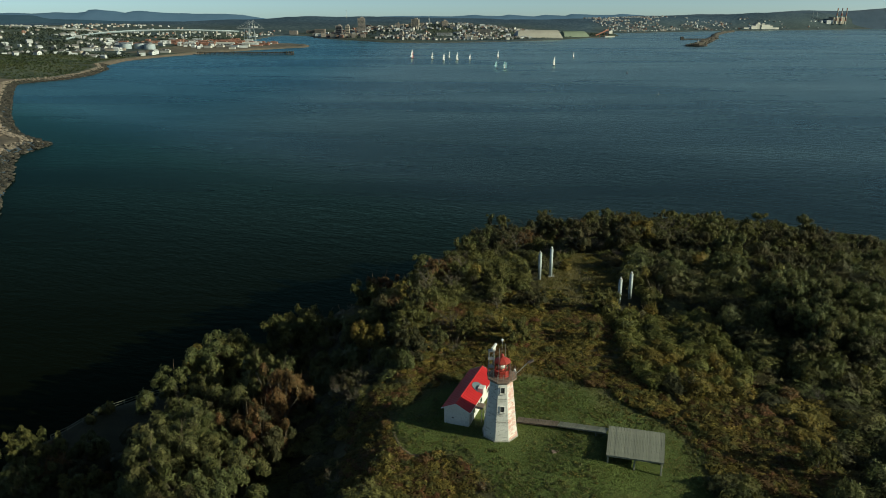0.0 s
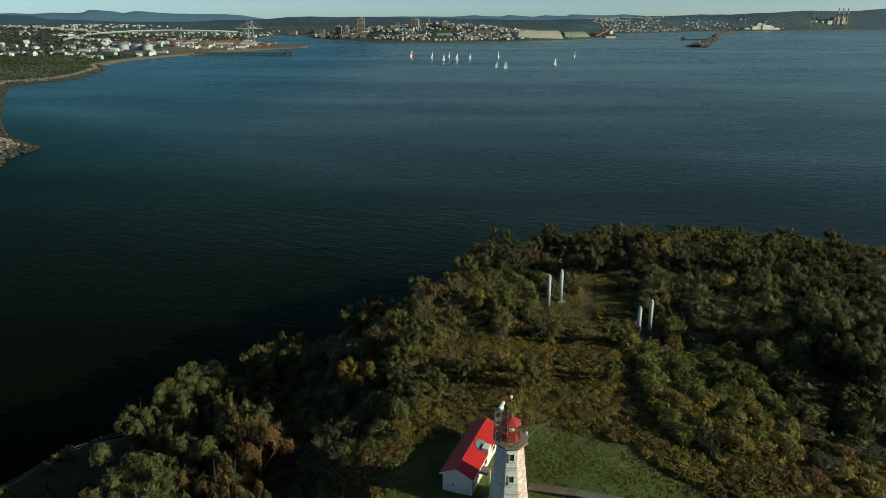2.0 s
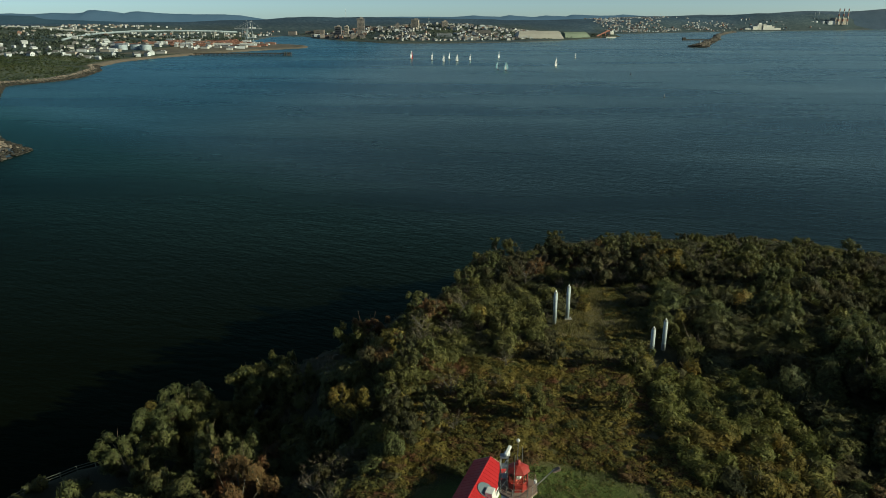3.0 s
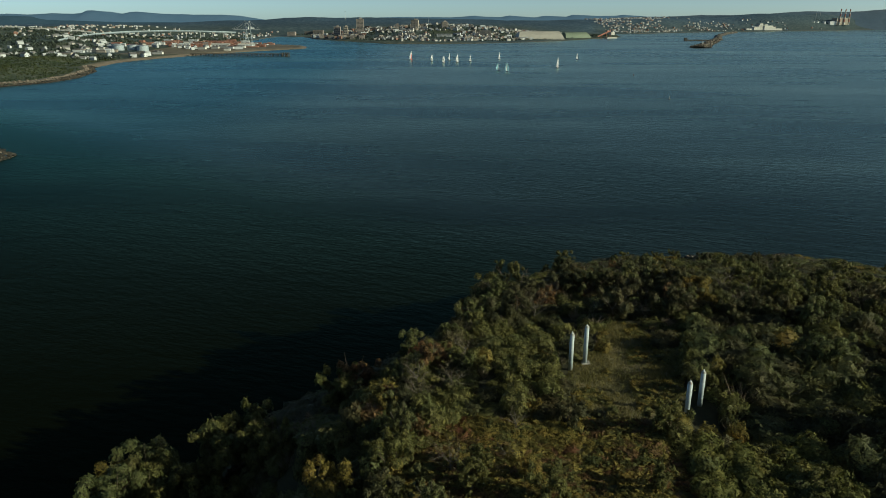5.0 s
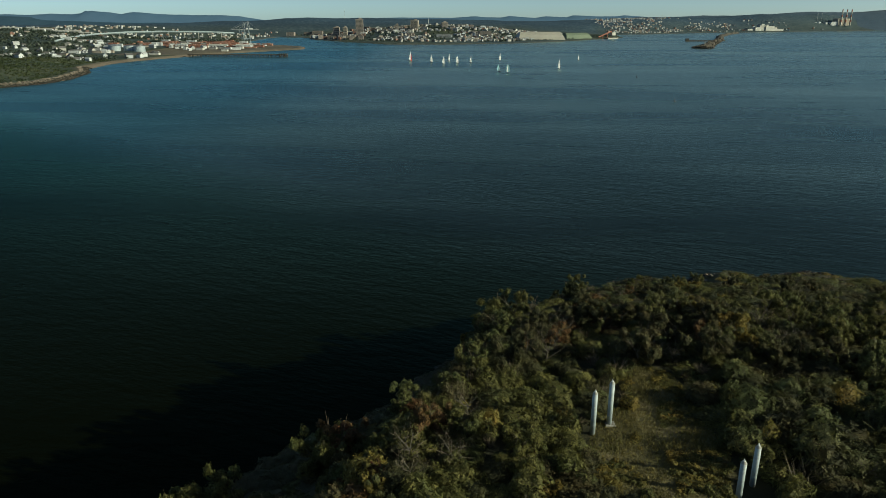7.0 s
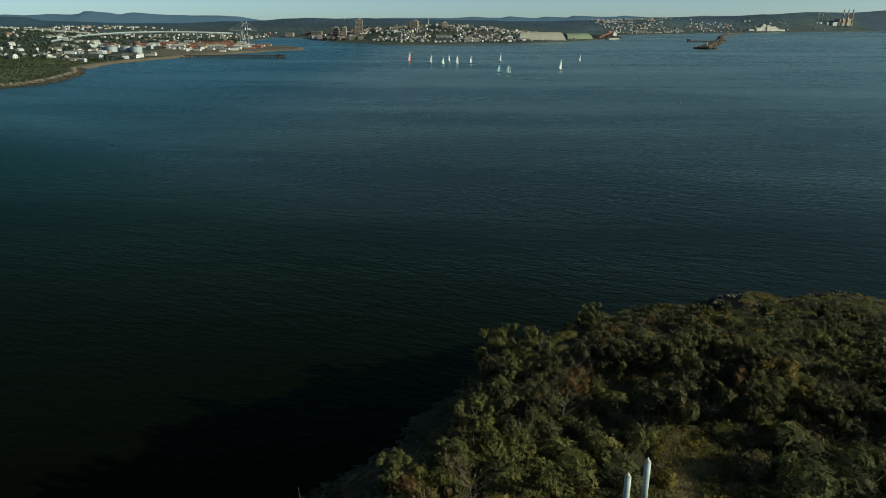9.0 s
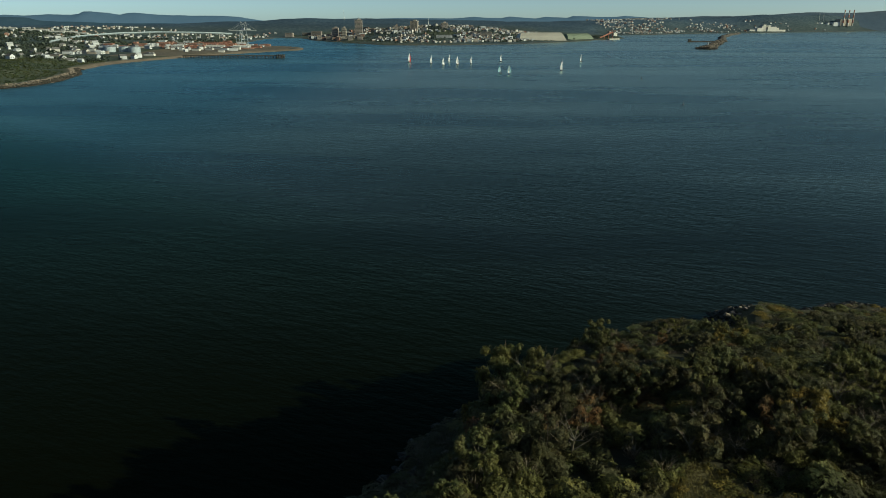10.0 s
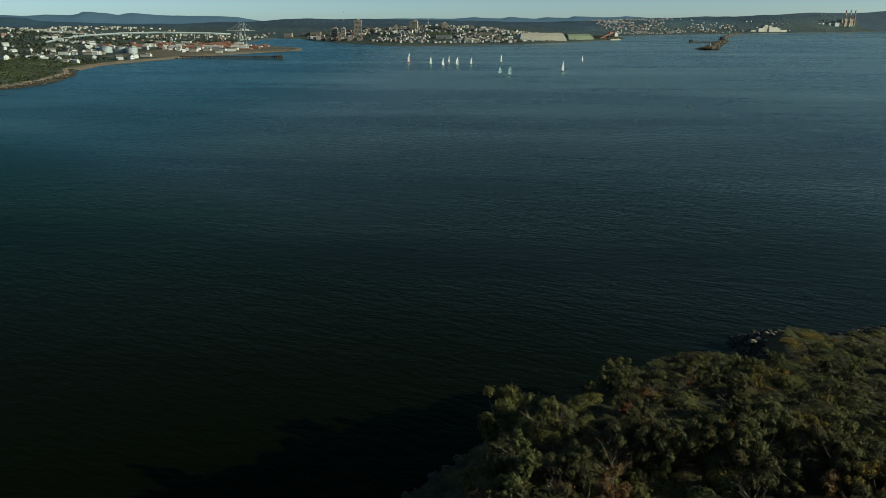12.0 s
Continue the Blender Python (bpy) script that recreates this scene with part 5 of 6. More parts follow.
def radio_mast(x, y, h, label):
    t = thing("radio_mast", pose(x, y, z_at(x, y)), label, "mast")
    tube_part("pole", (0, 0, -2), (0, 0, h), 1.0, STEEL, t, r1=0.4, sides=5)
    box_part("aerial", (0, 0, h * 0.8), (4, 1, 3), STEEL, t)


radio_mast(-560, 4250, 55, "thin radio mast on the wooded ridge")
radio_mast(1320, 4480, 26, "short mast on the wooded hilltop")
radio_mast(-60, 3150, 34, "church spire among city roofs")


def breakwater():
    """Rubble mound running out from the far shore, with a small light at its head."""
    rng = np.random.RandomState(33)
    t = thing("breakwater", pose(0, 0, 0), "rubble-stone breakwater with a small white light at its head", "breakwater")
    line = [(742, 2140), (792, 2240), (915, 2520), (1040, 2800), (1150, 3080), (1262, 3370), (1410, 3690), (1610, 4060)]
    n = 90
    ts = np.linspace(0, len(line) - 1, n)
    cx, cy = np.interp(ts, range(len(line)), [p[0] for p in line]), np.interp(ts, range(len(line)), [p[1] for p in line])
    gx, gy = np.gradient(cx), np.gradient(cy)
    ln = np.hypot(gx, gy)
    prof = [(-1.0, -2), (-0.62, 3.5), (-0.25, 8.5), (0.25, 9.0), (0.62, 3.5), (1.0, -2)]
    wide = 19 + 14 * np.exp(-((ts - 0.2) / 0.8) ** 2)
    v = np.concatenate([np.stack([cx + gy / ln * s * wide + rng.uniform(-2, 2, n), cy - gx / ln * s * wide + rng.uniform(-4, 4, n), np.maximum(h * (0.75 + 0.35 * rng.rand(n)), -3) * np.clip(ts * 4 + 0.3, 0, 1)], -1) for s, h in prof])
    i = np.arange(n - 1)
    f = np.concatenate([np.stack([i + r * n, i + 1 + r * n, i + 1 + (r + 1) * n, i + (r + 1) * n], -1)[:, ::-1] for r in range(len(prof) - 1)])
    me = array_mesh("mound", v, f, [ROCK])
    new("mound", me).parent = t
    k = rng.randint(0, 42, 700)
    across = rng.uniform(-0.8, 0.8, 700)
    boulders = (cx[k] + gy[k] / ln[k] * across * wide[k], cy[k] - gx[k] / ln[k] * across * wide[k] + rng.uniform(-14, 14, 700), 8.6 * (1 - np.abs(across)))
    tube_part("beacon", (772, 2200, 6), (772, 2200, 17), 2.2, PALE, t, "small white light tower")
    box_part("old_pier", (965, 2760, 1.5), (110, 9, 4), TIMBER, t)
    box_part("pier_head", (908, 2760, 4), (10, 12, 12), TIMBER, t)
    return boulders


BREAKWATER_STONES = breakwater()


# ---- sailing boats ----
def sailboat(x, y, h, sail, turn, label, spinnaker=False):
    t = thing("sailboat", pose(x, y, 0, 0, 6, turn), label, "sailboat", "sailing boats on the bay")
    l = h * 0.7
    bm = bmesh.new()
    secs = [(-0.5, 0.10, 0.7), (-0.25, 0.15, 0.75), (0.1, 0.16, 0.8), (0.35, 0.09, 0.95), (0.5, 0.005, 1.1)]
    rings = [[bm.verts.new((k * l, s * w * l, z)) for s, z in ((-1, f), (-0.7, -0.2), (0, -0.5), (0.7, -0.2), (1, f))] for k, w, f in secs]
    for a, b in zip(rings, rings[1:]):
        for i in range(4):
            bm.faces.new((a[i], b[i], b[i + 1], a[i + 1]))
        bm.faces.new((a[4], b[4], b[0], a[0]))
    bm.faces.new(rings[0])
    bmesh.ops.recalc_face_normals(bm, faces=bm.faces)
    part("hull", bm, HULL, t)
    tube_part("mast", (0.06 * l, 0, 0.5), (0.06 * l, 0, h), 0.12, STEEL, t, r1=0.06, sides=6)
    tube_part("boom", (0.05 * l, 0, 1.8), (-0.42 * l, 0.1 * l, 1.8), 0.09, STEEL, t, sides=6)

    def cloth(name, foot_a, foot_b, head, belly, mat):
        bm2 = bmesh.new()
        n = 7
        rows = []
        for i in range(n):
            k = i / (n - 1)
            close = k ** 2.4 if name == "spinnaker" else k
            a, b = Vector(foot_a).lerp(Vector(head), close), Vector(foot_b).lerp(Vector(head), close)
            a.z = b.z = foot_a[2] + (head[2] - foot_a[2]) * k
            row = []
            for j in range(5):
                p = a.lerp(b, j / 4)
                out = belly * math.sin(math.pi * j / 4) * (1 - k * 0.7)
                row.append(bm2.verts.new((p.x - 0.12 * h * math.sin(math.pi * k) * (j / 4) * (0 if spinnaker else 1), p.y + out, p.z)))
            rows.append(row)
        for a, b in zip(rows, rows[1:]):
            for j in range(4):
                bm2.faces.new((a[j], a[j + 1], b[j + 1], b[j]))
        bmesh.ops.solidify(bm2, geom=bm2.faces[:], thickness=0.04)
        part(name, bm2, mat, t)

    cloth("mainsail", (0.04 * l, 0, 2.0), (-0.42 * l, 0.1 * l, 2.0), (0.05 * l, 0, h * 0.98), 0.06 * h, SAIL)
    if spinnaker:
        cloth("spinnaker", (0.55 * l, -0.28 * l, 2.4), (0.3 * l, 0.34 * l, 2.4), (0.1 * l, 0, h * 0.95), 0.02 * h, sail)
    else:
        cloth("jib", (0.48 * l, 0, 1.2), (0.0, 0.14 * l, 1.8), (0.08 * l, 0, h * 0.85), 0.05 * h, sail)


for x, y, h, sail, turn, spin, label in (
        (-66, 1546, 23, RED_SAIL, 70, False, "sailing yacht with a white mainsail and a red jib"), (-22, 1508, 18, SAIL, 70, False, "white-sailed yacht heeling on the bay"),
        (2, 1455, 18, SAIL, 65, False, "white-sailed yacht heeling on the bay"), (14, 1546, 18, SAIL, 75, False, "white-sailed yacht heeling on the bay"),
        (29, 1472, 19, SAIL, 62, False, "white-sailed yacht heeling on the bay"), (56, 1490, 17, SAIL, 70, False, "white-sailed yacht heeling on the bay"),
        (120, 1565, 19, SAIL, 72, False, "white-sailed yacht heeling on the bay"), (94, 1250, 15, BLUE_SAIL, 105, True, "yacht with a pale blue spinnaker"),
        (106, 1225, 18, BLUE_SAIL, 80, True, "yacht with a pale blue and white spinnaker"), (204, 1316, 21, SAIL, 66, False, "large white-sailed yacht on the bay"),
        (284, 1565, 17, SAIL, 70, False, "white-sailed yacht heeling on the bay")):
    sailboat(x, y, h * 0.88, sail, turn, label, spin)


def buoy(x, y):
    t = thing("buoy", pose(x, y, 0), "small dark channel buoy", "buoy")
    tube_part("float", (0, 0, -0.5), (0, 0, 0.9), 1.3, HULL, t, sides=12)
    tube_part("cage", (0, 0, 0.9), (0, 0, 4.2), 0.6, HULL, t, r1=0.25, sides=6)


buoy(249, 820)
buoy(292, 1136)


# ---- plants ----
def leaf_sprays(rng, centres, radii, n, size, low=-0.35, loose=0.5):
    """Small leaf sprays over a set of rounded boughs, turned outward at random tilts."""
    centres, radii = np.asarray(centres, float), np.asarray(radii, float)
    if radii.ndim == 1:
        radii = np.repeat(radii[:, None], 3, 1)
    w = radii[:, 0] * radii[:, 2]
    k = rng.choice(len(centres), n, p=w / w.sum())
    d = rng.normal(size=(n, 3))
    d /= np.linalg.norm(d, axis=1)[:, None]
    d[:, 2] = np.where(d[:, 2] < low, -d[:, 2], d[:, 2])
    p = centres[k] + d * radii[k] * rng.uniform(0.85, 1.2, (n, 1))
    nm = d + rng.normal(size=(n, 3)) * loose
    nm /= np.linalg.norm(nm, axis=1)[:, None]
    a = np.cross(nm, rng.normal(size=(n, 3)))
    a /= np.linalg.norm(a, axis=1)[:, None]
    b = np.cross(nm, a)
    s = size * rng.uniform(0.55, 1.25, (n, 1))
    u, v = a * s * 0.62, b * s * 0.46
    return np.stack([p + u, p - u * 0.5 + v, p - u * 0.5 - v], 1)


def unit_faces(level):
    bm = bmesh.new()
    bmesh.ops.create_icosphere(bm, subdivisions=level, radius=1)
    out = np.array([[v.co for v in f.verts] for f in bm.faces])
    bm.free()
    return out


UNIT = {k: unit_faces(k) for k in (1, 2, 3, 4)}


def leaf_mass(rng, centre, radii, level, lumps=10, amp=0.22, ruffle=0.16, floor=-0.45):
    """A bough as a closed shell of overlapping leaf sprays: lumpy at large, every spray tilted its own way."""
    f = UNIT[level]
    q = np.linalg.qr(rng.normal(size=(3, 3)))[0]
    f = f @ q
    heads = rng.normal(size=(lumps, 3))
    heads /= np.linalg.norm(heads, axis=1)[:, None]
    near = np.max(np.einsum("ijk,lk->ijl", f, heads), axis=2)
    tri = f * (1 - amp * 0.6 + amp * np.exp(-(1 - near) * lumps * 0.55))[..., None]
    mid = tri.mean(1)
    keep = mid[:, 2] > floor
    tri, mid = tri[keep], mid[keep]
    n = len(mid)
    edge = (tri - mid[:, None]) * rng.uniform(1.1, 1.8, (n, 1, 1)) + mid[:, None] * rng.normal(0, ruffle, (n, 3, 1))
    tri = mid[:, None] * (1 + rng.normal(0, ruffle * 0.7, (n, 1, 1))) + edge
    return tri * np.asarray(radii) + np.asarray(centre)


def twig_slips(rng, paths, width):
    """Thin three-sided-looking slips along branch paths, two crossed blades each."""
    out = []
    for a, b, w in paths:
        d = b - a
        for _ in range(2):
            s = np.cross(d, rng.normal(size=3))
            s = s / (np.linalg.norm(s) + 1e-9) * w * width * 1.3
            out.append([a - s, a + s, b])
    return np.asarray(out)


def branch_paths(rng, height, limbs, spread, levels=3):
    paths, tips = [], []
    trunk_top = np.array([rng.normal() * 0.06 * height, rng.normal() * 0.06 * height, height * 0.45])
    paths.append((np.zeros(3), trunk_top, 1.0))
    for i in range(limbs):
        a = i * 2.4 + rng.uniform(-0.5, 0.5)
        start = trunk_top * rng.uniform(0.45, 1.0)
        end = start + np.array([math.cos(a) * spread * rng.uniform(0.45, 0.9), math.sin(a) * spread * rng.uniform(0.45, 0.9), height * rng.uniform(0.22, 0.5)])
        paths.append((start, end, 0.55))
        for _ in range(3 if levels > 1 else 0):
            e2 = end + rng.normal(size=3) * spread * 0.25 + np.array([0, 0, height * 0.1])
            s2 = start + (end - start) * rng.uniform(0.5, 1.0)
            paths.append((s2, e2, 0.32))
            tips.append(e2)
            for _ in range(3 if levels > 2 else 0):
                e3 = e2 + rng.normal(size=3) * spread * 0.15 + np.array([0, 0, height * 0.05])
                paths.append((s2 + (e2 - s2) * rng.uniform(0.4, 1.0), e3, 0.2))
        tips.append(end)
    return paths, tips


def spray_mesh(name, quads, materials, slots=None):
    n, k = quads.shape[:2]
    return array_mesh(name, quads.reshape(-1, 3), np.arange(n * k).reshape(n, k), materials, slots)


def wood_mesh(paths, r, sides=6):
    bm = bmesh.new()
    for a, b, w in paths:
        add_tube(bm, a, b, r * w, r * w * 0.6, sides, False)
    me = bpy.data.meshes.new("trunk")
    bm.to_mesh(me)
    bm.free()
    me.materials.append(BARK)
    return me


def tree_kind(seed, height, spread, leaf_mat, label, n=800, leaf=0.26, boughs=32, category="tree", level=2, sticks=10):
    """A tree of its own: trunk and limbs, and a crown of leafy boughs with gaps between them and pale twigs showing."""
    rng = np.random.RandomState(seed)
    paths, tips = branch_paths(rng, height, 6, spread, 2)
    c, r = [], []
    for i in range(boughs):
        tip = tips[i % len(tips)]
        c.append(tip * (0.92, 0.92, 1.0) + rng.normal(size=3) * spread * 0.16)
        r.append(np.array([1, 1, rng.uniform(0.8, 1.5)]) * spread * rng.uniform(0.12, 0.27))
    c, r = np.array(c), np.array(r)
    c[:, 2] = np.minimum(c[:, 2], height - r[:, 2])
    for i in range(boughs // 3):
        c[i] = (c[i][0] * 0.95, c[i][1] * 0.95, height * rng.uniform(0.25, 0.5))
    leaves = [leaf_sprays(rng, c, r, n, leaf)] + [leaf_mass(rng, a, b, level if b[0] > spread * 0.245 else 2, amp=0.34, ruffle=0.2) for a, b in zip(c, r)]
    stems = [(a, a + (b - a) * rng.uniform(0.9, 1.25), w) for a, b, w in paths if w < 0.5][:sticks]
    twigs = twig_slips(rng, stems, 0.16)
    # solid hearts whose dark colour paints the shade between boughs
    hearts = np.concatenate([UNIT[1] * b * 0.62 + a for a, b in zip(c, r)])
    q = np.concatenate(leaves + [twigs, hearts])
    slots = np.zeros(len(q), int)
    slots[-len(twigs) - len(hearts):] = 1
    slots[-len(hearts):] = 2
    crown = spray_mesh("crown", q, [leaf_mat, TWIG, INNER_SHADE], slots)
    return wood_mesh([(a, a + (b - a) * (1.0 if w == 1.0 else 0.85), w) for a, b, w in paths if w > 0.5], 0.02 * height), crown, label, category


def bare_kind(seed, height, spread, label):
    rng = np.random.RandomState(seed)
    paths = branch_paths(rng, height, 9, spread, 3)[0]
    return wood_mesh([p for p in paths if p[2] > 0.5], 0.022 * height), spray_mesh("crown", twig_slips(rng, [p for p in paths if p[2] < 0.5], 0.07 + 0.003 * height), [TWIG]), label, "bare tree"


FAR_TREES = {k: [tree_kind(s0, h, r, m, lab, 700, 0.30, 24)] for k, s0, h, r, m, lab in (
    ("green", 121, 7.5, 3.6, GREEN, "leafy green tree at the far end of the island"), ("olive", 122, 7, 3.5, OLIVE, "olive-leaved tree at the far end of the island"),
    ("gold", 123, 6.5, 3.2, GOLD, "yellow-brown autumn tree at the far end of the island"), ("rust", 124, 6, 3.2, RUST, "rust-red autumn tree at the far end of the island"),
    ("dark", 125, 7, 3.5, DARK, "dark green tree at the far end of the island"), ("silver", 126, 7.5, 3.2, BLUISH, "silvery green poplar at the far end of the island"))}
TREES = {
    "green": [tree_kind(101, 9, 4.2, GREEN, "leafy green tree with a rounded crown on the island slope", level=3), tree_kind(102, 8, 3.6, GREEN, "leafy green tree with a rounded crown on the island slope")],
    "silver": [tree_kind(103, 9, 3.8, BLUISH, "silvery green poplar rising from the island thicket", level=3), tree_kind(104, 7.5, 3.2, BLUISH, "silvery green poplar rising from the island thicket")],
    "olive": [tree_kind(105, 8, 3.8, OLIVE, "olive-leaved tree at the edge of the thicket", level=3), tree_kind(106, 7, 3.4, OLIVE, "olive-leaved tree at the edge of the thicket")],
    "gold": [tree_kind(107, 7, 3.2, GOLD, "tree turning yellow-brown in early autumn", 900, sticks=18)],
    "rust": [tree_kind(108, 6.5, 3.4, RUST, "small tree with rust-red autumn leaves", 700, boughs=22, sticks=24)],
    "dark": [tree_kind(109, 7.5, 3.8, DARK, "dark green tree among island shrubs"), tree_kind(110, 6.5, 3.4, DARK, "dark green tree among island shrubs")],
    "bare": [bare_kind(111, 6.5, 3.2, "leafless grey tree with fine twigs"), bare_kind(112, 5.2, 2.8, "leafless grey tree with fine twigs")],
}


def plant_tree(kind, x, y, z, scale, turn, tall=1.0):
    trunk, crown, label, category = kind
    t = thing("tree", pose(x, y, z - 0.25, 0, 0, turn) @ Matrix.Diagonal((scale, scale, scale * tall, 1)), label, category, "trees on the island")
    for name, me in (("trunk", trunk), ("crown", crown)):
        new(name, me).parent = t


def in_view(x, y):
    return (np.abs(x) < 0.66 * (y + 14) + 9) & (y > 57)


def jittered(rng, step, x0=-105, x1=215, y0=56, y1=292):
    gx, gy = np.meshgrid(np.arange(x0, x1, step), np.arange(y0, y1, step))
    x, y = gx.ravel() + rng.uniform(-0.5, 0.5, gx.size) * step, gy.ravel() + rng.uniform(-0.5, 0.5, gx.size) * step
    ok = in_view(x, y)
    return x[ok], y[ok]


def near_building(x, y):
    hut = (np.abs(x - 4.2) < 5.2) & (np.abs(y - 93) < 8)
    walk_way = (np.abs(y - (88.8 - (x - 10.9) * 0.42)) < 2.0) & (x > 10) & (x < 24)
    deck = (x > 19.5) & (x < 32) & (y > 74) & (y < 86)
    tower = np.hypot(x - 8.15, y - 85.85) < 4
    return hut | walk_way | deck | tower


def build_trees():
    rng = np.random.RandomState(77)
    x, y = jittered(rng, 4.3)
    d, e = inside_distance(ISLAND, x, y), inside_distance(PLATEAU, x, y)
    z = island_height(x, y)
    lawn, dry = lawn_weight(x, y), clearing_weight(x, y)
    patch, hue = value_noise(x, y, 24, 81), value_noise(x, y, 15, 82)
    count = {False: 0, True: 0}
    order = np.argsort(y)
    for i in order:
        late = bool(y[i] > 163)
        if count[late] >= (175, 200)[late]:
            continue
        if d[i] < (13 if y[i] > 235 else 4) or lawn[i] > 0 or dry[i] > 0.05 or near_building(x[i], y[i]):
            continue
        u = rng.rand()
        west = e[i] < -7
        edge = (-7 if y[i] < 140 else -2) <= e[i] < 9 and x[i] < 60 and y[i] > 112
        far = y[i] > 168 and e[i] >= 4
        east = x[i] > 62 and y[i] < 170
        if west:
            if -26.5 < x[i] < -12 and y[i] < 118:
                chance, names, s = 0.10, ("bare", "bare", "bare", "dark"), 0.5
            elif patch[i] < 0.24 or (x[i] < -49 and y[i] > 104) or abs(x[i] + 49 + (y[i] - 88) * 0.5) < 5.5:
                continue
            elif x[i] < -43:
                chance, names, s = 0.08, ("olive", "green", "gold", "rust", "olive"), 0.75
            elif y[i] > 112 and x[i] > -50:
                # tree heights follow the hill's shadow line, tuned to fit the camera's view
                chance, names = 0.22 + 0.16 * (patch[i] > 0.5), ("green", "olive", "bare", "gold", "bare", "olive", "rust", "bare")
                s = float(np.clip((29.2 - 0.14 * max(0, y[i] - 132) + 0.41 * (e[i] + 4) + 5.0 * (hue[i] - 0.6) - z[i]) / 7.6, 0.4, 1.45))
                if x[i] > -26 and y[i] < 134:
                    chance, names, s = 0.2, ("bare", "olive", "bare"), s * 0.88
                if y[i] > 138:
                    chance *= 0.3 * (y[i] < 150)
            else:
                chance, names, s = 0.92, ("silver", "dark", "gold", "green", "bare", "dark", "silver", "rust"), 1.02
                s *= 0.72 if d[i] < 14 else 1.0
        elif edge:
            chance, names, s = 0.5, ("green", "bare", "olive", "silver", "olive", "rust", "bare"), 0.72 if e[i] > 1 else 0.42
            if e[i] < -3 and y[i] > 118:
                chance, names = 0.22, ("bare", "bare", "olive", "rust", "bare")
            if 160 < y[i] < 215:
                names = ("green", "silver", "silver", "green", "bare", "silver", "green", "olive")
                s = 0.74 if e[i] > 3 else 0.45
                if e[i] < 3 and y[i] > 165:
                    continue
        elif far:
            chance, names, s = 0.44, ("olive", "bare", "rust", "bare", "dark", "silver", "gold", "bare") if x[i] < 66 else ("olive", "dark", "green", "bare", "dark", "silver", "olive", "dark"), 0.86 if y[i] < 198 else 0.5
        elif east:
            chance, names, s = 0.24, ("dark", "green", "green", "silver", "dark"), 0.72
        elif -10 < x[i] < 14 and 108 < y[i] < 150:
            chance, names, s = 0.26, ("bare", "olive", "gold", "bare", "dark"), 0.55
        else:
            chance, names, s = 0.06, ("bare", "dark", "olive"), 0.5
        if u > chance:
            continue
        pickd = names[int(hue[i] * 0.999 * len(names) + rng.randint(0, 3)) % len(names)]
        kinds = FAR_TREES[pickd] if late and pickd in FAR_TREES else TREES[pickd]
        plant_tree(kinds[rng.randint(len(kinds))], x[i], y[i], z[i], s * (rng.uniform(0.92, 1.1) if west and y[i] > 112 else rng.uniform(0.75, 1.25)), rng.uniform(0, 360), rng.uniform(1.15, 1.45) if west and y[i] <= 112 else rng.uniform(0.85, 1.15))
        count[late] += 1
    for px, py, s, name in ((1.6, 119.5, 0.75, "bare"), (-4.5, 107, 0.62, "dark"), (-1, 111, 0.6, "silver"), (-13, 106, 0.6, "bare"), (-6, 112, 0.66, "dark"), (-14, 97, 0.6, "bare"), (-17, 101, 0.7, "bare"), (74, 128, 1.2, "silver"), (78, 122, 1.1, "green"), (68, 121, 1.25, "green"), (70, 118, 1.1, "silver"),
                            (46, 150, 0.6, "bare"), (112, 150, 0.8, "bare"), (106, 153, 0.8, "bare"), (62, 100, 0.55, "bare"), (66, 108, 0.95, "green"), (70, 104, 0.85, "dark"), (68, 113, 1.0, "green"), (64, 118, 0.9, "dark"), (73, 109, 0.9, "green"), (61, 106, 0.7, "dark"), (71, 133, 0.8, "green"), (31.8, 127.5, 0.62, "olive"), (-48, 128, 1.25, "green"), (-43, 131, 1.1, "olive"), (-53, 126, 1.0, "green"), (-39, 136, 0.9, "olive"), (-70, 104, 0.8, "olive"), (-66, 101, 0.85, "rust"), (-75, 106, 0.8, "olive"), (-72, 100, 0.75, "rust"), (-64, 105, 0.65, "green"), (-68, 97, 0.85, "green"), (-78, 110, 0.6, "olive"), (-62, 99, 0.7, "dark"), (-58, 94, 0.8, "olive"), (-52, 92, 0.75, "green"), (-31, 114, 1.2, "green"), (-34, 120, 1.1, "olive"), (33.4, 125.6, 0.55, "bare")):
        plant_tree(TREES[name][0], px, py, ground_z(px, py), s, px * 50 % 360)
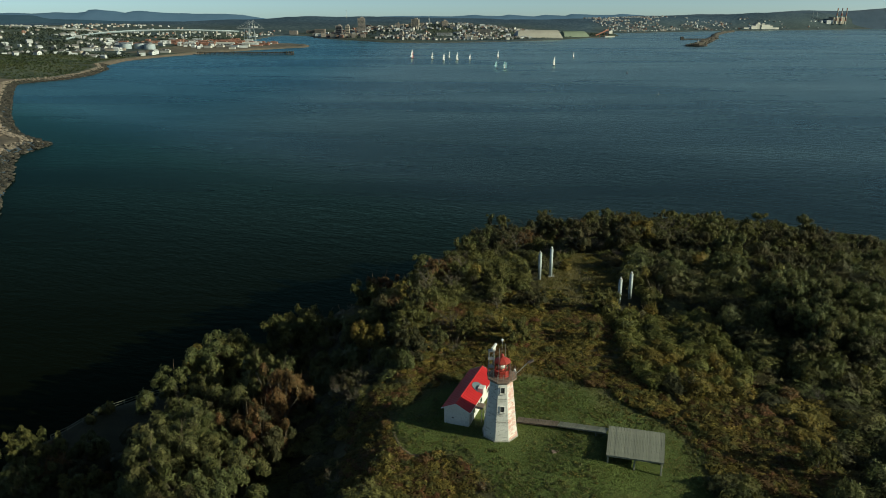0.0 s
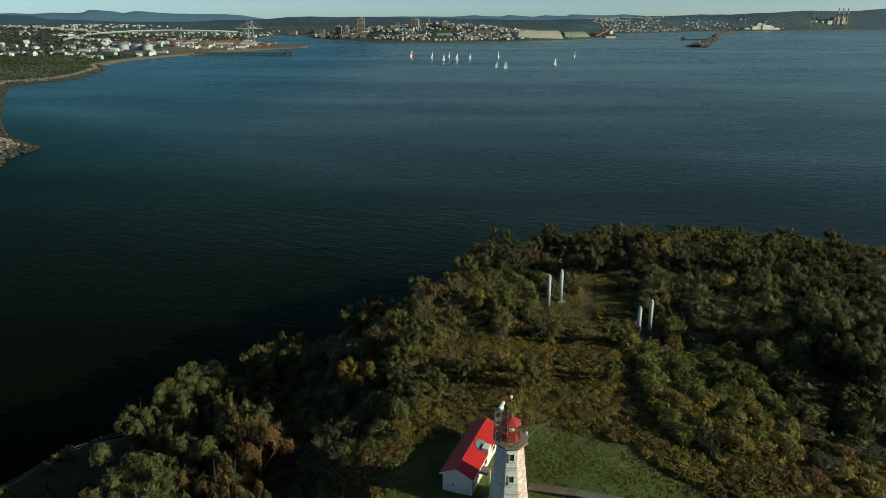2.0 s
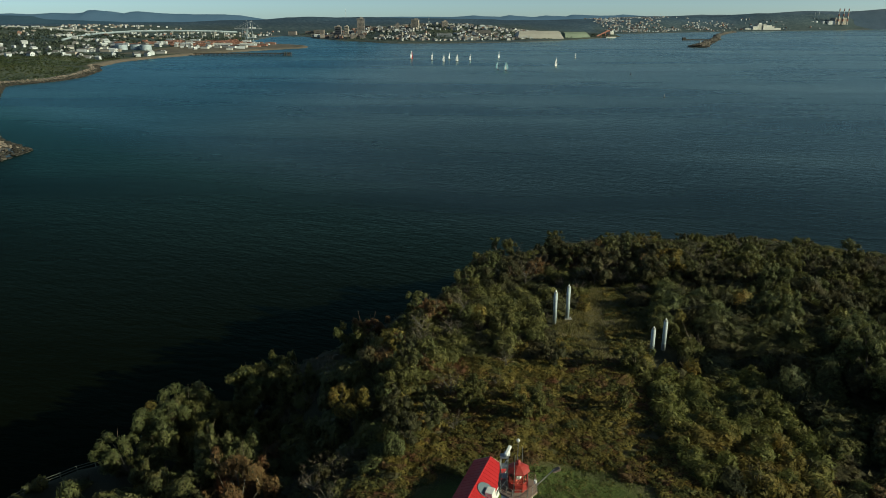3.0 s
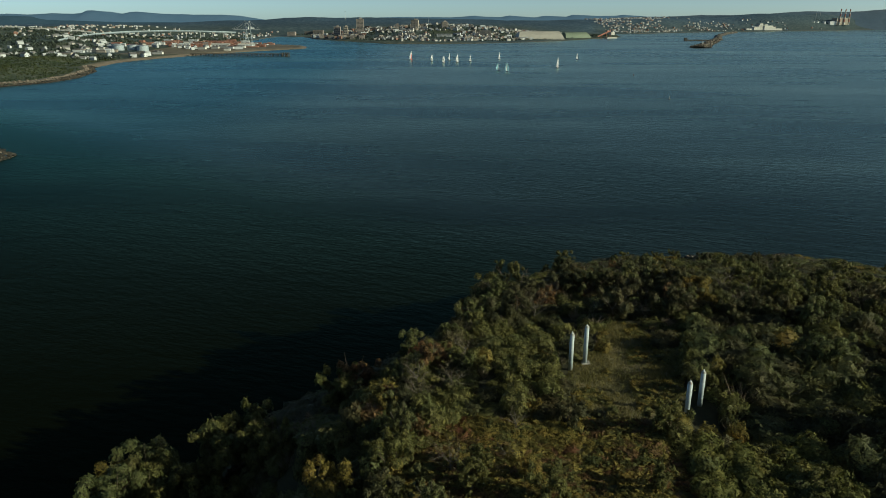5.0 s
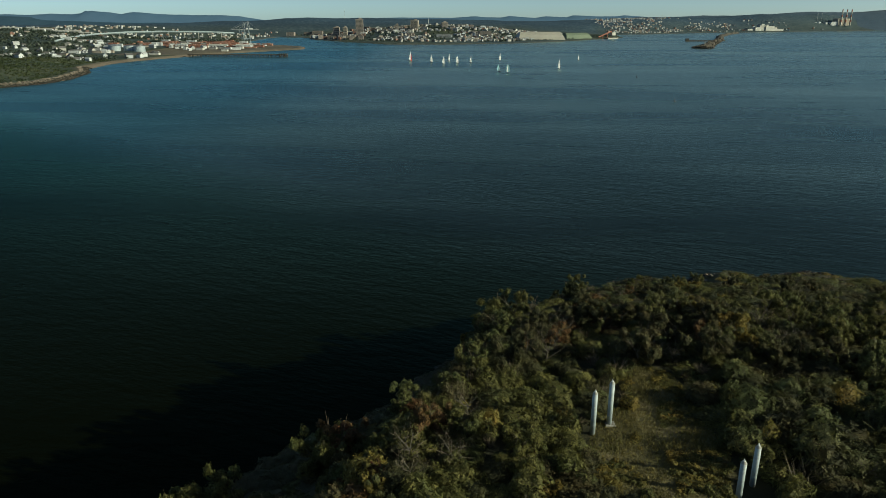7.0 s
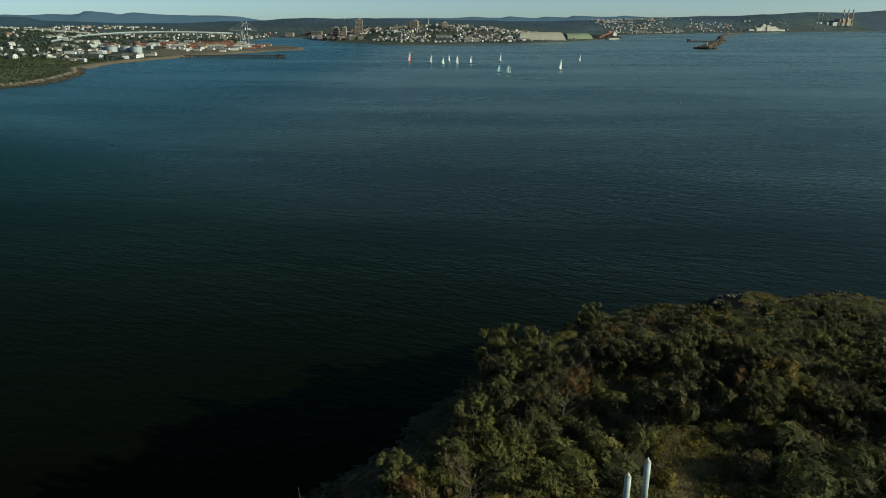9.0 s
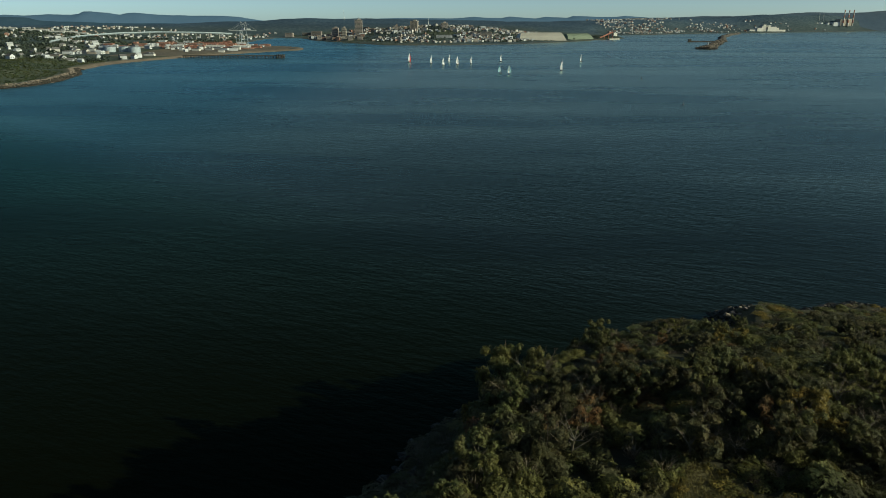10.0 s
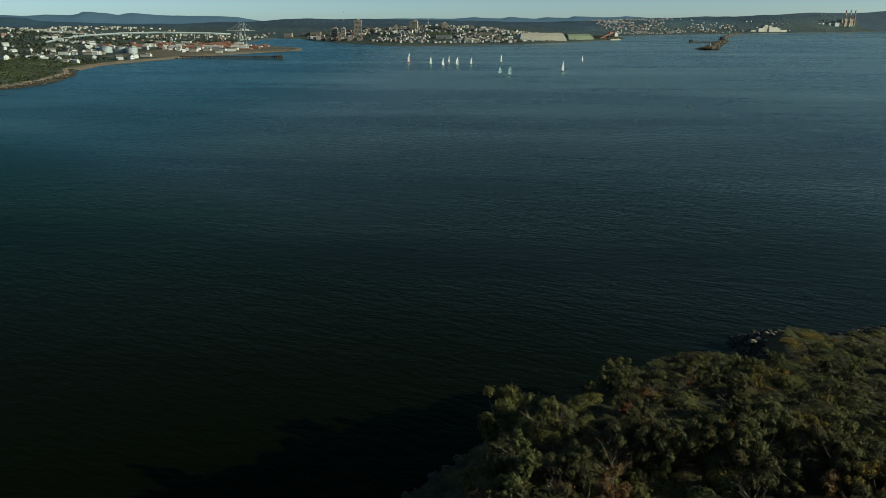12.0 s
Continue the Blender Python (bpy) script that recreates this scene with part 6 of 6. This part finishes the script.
    # single trees of the slope whose tops stand out of the shade
    for px, py, top, name, tall in ((-33, 147.5, 23.4, "olive", 8), (-35.5, 144, 22.8, "green", 9), (-34.2, 141, 24.2, "olive", 8), (-48.6, 137.4, 21.4, "green", 9), (-45.5, 134.5, 20.6, "olive", 8), (-51.5, 135.5, 20, "gold", 7), (-41, 138.5, 20.4, "olive", 8),
                                    (-14.8, 152.3, 30.2, "rust", 6.5), (-17, 150, 29.2, "olive", 8), (-18.7, 134.7, 30.4, "bare", 6.5), (-20.6, 135.3, 29.6, "bare", 6.5), (-27, 137.5, 26.6, "olive", 8), (-25.5, 140.5, 26.2, "bare", 6.5), (-14.2, 119, 33.4, "gold", 7),
                                    (-15.6, 104.7, 31.6, "bare", 6.5), (-13.4, 102.6, 31.2, "bare", 6.5), (-7.6, 134.2, 34.4, "gold", 7), (-5.2, 156.5, 33.6, "green", 9), (1.4, 160.2, 33.4, "green", 9), (6.4, 191.5, 25.6, "gold", 7), (-39.5, 84.5, 30.5, "silver", 9), (-41.5, 88, 29, "green", 9), (-38, 92, 30.5, "silver", 9), (-43.5, 101, 28.5, "green", 9), (15, 222.8, 18.6, "olive", 8)):
        g = ground_z(px, py)
        plant_tree(TREES[name][0], px, py, g, max(0.4, (top - g) / tall), px * 50 % 360)


build_trees()

SHRUB_MATS = [OLIVE, GREEN, SUMAC, DARK, GOLD, RUST, BLUISH, TWIG, MEADOW, INNER_SHADE]
HEART_SLOT = 9


def shrub_forms(seed, n, leaf, level, count=7, lumps=16, amp=0.30):
    """Unit shrubs: one lumpy dome of leaf sprays, side boughs low round it, and loose leaves standing off."""
    forms = []
    for k in range(count):
        rng = np.random.RandomState(seed + k)
        c, r = [(0, 0, 0.30)], [(0.84, 0.84, 0.68)]
        for i in range(3 if level > 1 else 0):
            a = i * 2.1 + rng.uniform(-0.6, 0.6)
            q, s = rng.uniform(0.5, 0.7), rng.uniform(0.28, 0.42)
            c.append((math.cos(a) * q, math.sin(a) * q, rng.uniform(0.18, 0.46)))
            r.append((s, s, s * 0.9))
        mass = [leaf_mass(rng, a, b, max(1, level - (i > 0)), lumps if i == 0 else 6, amp, 0.13, -0.12) for i, (a, b) in enumerate(zip(c, r))]
        # dark heart: painted shade behind the leaf gaps
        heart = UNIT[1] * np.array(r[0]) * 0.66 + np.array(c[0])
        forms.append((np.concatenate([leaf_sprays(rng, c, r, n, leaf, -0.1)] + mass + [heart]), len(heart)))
    return forms


def twiggy_forms(seed, count=4):
    forms = []
    for k in range(count):
        rng = np.random.RandomState(seed + k)
        paths = []
        for i in range(34):
            a = rng.uniform(0, 6.28)
            b = np.array([math.cos(a) * rng.uniform(0.3, 0.95), math.sin(a) * rng.uniform(0.3, 0.95), rng.uniform(0.5, 1.0)])
            m = b * 0.5 + rng.normal(size=3) * 0.06
            paths += [(np.array([0, 0, 0.0]), m, 0.5), (m, b, 0.35), (m, b + rng.normal(size=3) * 0.18, 0.3)]
        forms.append((twig_slips(rng, paths, 0.045), 0))
    return forms


def merge_plants(rng, forms, x, y, z, r, h, slots, sink=0.12):
    out, mats = [], []
    for i in range(len(x)):
        f, heart = forms[rng.randint(len(forms))]
        a = rng.uniform(0, 6.283)
        c, s = math.cos(a), math.sin(a)
        q = np.empty_like(f)
        q[..., 0] = (f[..., 0] * c - f[..., 1] * s) * r[i] + x[i]
        q[..., 1] = (f[..., 0] * s + f[..., 1] * c) * r[i] + y[i]
        q[..., 2] = (f[..., 2] - sink) * h[i] + z[i]
        out.append(q)
        mats.append(np.full(len(f), slots[i]))
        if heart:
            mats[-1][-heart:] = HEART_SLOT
    return np.concatenate(out), np.concatenate(mats)


def pick(rng, weights, patch):
    """Mostly by patch, so that like shrubs grow together, now and then at random."""
    steps = np.cumsum(weights) / np.sum(weights)
    k = np.clip(0.5 + (patch - 0.5) * 1.6, 0.0, 0.999) if rng.rand() < 0.72 else rng.rand()
    return int(np.searchsorted(steps, k, side="right"))


def build_shrubs():
    rng = np.random.RandomState(91)
    near, mid, small, twiggy = shrub_forms(300, 90, 0.09, 3), shrub_forms(320, 56, 0.12, 3, 6, 12), shrub_forms(360, 28, 0.17, 2, 7, 9), twiggy_forms(340)
    weed = [(f[:-k], 0) for f, k in shrub_forms(380, 12, 0.3, 1, 6, 6)]
    groups = {"near": [], "mid": [], "small": [], "twig": [], "weed": []}
    for layer, step in (("tall", 3.4), ("low", 1.75)):
        x, y = jittered(rng, step)
        d, e = inside_distance(ISLAND, x, y), inside_distance(PLATEAU, x, y)
        z = island_height(x, y)
        lawn, dry = lawn_weight(x, y), clearing_weight(x, y)
        gold = herb_weight(x, y)
        sumac = np.exp(-(((x - 41 - (y - 100) * 0.08) / 10.5) ** 4 + ((y - 111) / 16.5) ** 4))
        strip = np.exp(-(((x - 50) / 11) ** 4 + ((y - 86) / 13) ** 4))
        worn, spur = worn_weight(x, y), spur_weight(x, y)
        n_shore = 0.5 + value_noise(x, y, 14, 95)
        n1, n2, n3, mound = value_noise(x, y, 11, 92), value_noise(x, y, 28, 93), value_noise(x, y, 7.5, 98), value_noise(x, y, 10, 99)
        u = rng.rand(len(x))
        for i in range(len(x)):
            if d[i] < 3.5 or z[i] < 1.6 or (y[i] > 240 and d[i] < 8 * n_shore[i]) or (x[i] < -47 and y[i] > 103 and u[i] > 0.12) or near_building(x[i], y[i]):
                continue
            if 60 < x[i] < 81 and y[i] > 252 or spur[i] > 0.3 and u[i] > 0.75 or x[i] > 94 and y[i] > 240 and d[i] < 4 + 4 * n_shore[i]:
                continue
            if min(math.hypot(x[i] - px, (y[i] - py + 1.5) * 0.8) for px, py in ((22, 148.4), (24.9, 150.8), (36.5, 133.3), (39.5, 136.3))) < 3.0:
                continue
            if lawn[i] > 0.03 or dry[i] > 0.93 or worn[i] > 0.5:
                continue
            w = np.array([5, 2, 0, 4, 1.8 * (n1[i] > 0.6), 0.6 * (n2[i] > 0.65), 0.4, 0, 0.3])
            r, h, keep = rng.uniform(1.5, 3.4), rng.uniform(1.5, 4.2), 0.92
            if e[i] < -6 and gold[i] < 0.5:
                keep, w = 0.72 if y[i] < 142 or y[i] > 160 else 0.5, np.array([4, 4, 0, 3, 0.6, 0.3, 0.3, 0, 0])
            elif sumac[i] > 0.5:
                w = np.array([0.3, 0.6, 9, 0.2, 0.1, 0, 0, 0, 0])
                r, h = rng.uniform(1.7, 2.6), rng.uniform(2.2, 2.9)
            elif gold[i] > 0.45:
                w = np.array([4, 1.0, 0, 0.2, 3 * n1[i] + 0.5, 0.7, 0, 0, 5.5])
                r, h, keep = rng.uniform(0.9, 1.9), rng.uniform(0.4, 1.0) * (1.7 if mound[i] > 0.72 else 1.0), 0.16 + 0.6 * (mound[i] > 0.66)
            elif strip[i] > 0.5:
                w = np.array([5, 1.5, 0, 1.5, 2.6, 0.5, 0.2, 0, 1.0])
                r, h = rng.uniform(1.6, 2.8), rng.uniform(0.9, 2.2)
            elif x[i] > 50 and y[i] > 165:
                w = np.array([1.2, 2.6, 0, 8.0, 0.1 * (n1[i] > 0.7), 0.3 * (n2[i] > 0.7), 0.8, 0, 0.9 * (n1[i] > 0.8)])
                r, h = rng.uniform(1.6, 3.6), rng.uniform(1.3, 3.0)
            elif y[i] > 165:
                w = np.array([3.2, 2.0, 0, 4.4, 0.35 * (n1[i] > 0.62), 1.6 * (n2[i] > 0.55), 2.2, 0, 0.2 * (n1[i] > 0.6)])
                r, h = rng.uniform(1.2, 2.6), rng.uniform(1.0, 2.5)
            elif x[i] > 45:
                w = np.array([1.0, 4.2, 0.3, 6.5, 0.05, 0.05, 0.9, 0, 0])
                r, h = rng.uniform(2.0, 4.6), rng.uniform(1.8, 4.6)
            if x[i] > 46 and strip[i] < 0.5 and sumac[i] < 0.5 or y[i] > 165:
                r, h = r * (0.8 + 0.45 * mound[i]), h * (0.45 + 1.25 * mound[i]) * (0.64 if y[i] > 205 else 1.0)
            if layer == "low":
                thick = sumac[i] > 0.5
                keep *= 0.6 if thick else 0.95 if strip[i] > 0.5 else 0.68 if y[i] > 165 and e[i] > 0 else 0.55
                r, h = r * (0.85 if gold[i] > 0.45 or thick else 0.6), h * (0.85 if thick else 0.7 if gold[i] > 0.45 else 0.55)
            if gold[i] < 0.45 and (-30 < x[i] < -12 and y[i] < 112 or e[i] < -2 and y[i] > 150):
                h *= 0.45
                if y[i] > 155 and x[i] < 40:
                    # mostly the darkest leaf colour here, standing in for the slope's shade
                    r, keep, w = r * 1.3, 0.92, np.array([0.6, 1, 0, 9, 0, 0, 0.3, 0, 0])
            if spur[i] > 0.3:
                h *= 0.45
            if dry[i] > 0.05:
                keep, r, h = keep * (0.2 + 0.6 * n1[i]) * (1.25 if x[i] > 33 else 0.8), r * 0.5, h * 0.42
            if u[i] > keep:
                continue
            slot = pick(rng, w, n3[i])
            key = "small" if layer == "low" or e[i] < -6 and gold[i] < 0.45 else "near" if y[i] < 150 else "mid"
            if rng.rand() < (0 if sumac[i] > 0.5 else 0.2 if y[i] > 160 else 0.06):
                key, slot = "twig", 7
            groups[key].append((x[i], y[i], z[i], r, h, slot))
    wx, wy = rng.uniform(-9, 38, 3400), rng.uniform(64, 106, 3400)
    wz, ww = island_height(wx, wy), lawn_weight(wx, wy)
    for i in range(len(wx)):
        if ww[i] > 0.2 and not near_building(wx[i], wy[i]) and value_noise(wx[i:i + 1], wy[i:i + 1], 4.5, 97)[0] > 0.3:
            groups["weed"].append((wx[i], wy[i], wz[i], rng.uniform(0.15, 0.5), rng.uniform(0.07, 0.22), (1, 2)[rng.randint(2)]))
    hx, hy = rng.uniform(-14, 52, 15000), rng.uniform(64, 134, 15000)
    hz, hw, hn, hc = island_height(hx, hy), herb_weight(hx, hy), value_noise(hx, hy, 5, 101), value_noise(hx, hy, 8, 102)
    bare = (lawn_weight(hx, hy) > 0.05) | (clearing_weight(hx, hy) > 0.6) | (worn_weight(hx, hy) > 0.5) | near_building(hx, hy) | (hw < 0.4) | (rng.rand(len(hx)) > 0.35 + hn)
    for i in np.flatnonzero(~bare):
        size = (0.6 + 0.8 * hn[i]) * rng.uniform(0.7, 1.3)
        groups["weed"].append((hx[i], hy[i], hz[i], 0.95 * size, 0.62 * size, (8, 0, 4, 8, 5, 0, 4, 8)[int(np.clip(hc[i] * 5 + rng.randint(0, 4), 0, 7))]))
    cx, cy = rng.uniform(18, 46, 2600), rng.uniform(127, 174, 2600)
    cz, cw, cn = island_height(cx, cy), clearing_weight(cx, cy), value_noise(cx, cy, 4, 103)
    for i in np.flatnonzero((cw > 0.2) & (cn > 0.52 - 0.012 * (cx - 30)) & (np.abs(cx - 29 - (cy - 142) * 0.2) > 1.8)):
        groups["weed"].append((cx[i], cy[i], cz[i], rng.uniform(0.4, 1.0), rng.uniform(0.2, 0.65), (8, 0, 4, 0)[rng.randint(4)]))
    parts = []
    for key, forms in (("near", near), ("mid", mid), ("small", small), ("twig", twiggy), ("weed", weed)):
        g = np.array(groups[key])
        parts.append(merge_plants(rng, forms, *g[:, :5].T, g[:, 5].astype(int)))
    q, m = np.concatenate([p[0] for p in parts]), np.concatenate([p[1] for p in parts])
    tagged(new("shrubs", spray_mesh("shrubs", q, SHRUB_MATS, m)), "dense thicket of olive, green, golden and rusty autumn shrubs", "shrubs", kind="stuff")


build_shrubs()


def build_grass():
    rng = np.random.RandomState(55)
    x, y = rng.uniform(-20, 62, 480000), rng.uniform(57, 178, 480000)
    lawn, dry = lawn_weight(x, y), clearing_weight(x, y)
    rim = np.exp(-((np.hypot((x - 12) / 19.5, (y - 86) / 17.5) - 1.08) / 0.16) ** 2)
    hut = (np.abs(x - 4.2) < 3.2) & (np.abs(y - 93) < 5.5) | (np.hypot(x - 8.15, y - 85.85) < 2.6)
    keep = ((lawn > 0.1) | (dry > 0.1) | (rim > 0.4)) & ~hut & (rng.rand(len(x)) < 0.3 + 0.7 * value_noise(x, y, 2.5, 56))
    x, y, lawn, dry, rim = x[keep], y[keep], lawn[keep], dry[keep], rim[keep]
    n = len(x)
    z = island_height(x, y)
    h = np.where(lawn > 0.3, rng.uniform(0.05, 0.16, n), rng.uniform(0.15, 0.4, n)) * (0.7 + 0.8 * value_noise(x, y, 4, 57))
    a = rng.uniform(0, 3.14, n)
    w = rng.uniform(0.02, 0.06, n)
    lean = rng.normal(size=(n, 2)) * 0.12
    base = np.stack([x, y, z - 0.03], -1)
    side = np.stack([np.cos(a) * w, np.sin(a) * w, np.zeros(n)], -1)
    top = base + np.stack([lean[:, 0], lean[:, 1], h], -1)
    q = np.stack([base - side, base + side, top + side * 0.7, top - side * 0.7], 1)
    slots = ((dry > lawn) | (rng.rand(n) < 0.10 + 0.5 * (rim > 0.6))).astype(int)
    tagged(new("grass", spray_mesh("grass", q, [GRASS, DRY], slots)), "short green lawn grass and dry tufts round the lighthouse", "grass", kind="stuff")


build_grass()


# ---- shore stones ----
def build_stones(name, label, x, y, z, size, mats, slots, seed):
    rng = np.random.RandomState(seed)
    bm = bmesh.new()
    bmesh.ops.create_icosphere(bm, subdivisions=1, radius=1)
    v0 = np.array([v.co for v in bm.verts])
    f0 = np.array([[v.index for v in f.verts] for f in bm.faces])
    bm.free()
    forms = [v0 * (1 + rng.uniform(-0.28, 0.22, (len(v0), 1))) for _ in range(8)]
    vs, fs = [], []
    for i in range(len(x)):
        a = rng.uniform(0, 6.28)
        f = forms[i % 8] * (size[i] * rng.uniform(0.7, 1.4), size[i], size[i] * rng.uniform(0.5, 0.8))
        c, s = math.cos(a), math.sin(a)
        vs.append(np.stack([f[:, 0] * c - f[:, 1] * s + x[i], f[:, 0] * s + f[:, 1] * c + y[i], f[:, 2] + z[i]], -1))
        fs.append(f0 + i * len(v0))
    me = array_mesh(name, np.concatenate(vs), np.concatenate(fs), mats, np.repeat(slots, len(f0)))
    tagged(new(name, me), label, "stones", kind="stuff")


def island_stones():
    rng = np.random.RandomState(61)
    x, y = rng.uniform(-95, 190, 60000), rng.uniform(60, 300, 60000)
    d = inside_distance(ISLAND, x, y)
    z = island_height(x, y)
    ok = (d > -5) & (z > -0.8) & (z < 4.6) & in_view(x, y) & ((x > 45) | (rng.rand(len(x)) < 0.35))
    x, y, z = x[ok][:4200], y[ok][:4200], z[ok][:4200]
    build_stones("shore_stones", "dark boulders and stones along the island shore, darkened further for shade", x, y, z + 0.1, rng.uniform(0.3, 1.3, len(x)) ** 1.3, [WET_AND_SHADED_ROCK, PALE_ROCK, ROCK], np.where(rng.rand(len(x)) < 0.04, 1, np.where((x > 86) & (rng.rand(len(x)) < 0.6), 2, 0)), 62)
    for px, py, s in ((85.5, 276.5, 1.3), (89.0, 277.5, 0.9)):
        bm = bmesh.new()
        for k in range(5):
            bmesh.ops.create_cube(bm, size=s, matrix=pose((k - 2) * s * 0.75, math.sin(k * 5 + px) * s * 0.5, -0.25 * s * (k % 2), 14 * math.sin(k * 3 + py), 18 * math.cos(k * 7), k * 47) @ Matrix.Diagonal((1.3, 0.9, 0.75, 1)))
        bmesh.ops.bevel(bm, geom=bm.edges[:], offset=0.14 * s, segments=1, affect="EDGES")
        bmesh.ops.subdivide_edges(bm, edges=bm.edges[:], cuts=2, use_grid_fill=True)
        for v in bm.verts:
            v.co += Vector((noise.noise(v.co * 0.9), noise.noise(v.co * 0.9 + Vector((9, 0, 0))), noise.noise(v.co * 0.9 + Vector((0, 9, 0))))) * 0.22 * s
        o = part("rock_outcrop", bm, PALE_ROCK)
        o.location = (px, py, ground_z(px, py) + 0.4)
        tagged(o, "pale bare rock outcrop above the shore", "rock")


island_stones()


def bank_stones():
    rng = np.random.RandomState(63)
    x, y = rng.uniform(-680, -180, 160000), rng.uniform(262, 1330, 160000)
    d = inside_distance(MAINLAND, x, y)
    ok = (d > -1.5) & (d < 16) & (rng.rand(len(x)) < np.where(d < 9, 1, 0.4))
    x, y, d = x[ok][:6500], y[ok][:6500], d[ok][:6500]
    z = mainland_height(x, y)
    build_stones("bank_stones", "tumbled armour stones along the breakwater bank", x, y, np.maximum(z, -0.6) + 0.4, rng.uniform(0.7, 1.9, len(x)), [WET_AND_SHADED_ROCK, PALE_ROCK, ROCK], np.where(d > 8.8 + rng.normal(0, 0.9, len(x)), 1, np.where(rng.rand(len(x)) < 0.3, 2, 0)), 64)


bank_stones()
bx, by, bz = BREAKWATER_STONES
build_stones("breakwater_stones", "rough pale and dark boulders heaped on the breakwater", bx, by, bz, np.random.RandomState(67).uniform(1.6, 4.0, len(bx)), [ROCK, PALE_ROCK], (np.random.RandomState(68).rand(len(bx)) < 0.4).astype(int), 69)


def far_woods():
    rng = np.random.RandomState(65)
    forms = [(leaf_sprays(np.random.RandomState(400 + k), [(0, 0, 0.5), (0.35, 0.1, 0.35), (-0.3, -0.2, 0.4)], [0.5, 0.4, 0.42], 11, 0.88, -0.1, 0.3), 0) for k in range(6)]
    xs, ys, rs, hs, ms = [], [], [], [], []
    for n, x0, x1, y0, y1, r0, r1, dmin, cut, mat in (
            (9500, -1100, -560, 985, 1500, 0.8, 2.8, 24, 0.16, 1), (9600, -2000, -620, 1450, 2800, 3, 7, 35, 0.24, 0), (5200, -700, 850, 2560, 3500, 2.5, 5.5, 40, 0.25, 0)):
        x, y = rng.uniform(x0, x1, n), rng.uniform(y0, y1, n)
        ok = (inside_distance(MAINLAND, x, y) > dmin) & (value_noise(x, y, 90, 66) > cut) & ~((x > -900) & (x < -420) & (y > 1640) & (y < 2450))
        xs.append(x[ok]), ys.append(y[ok])
        r = rng.uniform(r0, r1, ok.sum())
        rs.append(r), hs.append(r * rng.uniform(*((0.8, 1.25), (0.5, 0.9))[mat], len(r))), ms.append(np.full(len(r), mat))
    x, y, r, h, m0 = (np.concatenate(k) for k in (xs, ys, rs, hs, ms))
    z = mainland_height(x, y)
    q, m = merge_plants(rng, forms, x, y, z, r, h, m0, 0.1)
    tagged(new("far_woods", spray_mesh("far_woods", q, [HAZY_FAR_LEAF, HEADLAND_SCRUB], m)), "scattered woods and garden trees over the mainland", "woods", kind="stuff")


far_woods()
